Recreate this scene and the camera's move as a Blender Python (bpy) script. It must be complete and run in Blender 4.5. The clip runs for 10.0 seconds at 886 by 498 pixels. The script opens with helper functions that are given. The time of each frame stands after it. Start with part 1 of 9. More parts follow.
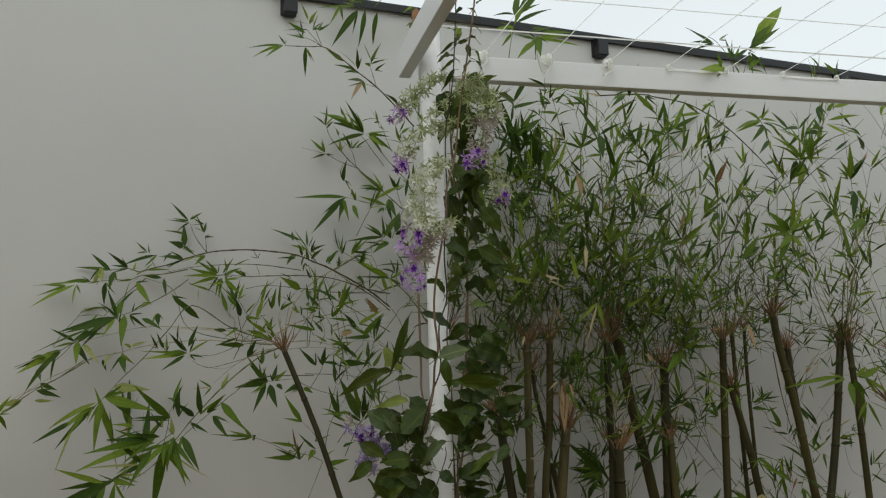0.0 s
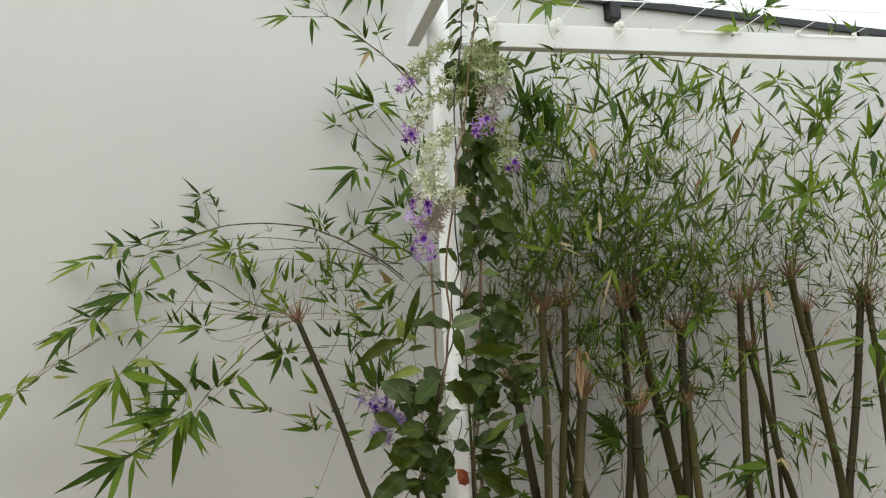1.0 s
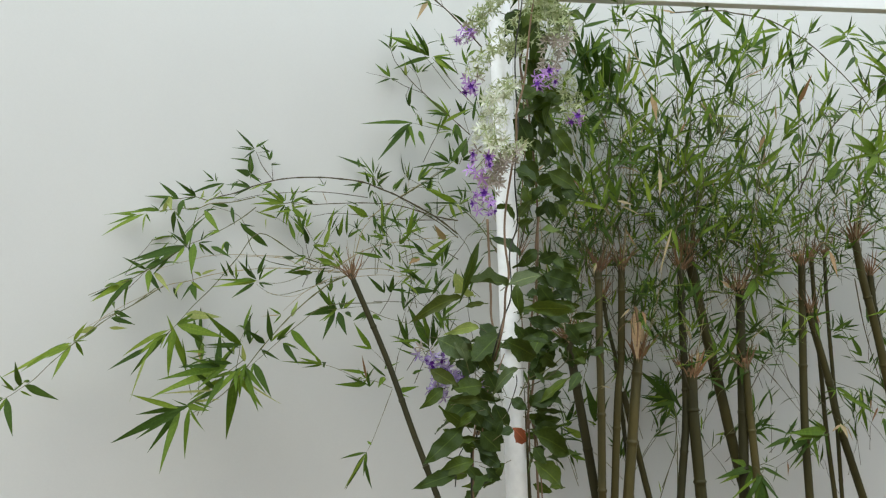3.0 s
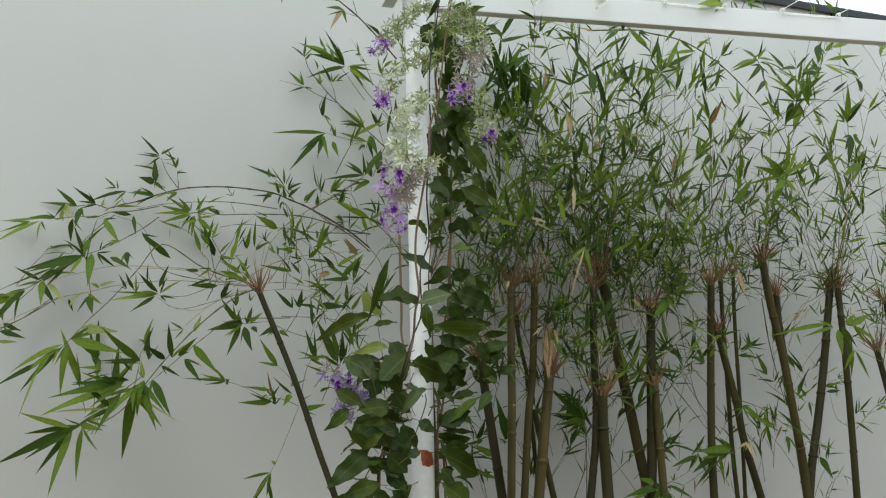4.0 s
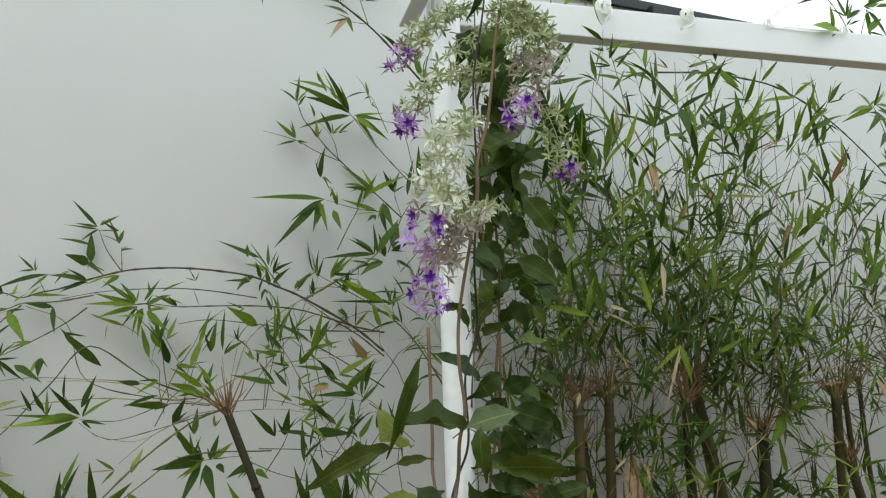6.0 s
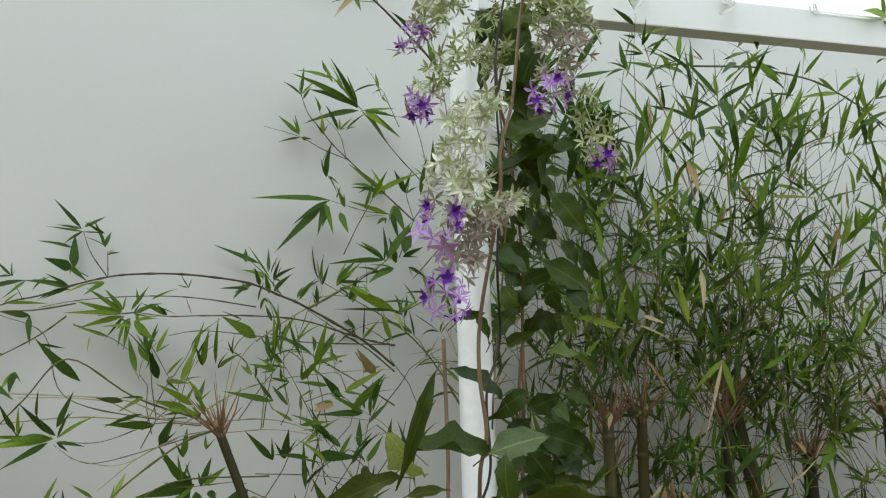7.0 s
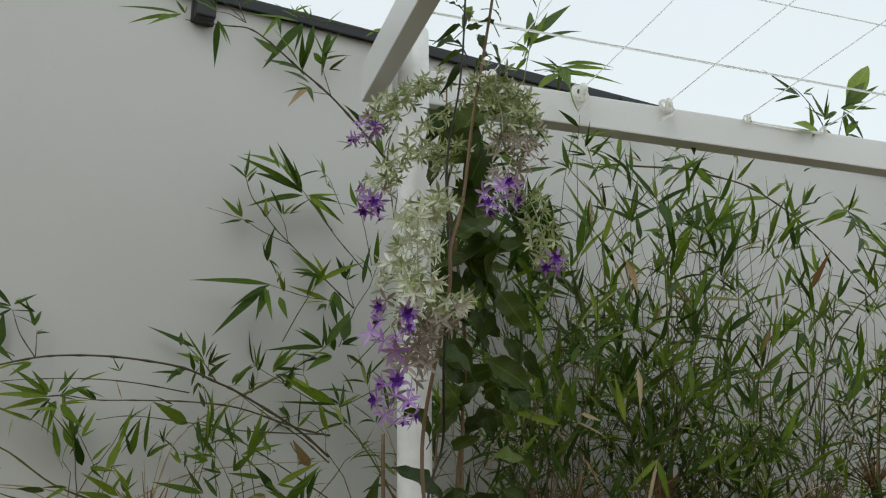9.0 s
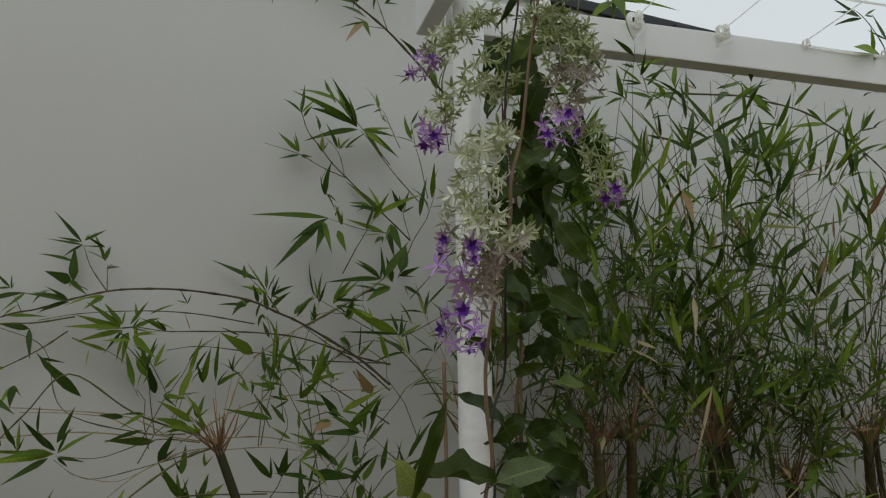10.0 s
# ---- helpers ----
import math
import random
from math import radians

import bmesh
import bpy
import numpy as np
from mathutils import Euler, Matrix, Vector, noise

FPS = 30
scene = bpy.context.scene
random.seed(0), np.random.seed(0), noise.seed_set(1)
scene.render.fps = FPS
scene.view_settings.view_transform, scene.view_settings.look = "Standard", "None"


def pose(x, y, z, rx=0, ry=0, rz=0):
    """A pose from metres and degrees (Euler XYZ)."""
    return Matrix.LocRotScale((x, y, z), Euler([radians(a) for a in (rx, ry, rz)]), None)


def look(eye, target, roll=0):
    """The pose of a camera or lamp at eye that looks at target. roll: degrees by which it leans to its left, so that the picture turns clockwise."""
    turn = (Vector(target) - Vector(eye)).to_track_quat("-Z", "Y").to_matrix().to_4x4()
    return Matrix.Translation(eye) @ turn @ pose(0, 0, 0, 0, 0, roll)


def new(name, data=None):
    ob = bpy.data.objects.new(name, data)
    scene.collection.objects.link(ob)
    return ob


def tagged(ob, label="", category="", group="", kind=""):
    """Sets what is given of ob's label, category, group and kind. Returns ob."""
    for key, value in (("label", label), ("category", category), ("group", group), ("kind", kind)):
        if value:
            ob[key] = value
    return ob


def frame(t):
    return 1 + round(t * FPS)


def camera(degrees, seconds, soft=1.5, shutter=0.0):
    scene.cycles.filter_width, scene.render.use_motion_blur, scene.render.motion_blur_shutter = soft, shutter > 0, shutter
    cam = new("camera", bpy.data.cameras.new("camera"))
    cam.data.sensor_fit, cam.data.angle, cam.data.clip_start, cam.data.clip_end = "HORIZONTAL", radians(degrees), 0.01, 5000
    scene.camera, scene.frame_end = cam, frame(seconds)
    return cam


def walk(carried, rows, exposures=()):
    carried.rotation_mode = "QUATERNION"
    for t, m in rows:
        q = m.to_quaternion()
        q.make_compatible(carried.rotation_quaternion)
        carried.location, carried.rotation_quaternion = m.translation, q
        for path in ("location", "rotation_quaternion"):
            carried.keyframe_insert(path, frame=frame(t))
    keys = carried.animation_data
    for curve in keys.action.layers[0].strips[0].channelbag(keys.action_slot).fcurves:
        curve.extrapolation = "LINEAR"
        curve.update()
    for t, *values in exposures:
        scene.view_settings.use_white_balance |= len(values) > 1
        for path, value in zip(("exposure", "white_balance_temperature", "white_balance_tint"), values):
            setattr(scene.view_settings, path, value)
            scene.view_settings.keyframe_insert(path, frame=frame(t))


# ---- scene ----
cam = camera(50.07, 10.0, soft=1.2)
PATH = [
    (0, (0.000, -0.000, 1.450), (-0.000, 1.969, 1.802), -1.79),
    (0.5, (0.015, 0.002, 1.463), (0.011, 1.979, 1.771), -2.20),
    (1, (0.024, 0.012, 1.450), (-0.023, 1.990, 1.741), -2.76),
    (1.5, (0.017, 0.011, 1.458), (-0.141, 1.990, 1.705), -2.42),
    (2, (-0.011, 0.017, 1.449), (-0.183, 1.996, 1.681), -2.47),
    (3.3, (-0.019, 0.058, 1.444), (-0.132, 2.044, 1.654), -1.21),
    (3.5, (-0.016, 0.059, 1.448), (-0.094, 2.045, 1.671), -1.21),
    (4, (0.004, 0.101, 1.472), (0.035, 2.089, 1.695), -1.15),
    (4.5, (0.057, 0.188, 1.450), (0.105, 2.181, 1.612), -1.68),
    (5, (-0.030, 0.426, 1.446), (0.059, 2.407, 1.705), -1.18),
    (5.5, (-0.063, 0.650, 1.496), (0.030, 2.605, 1.911), -1.30),
    (5.7, (-0.065, 0.734, 1.509), (-0.003, 2.680, 1.965), -1.74),
    (6.8, (-0.069, 1.004, 1.531), (-0.063, 2.943, 2.023), -1.72),
    (7, (-0.072, 1.019, 1.537), (-0.066, 2.954, 2.045), -1.58),
    (7.5, (-0.086, 1.015, 1.534), (-0.038, 2.948, 2.042), -0.77),
    (8, (-0.091, 1.036, 1.501), (-0.014, 2.980, 1.966), 0.07),
    (8.5, (-0.106, 1.023, 1.515), (-0.010, 2.946, 2.058), -0.05),
    (9, (-0.099, 1.010, 1.568), (0.059, 2.893, 2.223), -0.75),
    (9.5, (-0.115, 0.987, 1.576), (0.033, 2.861, 2.259), -0.33),
    (10, (-0.122, 0.988, 1.563), (-0.058, 2.919, 2.080), -0.62),
]

EXPOSURES = [
    (0, -0.12, 6770, 2),
    (0.5, 0.22, 6770, 2),
    (1, 0.66, 6770, 2),
    (1.5, 0.72, 6670, 1),
    (2, 0.75, 6400, 1),
    (3.5, 0.95, 6350, 0),
    (4, 0.56, 6350, -1),
    (4.5, 0.87, 6350, -1),
    (5, 1.05, 6350, -1),
    (5.5, 0.66, 6350, -1),
    (7, 0.60, 6350, -1),
    (7.5, 0.46, 6350, -1),
    (8, 0.65, 6350, -1),
    (8.5, 0.75, 6350, -1),
    (9, -0.09, 6580, 1),
    (9.5, -0.68, 6580, 1),
    (10, -0.44, 6690, 2),
]
walk(cam, [(t, look(eye, target, roll)) for t, eye, target, roll in PATH], EXPOSURES)

# ---- world, sky light and exposure ----
world = bpy.data.worlds.new("overcast_sky")
scene.world = world
world.use_nodes = True
wn, wl = world.node_tree.nodes, world.node_tree.links
wn.clear()
sky = wn.new("ShaderNodeTexSky")
sky.sky_type = "NISHITA"
sky.sun_disc = False
sky.sun_elevation = radians(62)
sky.sun_rotation = radians(150)
sky_bg = wn.new("ShaderNodeBackground")
sky_bg.inputs["Strength"].default_value = 0.05
wl.new(sky.outputs["Color"], sky_bg.inputs["Color"])
# the closed cloud cover: bright, almost even, a little uneven in patches
wcoord = wn.new("ShaderNodeTexCoord")
wnoise = wn.new("ShaderNodeTexNoise")
wnoise.inputs["Scale"].default_value = 2.2
wnoise.inputs["Detail"].default_value = 4
wramp = wn.new("ShaderNodeValToRGB")
wramp.color_ramp.elements[0].position = 0.3
wramp.color_ramp.elements[0].color = (0.86, 0.873, 0.905, 1)
wramp.color_ramp.elements[1].position = 0.75
wramp.color_ramp.elements[1].color = (0.95, 0.963, 0.995, 1)
wl.new(wcoord.outputs["Generated"], wnoise.inputs["Vector"])
wl.new(wnoise.outputs["Fac"], wramp.inputs["Fac"])
cloud_bg = wn.new("ShaderNodeBackground")
cloud_bg.inputs["Strength"].default_value = 0.9
wl.new(wramp.outputs["Color"], cloud_bg.inputs["Color"])
wadd = wn.new("ShaderNodeAddShader")
wout = wn.new("ShaderNodeOutputWorld")
wl.new(sky_bg.outputs[0], wadd.inputs[0])
wl.new(cloud_bg.outputs[0], wadd.inputs[1])
wl.new(wadd.outputs[0], wout.inputs["Surface"])

sun = new("sun", bpy.data.lights.new("sun", "SUN"))
sun.data.energy = 0.5
sun.data.angle = radians(28)
sun.data.color = (1.0, 0.97, 0.92)
sun.matrix_world = look((-1.2, -2.6, 6.5), (0.2, 2.6, 1.0))


# ---- materials ----
def material(name):
    m = bpy.data.materials.new(name)
    m.use_nodes = True
    n, l = m.node_tree.nodes, m.node_tree.links
    return m, n, l, n["Principled BSDF"]


def ramp(n, stops):
    r = n.new("ShaderNodeValToRGB")
    e = r.color_ramp.elements
    while len(e) < len(stops):
        e.new(0.5)
    for k, (p, c) in zip(e, stops):
        k.position, k.color = p, (*c, 1)
    return r


def noise_node(n, l, scale, detail=4, rough=0.55, space="Object", stretch=None):
    t = n.new("ShaderNodeTexNoise")
    t.inputs["Scale"].default_value, t.inputs["Detail"].default_value, t.inputs["Roughness"].default_value = scale, detail, rough
    c = n.new("ShaderNodeTexCoord")
    if stretch:
        mp = n.new("ShaderNodeMapping")
        mp.inputs["Scale"].default_value = stretch
        l.new(c.outputs[space], mp.inputs["Vector"])
        l.new(mp.outputs[0], t.inputs["Vector"])
    else:
        l.new(c.outputs[space], t.inputs["Vector"])
    return t


def mixed(n, l, a, b, fac, mode="MIX"):
    m = n.new("ShaderNodeMix")
    m.data_type, m.blend_type = "RGBA", mode
    for sock, v in ((m.inputs[6], a), (m.inputs[7], b), (m.inputs[0], fac)):
        if isinstance(v, (int, float)):
            sock.default_value = v
        elif isinstance(v, tuple):
            sock.default_value = (*v, 1)
        else:
            l.new(v, sock)
    return m.outputs[2]


def add_bump(n, l, b, height, strength, distance):
    k = n.new("ShaderNodeBump")
    k.inputs["Strength"].default_value, k.inputs["Distance"].default_value = strength, distance
    l.new(height, k.inputs["Height"])
    l.new(k.outputs[0], b.inputs["Normal"])


def paint_material(name, light, dark, rough, grain, bump, streak=None, speck=0.93):
    """Painted surface: two scales of tone, fine relief, optional run-off streaks."""
    m, n, l, b = material(name)
    big = noise_node(n, l, 1.3, 5, stretch=streak)
    fine = noise_node(n, l, grain, 3)
    r = ramp(n, [(0.32, dark), (0.62, light)])
    l.new(big.outputs["Fac"], r.inputs["Fac"])
    r2 = ramp(n, [(0.35, (speck, speck, speck)), (0.65, (1, 1, 1))])
    l.new(fine.outputs["Fac"], r2.inputs["Fac"])
    l.new(mixed(n, l, r.outputs["Color"], r2.outputs["Color"], 1.0, "MULTIPLY"), b.inputs["Base Color"])
    b.inputs["Roughness"].default_value = rough
    add_bump(n, l, b, fine.outputs["Fac"], bump, 0.003)
    return m


WALL = paint_material("wall_plaster", (0.655, 0.648, 0.625), (0.615, 0.61, 0.591), 0.8, 220, 0.06, (0.8, 0.8, 0.5), 0.985)
WHITE = paint_material("white_gloss_paint", (0.82, 0.82, 0.81), (0.765, 0.765, 0.752), 0.42, 90, 0.08, (1, 1, 1), 0.985)
PIPE = paint_material("white_post_paint", (0.93, 0.925, 0.91), (0.88, 0.875, 0.86), 0.38, 60, 0.08, (6, 6, 1.2))
COPING = paint_material("dark_coping_metal", (0.022, 0.025, 0.028), (0.014, 0.016, 0.018), 0.6, 80, 0.2)
BLACK = paint_material("black_lamp_metal", (0.012, 0.012, 0.013), (0.006, 0.006, 0.007), 0.45, 120, 0.2)
BACK_WALL = paint_material("beige_back_wall", (0.43, 0.35, 0.23), (0.37, 0.30, 0.20), 0.85, 120, 0.3)
STRING = paint_material("white_string", (0.93, 0.91, 0.84), (0.86, 0.83, 0.75), 0.8, 400, 0.5)
string_nodes, string_links = STRING.node_tree.nodes, STRING.node_tree.links
string_glow = string_nodes.new("ShaderNodeBsdfTranslucent")
string_glow.inputs["Color"].default_value = (0.99, 0.985, 0.96, 1)
string_mix = string_nodes.new("ShaderNodeMixShader")
string_mix.inputs[0].default_value = 0.95
string_links.new(string_nodes["Principled BSDF"].outputs[0], string_mix.inputs[1])
string_links.new(string_glow.outputs[0], string_mix.inputs[2])
string_links.new(string_mix.outputs[0], string_nodes["Material Output"].inputs["Surface"])
SOIL = paint_material("brown_soil", (0.17, 0.115, 0.065), (0.10, 0.07, 0.04), 0.95, 60, 1.0)
PAVING = paint_material("brown_paving", (0.23, 0.152, 0.088), (0.165, 0.105, 0.06), 0.85, 70, 0.5)


def leaf_material(name, tones, rough, through_light, pinnate=False):
    """Leaf: tone by leaf, mottling, ribs along it, light shining through."""
    m, n, l, b = material(name)
    info = n.new("ShaderNodeObjectInfo")
    geo = n.new("ShaderNodeNewGeometry")
    add = n.new("ShaderNodeMath")
    add.operation = "ADD"
    l.new(info.outputs["Random"], add.inputs[0])
    l.new(geo.outputs["Random Per Island"], add.inputs[1])
    fr = n.new("ShaderNodeMath")
    fr.operation = "FRACT"
    l.new(add.outputs[0], fr.inputs[0])
    k = len(tones) - 1
    r = ramp(n, [(i / k, c) for i, c in enumerate(tones)])
    l.new(fr.outputs[0], r.inputs["Fac"])
    mott = noise_node(n, l, 28, 4, 0.6)
    r2 = ramp(n, [(0.3, (0.72, 0.78, 0.7)), (0.7, (1.12, 1.1, 1.05))])
    l.new(mott.outputs["Fac"], r2.inputs["Fac"])
    col = mixed(n, l, r.outputs["Color"], r2.outputs["Color"], 1.0, "MULTIPLY")
    uv = n.new("ShaderNodeUVMap")
    axes = n.new("ShaderNodeSeparateXYZ")
    l.new(uv.outputs[0], axes.inputs[0])

    def calc(op, a, b):
        k = n.new("ShaderNodeMath")
        k.operation = op
        for sock, v in zip(k.inputs, (a, b)):
            if isinstance(v, (int, float)):
                sock.default_value = v
            else:
                l.new(v, sock)
        return k.outputs[0]

    off = calc("ABSOLUTE", calc("SUBTRACT", axes.outputs[0], 0.5), 0)
    rib = calc("LESS_THAN", off, 0.03)
    if pinnate:
        veins = calc("SINE", calc("MULTIPLY", calc("SUBTRACT", axes.outputs[1], calc("MULTIPLY", off, 0.55)), 62.0), 0)
    else:
        veins = calc("SINE", calc("MULTIPLY", off, 70.0), 0)
    col = mixed(n, l, col, mixed(n, l, col, (1.9, 1.8, 1.6), 1.0, "MULTIPLY"), calc("MULTIPLY", rib, 0.8 if pinnate else 0.35))
    l.new(col, b.inputs["Base Color"])
    b.inputs["Roughness"].default_value = rough
    b.inputs["Specular IOR Level"].default_value = 0.15 if pinnate else 0.13
    add_bump(n, l, b, veins, 0.08, 0.001)
    tr = n.new("ShaderNodeBsdfTranslucent")
    warm = mixed(n, l, col, (1.12, 1.2, 0.72), 1.0, "MULTIPLY")
    l.new(warm, tr.inputs["Color"])
    mix = n.new("ShaderNodeMixShader")
    mix.inputs[0].default_value = through_light
    l.new(b.outputs[0], mix.inputs[1])
    l.new(tr.outputs[0], mix.inputs[2])
    l.new(mix.outputs[0], n["Material Output"].inputs["Surface"])
    return m


BAMBOO_LEAF = leaf_material("bamboo_leaf", [(0.0684, 0.1163, 0.0168), (0.138, 0.216, 0.0281), (0.0827, 0.138, 0.0197), (0.1984, 0.2808, 0.0375), (0.097, 0.1596, 0.0224), (0.2761, 0.3552, 0.0515)], 0.48, 0.32)
# darker copy of the bamboo leaf: shade inside the crown put into its colour
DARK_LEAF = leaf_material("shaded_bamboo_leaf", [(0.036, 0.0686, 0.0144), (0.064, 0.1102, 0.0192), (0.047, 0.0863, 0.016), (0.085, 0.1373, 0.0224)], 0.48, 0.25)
# yellow-green leaf, its colour brightened to stand in for better-lit clumps
BRIGHT_LEAF = leaf_material("bright_bamboo_leaf", [(0.1496, 0.2244, 0.0272), (0.2094, 0.2772, 0.0374), (0.1197, 0.1945, 0.0238), (0.2473, 0.3142, 0.0544)], 0.5, 0.38)
DRY_LEAF = leaf_material("dry_leaf", [(0.34, 0.21, 0.11), (0.44, 0.32, 0.2), (0.28, 0.14, 0.075), (0.48, 0.39, 0.26)], 0.7, 0.2)
STRAW_LEAF = leaf_material("straw_leaf", [(0.496, 0.3952, 0.2584), (0.56, 0.456, 0.3264), (0.44, 0.3344, 0.204)], 0.7, 0.2)
PALE_LEAF = leaf_material("yellowing_leaf", [(0.32, 0.36, 0.09), (0.42, 0.42, 0.2), (0.25, 0.33, 0.07)], 0.5, 0.35)
VINE_LEAF = leaf_material("vine_leaf", [(0.0336, 0.0534, 0.0114), (0.0728, 0.1044, 0.0171), (0.0448, 0.0673, 0.0133), (0.112, 0.1508, 0.0247), (0.0358, 0.058, 0.0123), (0.0896, 0.1253, 0.019)], 0.4, 0.22, True)
# darker copy of the vine leaf, with the shade of the gaps in its colour
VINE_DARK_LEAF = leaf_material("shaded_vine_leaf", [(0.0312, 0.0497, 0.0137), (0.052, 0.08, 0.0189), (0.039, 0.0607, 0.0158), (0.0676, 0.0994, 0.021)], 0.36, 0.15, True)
VINE_OLIVE = leaf_material("olive_vine_leaf", [(0.066, 0.085, 0.018), (0.09, 0.1088, 0.024), (0.054, 0.0748, 0.0168)], 0.42, 0.3, True)
VINE_GLOSS = leaf_material("glossy_vine_leaf", [(0.085, 0.11, 0.05), (0.12, 0.15, 0.07), (0.07, 0.1, 0.04)], 0.24, 0.15, True)
RED_LEAF = leaf_material("withered_red_leaf", [(0.30, 0.09, 0.05), (0.36, 0.12, 0.07)], 0.6, 0.15, True)
CALYX_GREEN = leaf_material("greenish_calyx", [(0.3312, 0.3726, 0.174), (0.4968, 0.5244, 0.3335), (0.2484, 0.3036, 0.116), (0.6072, 0.621, 0.4495), (0.3726, 0.4002, 0.2175)], 0.6, 0.1)
CALYX_WHITE = leaf_material("whitish_calyx", [(0.742, 0.735, 0.638), (0.8692, 0.861, 0.803), (0.6148, 0.6195, 0.495), (0.6996, 0.693, 0.594)], 0.55, 0.06)
CALYX_MAUVE = leaf_material("fading_mauve_calyx", [(0.36, 0.30, 0.28), (0.43, 0.36, 0.36), (0.34, 0.29, 0.24)], 0.6, 0.15)
CALYX_LILAC = leaf_material("lilac_calyx", [(0.4752, 0.252, 0.6912), (0.5456, 0.324, 0.7392), (0.4136, 0.2016, 0.6432)], 0.55, 0.15)
CALYX_BLUE = leaf_material("blue_lilac_calyx", [(0.38, 0.28, 0.62), (0.47, 0.37, 0.70), (0.30, 0.20, 0.55)], 0.55, 0.15)
COROLLA = leaf_material("violet_corolla", [(0.12, 0.03, 0.33), (0.16, 0.04, 0.4), (0.09, 0.02, 0.26)], 0.55, 0.2)


def stalk_material(name, tones, rough, grain=(30, 30, 6)):
    m, n, l, b = material(name)
    info = n.new("ShaderNodeObjectInfo")
    k = len(tones) - 1
    r = ramp(n, [(i / k, c) for i, c in enumerate(tones)])
    l.new(info.outputs["Random"], r.inputs["Fac"])
    big = noise_node(n, l, 1.0, 5, 0.6, stretch=grain)
    r2 = ramp(n, [(0.3, (0.6, 0.62, 0.6)), (0.5, (1, 1, 1)), (0.75, (1.3, 1.22, 1.1))])
    l.new(big.outputs["Fac"], r2.inputs["Fac"])
    l.new(mixed(n, l, r.outputs["Color"], r2.outputs["Color"], 1.0, "MULTIPLY"), b.inputs["Base Color"])
    b.inputs["Roughness"].default_value = rough
    b.inputs["Specular IOR Level"].default_value = 0.25
    add_bump(n, l, b, big.outputs["Fac"], 0.3, 0.002)
    return m


CULM = stalk_material("bamboo_culm", [(0.0289, 0.0269, 0.0095), (0.0467, 0.0403, 0.0109), (0.034, 0.0319, 0.0102), (0.0638, 0.0521, 0.0136)], 0.6)
CULM_OLIVE = stalk_material("olive_bamboo_culm", [(0.0736, 0.062, 0.022), (0.0864, 0.0713, 0.0244)], 0.4)
TWIG = stalk_material("bamboo_twig", [(0.099, 0.102, 0.036), (0.143, 0.144, 0.044), (0.077, 0.072, 0.032), (0.176, 0.168, 0.064)], 0.5)
DARK_TWIG = stalk_material("dark_bamboo_twig", [(0.08, 0.0675, 0.036), (0.112, 0.09, 0.048)], 0.5)
PALE_TWIG = stalk_material("straw_twig", [(0.34, 0.29, 0.16), (0.4, 0.33, 0.2)], 0.55)
SHEATH = stalk_material("brown_sheath", [(0.22, 0.13, 0.07), (0.30, 0.18, 0.10), (0.26, 0.15, 0.09)], 0.8)
VINE_STEM = stalk_material("brown_vine_stem", [(0.20, 0.13, 0.08), (0.25, 0.17, 0.11)], 0.7)
VINE_STALK = stalk_material("vine_leaf_stalk", [(0.1, 0.1, 0.04), (0.14, 0.12, 0.05)], 0.6)
VINE_DARK = stalk_material("dark_vine_stem", [(0.04, 0.038, 0.03), (0.055, 0.05, 0.04)], 0.6)


# ---- mesh tools ----
class Build:
    """Vertices, faces and leaf coordinates of one mesh."""

    def __init__(self):
        self.v, self.f, self.uv = [], [], []

    def add(self, verts, faces, uvs=None):
        o = len(self.v)
        self.v += [tuple(p) for p in verts]
        self.f += [tuple(i + o for i in q) for q in faces]
        self.uv += list(uvs) if uvs else [(0.0, 0.0)] * len(verts)

    def mesh(self, name, mat, smooth=True):
        me = bpy.data.meshes.new(name)
        me.from_pydata(self.v, [], self.f)
        lay = me.uv_layers.new(name="UVMap")
        idx = np.zeros(len(me.loops), dtype=np.int32)
        me.loops.foreach_get("vertex_index", idx)
        if len(idx):
            lay.data.foreach_set("uv", np.array(self.uv, dtype=np.float32)[idx].ravel())
        me.polygons.foreach_set("use_smooth", [smooth] * len(me.polygons))
        me.materials.append(mat)
        me.update()
        return me


def part(name, build, mat, parent=None, label="", smooth=True, at=None):
    me = build if isinstance(build, bpy.types.Mesh) else build.mesh(name, mat, smooth)
    ob = new(name, me)
    if at is not None:
        ob.matrix_basis = at
    if parent is not None:
        ob.parent = parent
    if label:
        tagged(ob, label)
    return ob


def spline(points, steps):
    """Smooth curve through the points (Catmull-Rom)."""
    p = [Vector(q) for q in points]
    if len(p) == 2:
        p = [p[0], p[0].lerp(p[1], 0.5), p[1]]
    p = [p[0] * 2 - p[1]] + p + [p[-1] * 2 - p[-2]]
    out = []
    for i in range(1, len(p) - 2):
        a, b, c, d = p[i - 1 : i + 3]
        for s in range(steps):
            t = s / steps
            out.append(0.5 * (2 * b + (c - a) * t + (2 * a - 5 * b + 4 * c - d) * t * t + (3 * b - a - 3 * c + d) * t**3))
    return out + [p[-2].copy()]


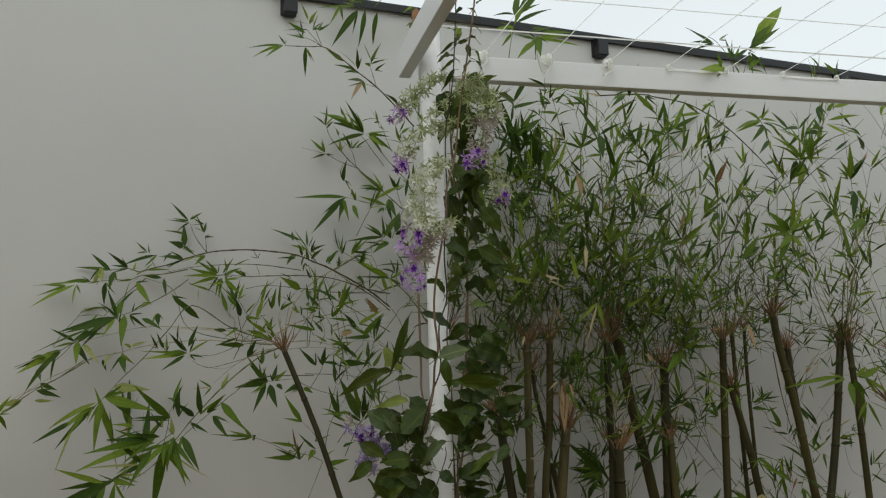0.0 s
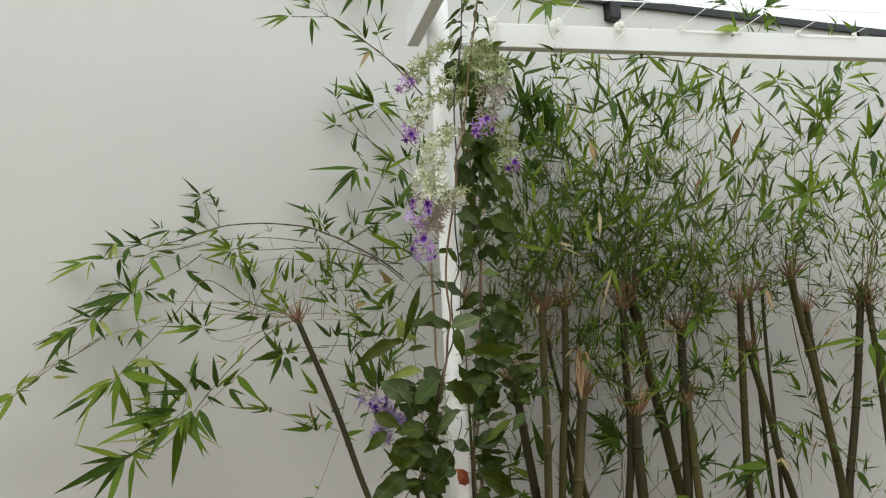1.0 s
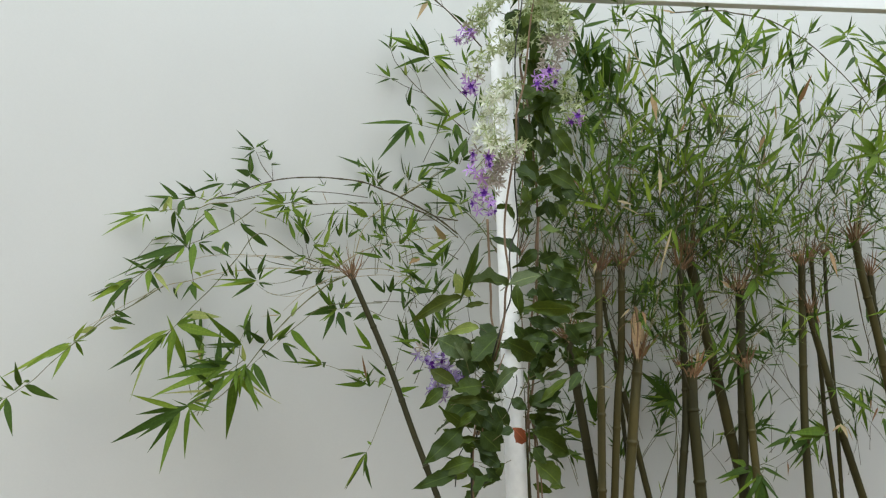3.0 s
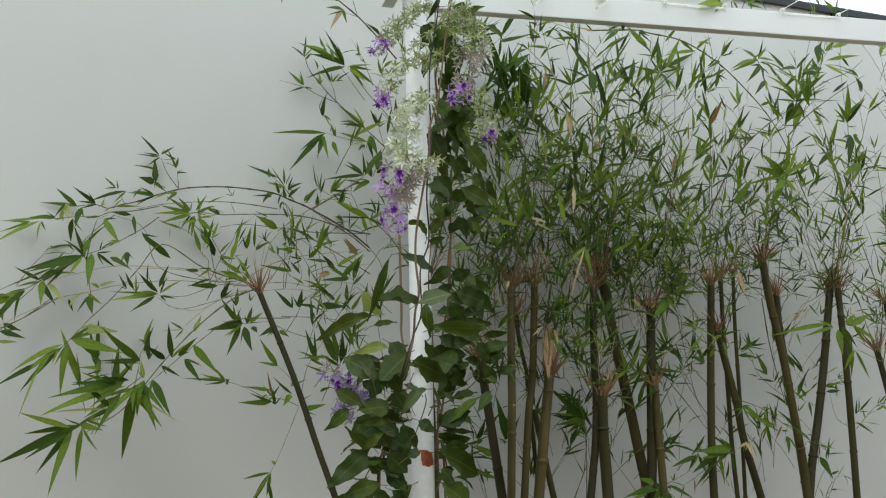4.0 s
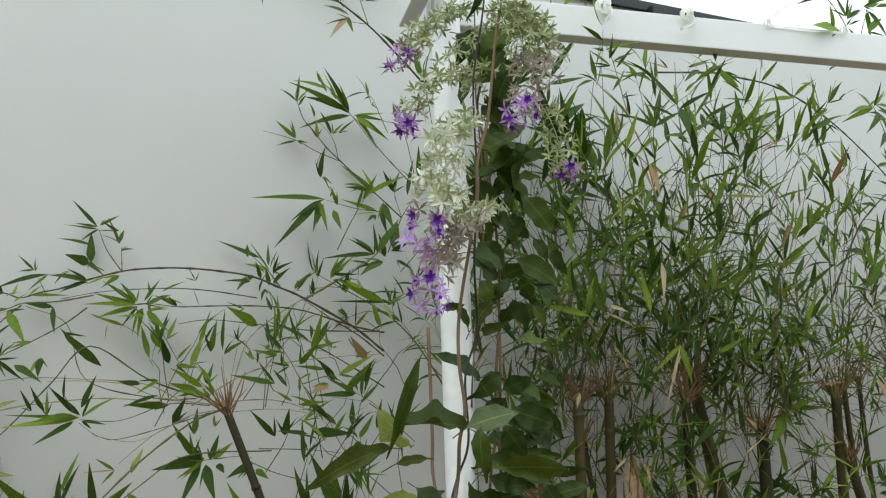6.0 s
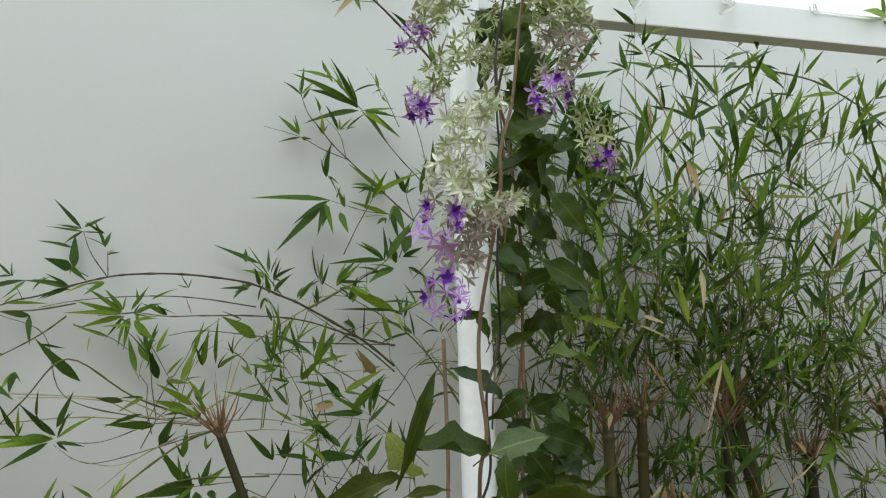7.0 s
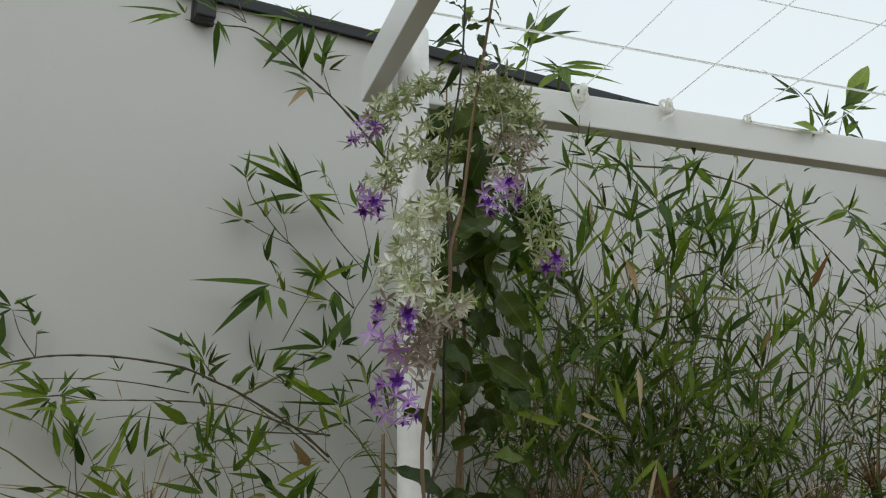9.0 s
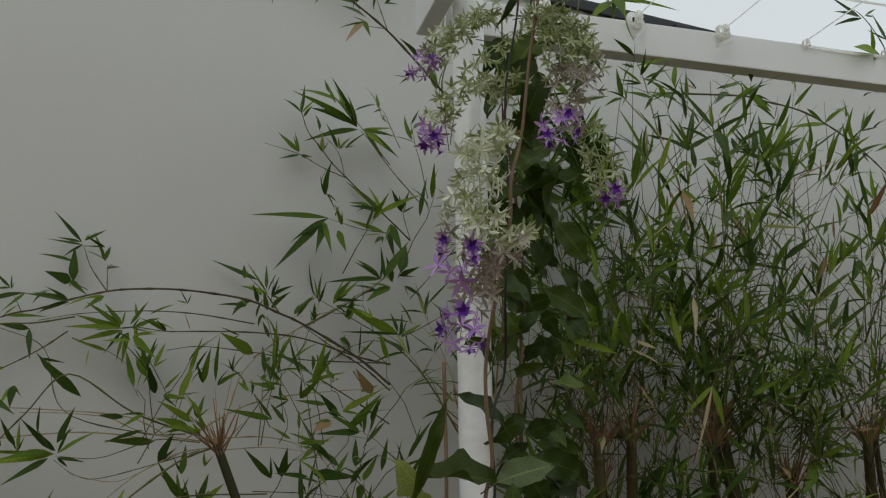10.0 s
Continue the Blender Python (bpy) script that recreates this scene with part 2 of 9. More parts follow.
def tube(build, path, radii, sides=6, cap=True):
    """Round rod along a path."""
    verts, faces = [], []
    side = Vector((0.31, -0.87, 0.38))
    n = len(path)
    for i, c in enumerate(path):
        d = (path[min(i + 1, n - 1)] - path[max(i - 1, 0)]).normalized()
        x = d.cross(side)
        if x.length < 1e-4:
            x = d.cross(Vector((1, 0, 0)))
        x.normalize()
        side = x.cross(d)
        r = radii[i] if isinstance(radii, (list, tuple)) else radii
        for k in range(sides):
            a = 2 * math.pi * k / sides
            verts.append(c + (x * math.cos(a) + side * math.sin(a)) * r)
    for i in range(n - 1):
        for k in range(sides):
            k2 = (k + 1) % sides
            faces.append((i * sides + k, i * sides + k2, (i + 1) * sides + k2, (i + 1) * sides + k))
    if cap:
        faces.append(tuple(range(sides))[::-1])
        faces.append(tuple((n - 1) * sides + k for k in range(sides)))
    build.add(verts, faces, [(0, 0)] * len(verts))


def bevel_box(build, m, size, bevel=0.003):
    """Bevelled box, centred, turned by m."""
    bm = bmesh.new()
    bmesh.ops.create_cube(bm, size=1)
    bmesh.ops.scale(bm, vec=size, verts=bm.verts)
    bmesh.ops.bevel(bm, geom=bm.edges, offset=bevel, segments=2, affect="EDGES", profile=0.6)
    bm.verts.ensure_lookup_table()
    bm.verts.index_update()
    build.add([m @ v.co for v in bm.verts], [[v.index for v in f.verts] for f in bm.faces])
    bm.free()


def leaf_shape(width, peak, droop, fold, wavy=0.0, twist=0.0, rows=7, taper=0.8):
    """Leaf blade of length 1 along y: half widths by a profile, folded along the rib, drooping, wavy at the rim."""
    b = Build()
    verts, faces, uvs = [], [], []
    for i in range(rows + 1):
        t = i / rows
        w = 0.5 * width * (math.sin(math.pi * min(1, t / (2 * peak))) if t < peak else math.cos(math.pi / 2 * ((t - peak) / (1 - peak)) ** taper))
        w = max(w, 0.012 * width if t < 0.5 else 0.0008)
        w *= 1 + 0.5 * wavy * math.sin(t * 31 + width * 40)
        z = -droop * t * t
        a = twist * t
        ripple = wavy * width * math.sin(t * 17.0)
        for s in (-1, 0, 1):
            x = s * w
            up = fold * w * abs(s) + (ripple * s if s else 0)
            verts.append((x * math.cos(a) - up * math.sin(a), t * (1 - 0.25 * droop * t), z + up * math.cos(a) + x * math.sin(a)))
            uvs.append((0.5 + 0.5 * s, t))
    for i in range(rows):
        for s in (0, 1):
            o = i * 3 + s
            faces.append((o, o + 1, o + 4, o + 3))
    b.add(verts, faces, uvs)
    return b


BAMBOO_SHAPES = [
    leaf_shape(0.106, 0.3, 0.10, 0.25),
    leaf_shape(0.094, 0.33, 0.28, 0.35, twist=0.4),
    leaf_shape(0.12, 0.28, 0.02, 0.15, twist=-0.3),
    leaf_shape(0.088, 0.35, 0.5, 0.3, twist=0.7),
    leaf_shape(0.135, 0.3, 0.2, 0.2, wavy=0.03),
]
VINE_SHAPES = [
    leaf_shape(0.48, 0.42, 0.22, 0.3, wavy=0.07, rows=18, taper=1.0),
    leaf_shape(0.42, 0.45, 0.42, 0.4, wavy=0.09, twist=0.6, rows=18, taper=1.0),
    leaf_shape(0.50, 0.4, 0.08, 0.2, wavy=0.10, twist=-0.6, rows=18, taper=1.0),
    leaf_shape(0.40, 0.45, 0.6, 0.45, wavy=0.08, twist=1.0, rows=18, taper=1.0),
    leaf_shape(0.46, 0.5, 0.3, 0.6, wavy=0.11, twist=-1.2, rows=18, taper=1.0),
]
LEAF_MESHES = {}


def leaf_mesh(kind, k, mat):
    key = (kind, k, mat.name)
    if key not in LEAF_MESHES:
        LEAF_MESHES[key] = {"bamboo": BAMBOO_SHAPES, "vine": VINE_SHAPES}[kind][k].mesh("leaf", mat)
    return LEAF_MESHES[key]


def leaf_pose(base, way, up, length, roll=0.0, wide=1.0):
    """Pose of a leaf at base, blade along way, face towards up."""
    y = way.normalized()
    x = y.cross(up)
    if x.length < 1e-3:
        x = y.cross(Vector((0.3, -1, 0.2)))
    x.normalize()
    z = x.cross(y)
    m = Matrix((x, y, z)).transposed().to_4x4()
    return Matrix.Translation(base) @ m @ Matrix.Rotation(roll, 4, "Y") @ Matrix.Diagonal((length * wide, length, length, 1))


rng = random.Random(7)
COUNTS = {"leaf": 0}
CANES = []
LEAF_LIMIT = 5900


def jitter(amount):
    return Vector((rng.gauss(0, amount), rng.gauss(0, amount), rng.gauss(0, amount)))


class Foliage:
    """Leaves of one branch: single leaves as parts, the rest joined."""

    def __init__(self, parent, single):
        self.parent, self.single, self.rest = parent, single, {}

    def leaf(self, kind, base, way, up, length, mat, roll=0.0, wide=1.0):
        shapes = BAMBOO_SHAPES if kind == "bamboo" else VINE_SHAPES
        k = rng.randrange(len(shapes))
        m = leaf_pose(base, way, up, length, roll, wide)
        if self.single and COUNTS["leaf"] < LEAF_LIMIT:
            COUNTS["leaf"] += 1
            part("leaf", leaf_mesh(kind, k, mat), mat, self.parent, at=m)
        else:
            s = shapes[k]
            self.rest.setdefault(mat.name, Build()).add([m @ Vector(p) for p in s.v], s.f, s.uv)

    def done(self):
        for name, b in self.rest.items():
            tagged(part("foliage", b, bpy.data.materials[name], self.parent), kind="stuff")


def bamboo_leaf_material(dark):
    k = rng.random()
    if k < 0.025:
        return DRY_LEAF
    if k < 0.055:
        return PALE_LEAF
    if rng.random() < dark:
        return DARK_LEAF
    return BRIGHT_LEAF if rng.random() < 0.18 else BAMBOO_LEAF


def fan(fol, base, way, count, size, dark, spread=0.7, droop=0.25):
    """Leaves that spread from the tip of a twig."""
    way = way.normalized()
    view = Vector((-0.12, -1, 0.1))
    side = way.cross(view)
    side = side.normalized() if side.length > 1e-3 else Vector((1, 0, 0))
    for i in range(count):
        a = (i - (count - 1) / 2) / max(1, count - 1) * 2 * spread if count > 1 else 0
        a += rng.uniform(-0.22, 0.22)
        d = way * math.cos(a) + side * math.sin(a) + jitter(0.16) + Vector((0, 0, -droop * rng.random()))
        up = Vector((rng.uniform(-0.5, 0.5), rng.uniform(-1.0, 0.2), rng.uniform(0.35, 1.0)))
        fol.leaf("bamboo", base + way * rng.uniform(-0.012, 0.004), d, up, 1.13 * size * rng.uniform(0.6, 1.15), bamboo_leaf_material(dark), rng.uniform(-0.3, 0.3))


def branch(thing, points, r=0.0022, size=0.085, gap=0.06, first=0.25, twig=0.06, leaves=(2, 4), dark=0.4, single=True, mat=None, tip=True, spread=0.7, droop=0.25, bare=0.0):
    """One branch: stem along the points, short twigs at its joints, a fan of leaves on each."""
    mat = mat or TWIG
    r, twig = r * 1.15, twig * 1.15
    path = spline(points, 7)
    n = len(path)
    b = Build()
    tube(b, path, [r * (1 - 0.72 * i / (n - 1)) for i in range(n)], 5)
    fans, shoots = [], Build()
    total = sum((path[i + 1] - path[i]).length for i in range(n - 1))
    run, side = 0.0, rng.choice((-1, 1))
    nxt = total * first
    for i in range(n - 1):
        step = (path[i + 1] - path[i]).length
        while run + step > nxt:
            p = path[i].lerp(path[i + 1], (nxt - run) / step)
            d = (path[i + 1] - path[i]).normalized()
            view = Vector((-0.1, -1, 0.15)) + jitter(0.5)
            out = d.cross(view).normalized() * side
            side = -side
            nxt += gap * rng.uniform(0.6, 1.5)
            if rng.random() < bare:
                continue
            ln = twig * rng.uniform(0.3, 1.4)
            way = (d * rng.uniform(0.7, 1.2) + out * rng.uniform(0.3, 0.9) + jitter(0.22)).normalized()
            e = p + way * ln
            mid = p.lerp(e, 0.5) + Vector((0, 0, ln * 0.08))
            tube(shoots, [p, mid, e], [r * 0.42, r * 0.36, r * 0.25], 4, False)
            fans.append((e, way + d * 0.3, rng.randint(*leaves)))
        run += step
    ob = part("branch", b, mat, thing)
    if shoots.v:
        tagged(part("brushwood", shoots, mat, ob), kind="stuff")
    fol = Foliage(ob, single)
    # some branches carry mostly leaves darkened as if shaded, others mostly lighter ones
    dark = min(1.0, max(0.0, dark + rng.uniform(-0.45, 0.4)))
    for e, way, k in fans:
        fan(fol, e, way, k, size, dark, spread, droop)
    if tip:
        fan(fol, path[-1], path[-1] - path[-3], rng.randint(2, 4), size * 1.05, dark, spread, droop)
    fol.done()
    return ob


def culm(thing, points, r, mat=None):
    """Bamboo cane with swollen joints, cut off at its top."""
    path = spline(points, 8)
    r = r * 1.6
    b = Build()
    dense, radii = [], []
    run, total = 0.0, sum((path[i + 1] - path[i]).length for i in range(len(path) - 1))
    joint = rng.uniform(0.05, 0.16)
    for i in range(len(path) - 1):
        step = (path[i + 1] - path[i]).length
        k = run / total
        dense.append(path[i])
        radii.append(r * (1 - 0.18 * k))
        while run + step > joint:
            p = path[i].lerp(path[i + 1], (joint - run) / step)
            d = (path[i + 1] - path[i]).normalized()
            for off, f in ((-0.006, 1.0), (-0.002, 1.16), (0.002, 1.2), (0.005, 1.02), (0.008, 0.98)):
                dense.append(p + d * off)
                radii.append(r * (1 - 0.18 * k) * f)
            joint += rng.uniform(0.17, 0.24)
        run += step
    dense.append(path[-1])
    radii.append(r * 0.82)
    order = sorted(range(len(dense)), key=lambda j: (dense[j] - path[0]).length)
    tube(b, [dense[j] for j in order], [radii[j] for j in order], 10)
    ob = part("culm", b, mat or CULM, thing)
    return ob, path


def sheath_tuft(thing, at, up, r, count=22, length=0.075):
    """Dry brown sheath and stubs of twigs round the cut end."""
    b = Build()
    collar = [at - up * 0.03, at - up * 0.015, at, at + up * 0.012]
    tube(b, collar, [r * 1.12, r * 1.35, r * 1.3, r * 0.9], 8)
    ob = part("sheath", b, SHEATH, thing, "dry brown sheath round the cut end")
    b = Build()
    for i in range(count):
        a = rng.uniform(0, 2 * math.pi)
        out = Vector((math.cos(a), math.sin(a), 0))
        d = (up * rng.uniform(0.5, 1.2) + out * rng.uniform(0.2, 0.9)).normalized()
        s = at + out * r * 0.8 - up * rng.uniform(0, 0.02)
        e = s + d * length * rng.uniform(0.5, 1.3)
        tube(b, [s, s.lerp(e, 0.5) + jitter(0.003), e], [r * 0.3, r * 0.22, r * 0.08], 4, False)
    tagged(part("fibre_tuft", b, SHEATH, ob), kind="stuff")
    return ob


def bamboo(label, points, r=0.009, mat=None, heads=0, reach=0.5, lean=(0, 0, 1), open_angle=0.36, size=0.08, gap=0.05, dark=0.45, single=True, tuft=True, twig=0.06, leaves=(2, 4), core=0, low=0):
    """One bamboo cane, cut off at its top, with a head of thin leafy branches."""
    base = Vector(points[0])
    thing = tagged(new("bamboo"), label, "bamboo", "bamboo along the wall")
    c, path = culm(thing, points, r, mat)
    top = path[-1]
    up = (path[-1] - path[-3]).normalized()
    if tuft:
        sheath_tuft(thing, top, up, r)
    CANES.append((thing, top))
    aim = Vector(lean).normalized()
    for i in range(heads):
        a = i * 2.4 + rng.uniform(-0.5, 0.5)
        w = open_angle * math.sqrt((i + 0.5) / heads)
        out = Vector((math.cos(a), 0.55 * math.sin(a), 0))
        d = (aim + out * w * 1.3).normalized()
        ln = 1.45 * reach * rng.uniform(0.45, 1.15)
        start = top - up * rng.uniform(0, 0.05) + out * r * 0.7
        bend = out * rng.uniform(0.0, 0.12) + Vector((0, 0, rng.uniform(-0.12, 0.03)))
        p1 = start + d * ln * 0.5 + jitter(0.012)
        p2 = start + d * ln + bend * ln + jitter(0.015)
        branch(thing, [start, p1, p2], r=rng.uniform(0.0014, 0.0024), size=size, gap=gap, first=0.22, twig=twig, leaves=leaves, dark=dark, single=single, mat=rng.choice((TWIG, TWIG, DARK_TWIG, PALE_TWIG)), droop=0.08, spread=0.6)
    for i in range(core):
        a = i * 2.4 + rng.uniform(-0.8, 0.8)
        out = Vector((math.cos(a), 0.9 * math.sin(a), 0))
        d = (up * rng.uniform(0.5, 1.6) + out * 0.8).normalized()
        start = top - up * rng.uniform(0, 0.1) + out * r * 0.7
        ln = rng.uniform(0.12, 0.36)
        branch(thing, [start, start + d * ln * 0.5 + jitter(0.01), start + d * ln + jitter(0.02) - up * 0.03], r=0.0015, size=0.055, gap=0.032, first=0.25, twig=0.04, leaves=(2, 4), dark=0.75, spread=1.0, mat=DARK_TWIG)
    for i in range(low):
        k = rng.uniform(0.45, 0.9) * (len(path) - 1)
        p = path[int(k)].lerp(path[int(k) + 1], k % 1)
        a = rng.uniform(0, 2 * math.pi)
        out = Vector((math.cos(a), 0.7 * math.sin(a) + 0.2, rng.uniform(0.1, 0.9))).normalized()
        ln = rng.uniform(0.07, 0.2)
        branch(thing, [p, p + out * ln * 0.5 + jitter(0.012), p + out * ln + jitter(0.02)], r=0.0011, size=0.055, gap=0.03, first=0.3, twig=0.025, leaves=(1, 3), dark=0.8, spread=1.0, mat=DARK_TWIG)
    return thing


def tuft(thing, at, towards, count, size, dark=0.4, spread=0.9, droop=0.3, mat=None, stalk=0.03, wide=1.25):
    """A short twig with a fan of large leaves at its end."""
    at = Vector(at)
    way = (Vector(towards) - at).normalized()
    start = at - way * stalk
    b = Build()
    tube(b, [start, start.lerp(at, 0.5) + jitter(0.002), at + way * 0.01], [0.0014, 0.0012, 0.0008], 5)
    ob = part("branch", b, TWIG, thing)
    fol = Foliage(ob, True)
    side = way.cross(Vector((-0.12, -1, 0.1))).normalized()
    for i in range(count):
        a = ((i + 0.5) / count * 2 - 1) * spread + rng.uniform(-0.15, 0.15)
        d = way * math.cos(a) + side * math.sin(a) + jitter(0.12) + Vector((0, 0, -droop * rng.random()))
        up = Vector((rng.uniform(-0.5, 0.5), rng.uniform(-1.1, -0.1), rng.uniform(0.3, 1.0)))
        fol.leaf("bamboo", at + jitter(0.006), d, up, size * rng.uniform(0.7, 1.12), mat or (DARK_LEAF if rng.random() < dark else BRIGHT_LEAF if rng.random() < 0.3 else BAMBOO_LEAF), rng.uniform(-0.35, 0.35), wide * (0.6 if mat in (DRY_LEAF, STRAW_LEAF) else 1.0))
    fol.done()
    return ob


TONES = {"m": BAMBOO_LEAF, "d": DARK_LEAF, "y": BRIGHT_LEAF, "p": PALE_LEAF, "s": DRY_LEAF, "t": STRAW_LEAF}


def limb(thing, stems, mat=None):
    """One branch with its side twigs, each a thin tapering stem, thicker at its joints."""
    ob = None
    for points, r in stems:
        path = spline(points, 6)
        n = len(path)
        b = Build()
        tube(b, path, [r * (1 - 0.6 * i / (n - 1)) * (1.45 if i % 5 == 4 else 1.0) for i in range(n)], 5)
        if ob:
            part("twig", b, mat or TWIG, ob)
        else:
            ob = part("branch", b, mat or TWIG, thing)
    return ob


def blades(branch_ob, leaves):
    """Leaves of a branch, each from its base to its tip, with its breadth against its length and its tone."""
    for base, tip, wide, tone in leaves:
        base, tip = Vector(base), Vector(tip)
        face = Vector((rng.uniform(-0.35, 0.35), -1, rng.uniform(-0.1, 0.5)))
        tone = tone if rng.random() < 0.8 else rng.choice("mmd")
        way = tip - base
        pairs = [(way, 1.08, wide, tone)]
        for extra in range(rng.choice((0, 0, 1, 1, 2))):
            # smaller leaves beside it on the same twig
            turn = Matrix.Rotation(rng.choice((-1, 1)) * rng.uniform(0.35, 0.9), 3, "Y")
            pairs.append((turn @ way, rng.uniform(0.5, 0.85), 0.13, rng.choice("mmdd") if tone != "y" else "y"))
        for d, scale, w, key in pairs:
            k = rng.choice((0, 0, 1, 2, 4))
            m = leaf_pose(base, d, face, d.length * scale, 0.0, max(0.4, min(w, 0.23) * 0.88 / 0.108))
            COUNTS["leaf"] += 1
            part("leaf", leaf_mesh("bamboo", k, TONES[key]), TONES[key], branch_ob, at=m)


def nearest_cane(p):
    """The cane whose cut top lies nearest to p."""
    return min(CANES, key=lambda c: (c[1] - Vector(p)).length)[0]


def shoot(points, **more):
    """A branch that springs from the nearest cane."""
    return branch(nearest_cane(points[0]), points, **more)


def spray(at, *more):
    """A fan of leaves on the nearest cane."""
    return tuft(nearest_cane(at), at, *more)


# ---- large structure ----
def wall_slab(name, p, q, z0, z1, thick, mat, label):
    """Upright slab from p to q in plan; its thickness lies on the left of that way."""
    a, c = Vector((p[0], p[1], 0)), Vector((q[0], q[1], 0))
    d = (c - a).normalized()
    nrm = Vector((-d.y, d.x, 0))
    mid = (a + c) / 2 + nrm * thick / 2 + Vector((0, 0, (z0 + z1) / 2))
    m = Matrix((d, nrm, Vector((0, 0, 1)))).transposed().to_4x4()
    b = Build()
    bevel_box(b, Matrix.Identity(4), ((c - a).length, thick, z1 - z0), 0.006)
    return tagged(part(name, b, mat, at=Matrix.Translation(mid) @ m, smooth=False), label, "wall", kind="structure")


WALL_TOP = 2.817
WALL_SLOPE = 0.41995


def wall_y(x):
    return 3.0977 + WALL_SLOPE * x


ground = Build()
ground.add([(-400, -400, 0), (400, -400, 0), (400, 400, 0), (-400, 400, 0)], [(0, 1, 2, 3)])
tagged(part("ground", ground, PAVING, smooth=False), "plain brown paved courtyard ground", "ground", kind="structure")
wall_slab("wall_garden", (-5.0, wall_y(-5.0)), (6.0, wall_y(6.0)), 0.0, WALL_TOP, 0.16, WALL, "tall smooth white plastered garden wall")
wall_slab("wall_west", (-4.6, -3.2), (-4.6, wall_y(-4.6)), 0.0, WALL_TOP, 0.16, WALL, "plain white plastered side wall")
wall_slab("wall_east", (5.6, wall_y(5.6)), (5.6, -3.2), 0.0, WALL_TOP, 0.16, WALL, "plain white plastered side wall")
# unseen wall added to shade the garden wall's foot and bounce warm light
wall_slab("wall_south", (5.6, -3.2), (-4.6, -3.2), 0.0, 4.2, 0.2, BACK_WALL, "unseen beige back wall that closes the courtyard, added to shade and warm it")
# soil bed at the foot of the wall
bed = Build()
BED_ROWS = 40
rows_v = []
for i in range(BED_ROWS + 1):
    x = -2.6 + 6.4 * i / BED_ROWS
    for j in range(7):
        y = wall_y(x) - 0.85 + 0.84 * j / 6
        h = 0.09 * math.sin(math.pi * min(1, (j + 0.25) / 5)) + 0.02 * noise.noise(Vector((x * 3, y * 3, 0)))
        rows_v.append((x, y, 0.01 + max(0, h)))
bed.add(rows_v, [(i * 7 + j, (i + 1) * 7 + j, (i + 1) * 7 + j + 1, i * 7 + j + 1) for i in range(BED_ROWS) for j in range(6)])
tagged(part("planting_bed", bed, SOIL), "brown soil of the planting bed along the wall", "soil", kind="structure")

# dark coping along the wall's top
WALL_WAY = Vector((1, WALL_SLOPE, 0)).normalized()
WALL_OUT = Vector((WALL_WAY.y, -WALL_WAY.x, 0))
WALL_TURN = Matrix((WALL_WAY, -WALL_OUT, Vector((0, 0, 1)))).transposed().to_4x4()


def on_wall(x, z, out=0.0):
    return Vector((x, wall_y(x), z)) + WALL_OUT * out


cop = Build()
bevel_box(cop, Matrix.Translation((0, 0, 0.012)), (12.2, 0.19, 0.018), 0.004)
bevel_box(cop, Matrix.Translation((0, -0.092, 0.002)), (12.2, 0.008, 0.024), 0.002)
cop_at = Matrix.Translation(on_wall(0.5, WALL_TOP + 0.004, -0.08)) @ WALL_TURN
tagged(part("wall_coping", cop, COPING, at=cop_at, smooth=False), "dark grey metal coping on the white garden wall", "coping", kind="structure")


def wall_lamp(x, z):
    """Small black box lamp hung below the coping."""
    thing = tagged(new("wall_lamp"), "small black box lamp fixed under the wall's dark coping", "wall lamp", "lamps along the wall top")
    thing.matrix_basis = Matrix.Translation(on_wall(x, z)) @ WALL_TURN
    b = Build()
    bevel_box(b, Matrix.Translation((0, -0.022, 0.036)), (0.044, 0.044, 0.07), 0.004)
    part("housing", b, BLACK, thing, smooth=False)
    b = Build()
    bevel_box(b, Matrix.Translation((0, -0.004, 0.036)), (0.052, 0.008, 0.066), 0.002)
    part("back_plate", b, BLACK, thing, smooth=False)
    b = Build()
    bevel_box(b, Matrix.Translation((0, -0.022, -0.001)), (0.032, 0.034, 0.004), 0.001)
    part("glass", b, COPING, thing, "dark lens on the underside", smooth=False)
    return thing


wall_lamp(-0.479, 2.747)
wall_lamp(0.597, 2.747)
wall_lamp(1.673, 2.747)

# ---- pergola ----
U = Vector((math.cos(radians(13.84)), math.sin(radians(13.84)), 0))
BEAM_BACK = Vector((-U.y, U.x, 0))
V = Vector((math.sin(radians(15.2)), -math.cos(radians(15.2)), 0))
RAFTER_WAY = Vector((math.sin(radians(14.57)), -math.cos(radians(14.57)), 0))
POST_AT = Vector((-0.019, 2.566, 0))
POST_R = 0.0286
BEAM_TOP = 2.5016
pergola = tagged(new("pergola"), "white painted pergola with a round post and slim beams", "pergola")


def turned(d, at):
    x = d.normalized()
    z = Vector((0, 0, 1))
    return Matrix.Translation(at) @ Matrix((x, z.cross(x), z)).transposed().to_4x4()


def post(at, height):
    b = Build()
    s = 32
    zs = (0, 0.004, height - 0.006, height - 0.002, height)
    rs = (POST_R, POST_R, POST_R, POST_R - 0.001, POST_R - 0.004)
    tube(b, [Vector((0, 0, z)) for z in zs], list(rs), s)
    return part("post", b, PIPE, pergola, "round white post, slightly stained", at=Matrix.Translation(at))


def beam(name, start, d, length, high, deep, bottom):
    b = Build()
    bevel_box(b, Matrix.Translation((length / 2, deep / 2, high / 2)), (length, deep, high), 0.003)
    return part(name, b, WHITE, pergola, smooth=False, at=turned(d, Vector((start.x, start.y, bottom))))


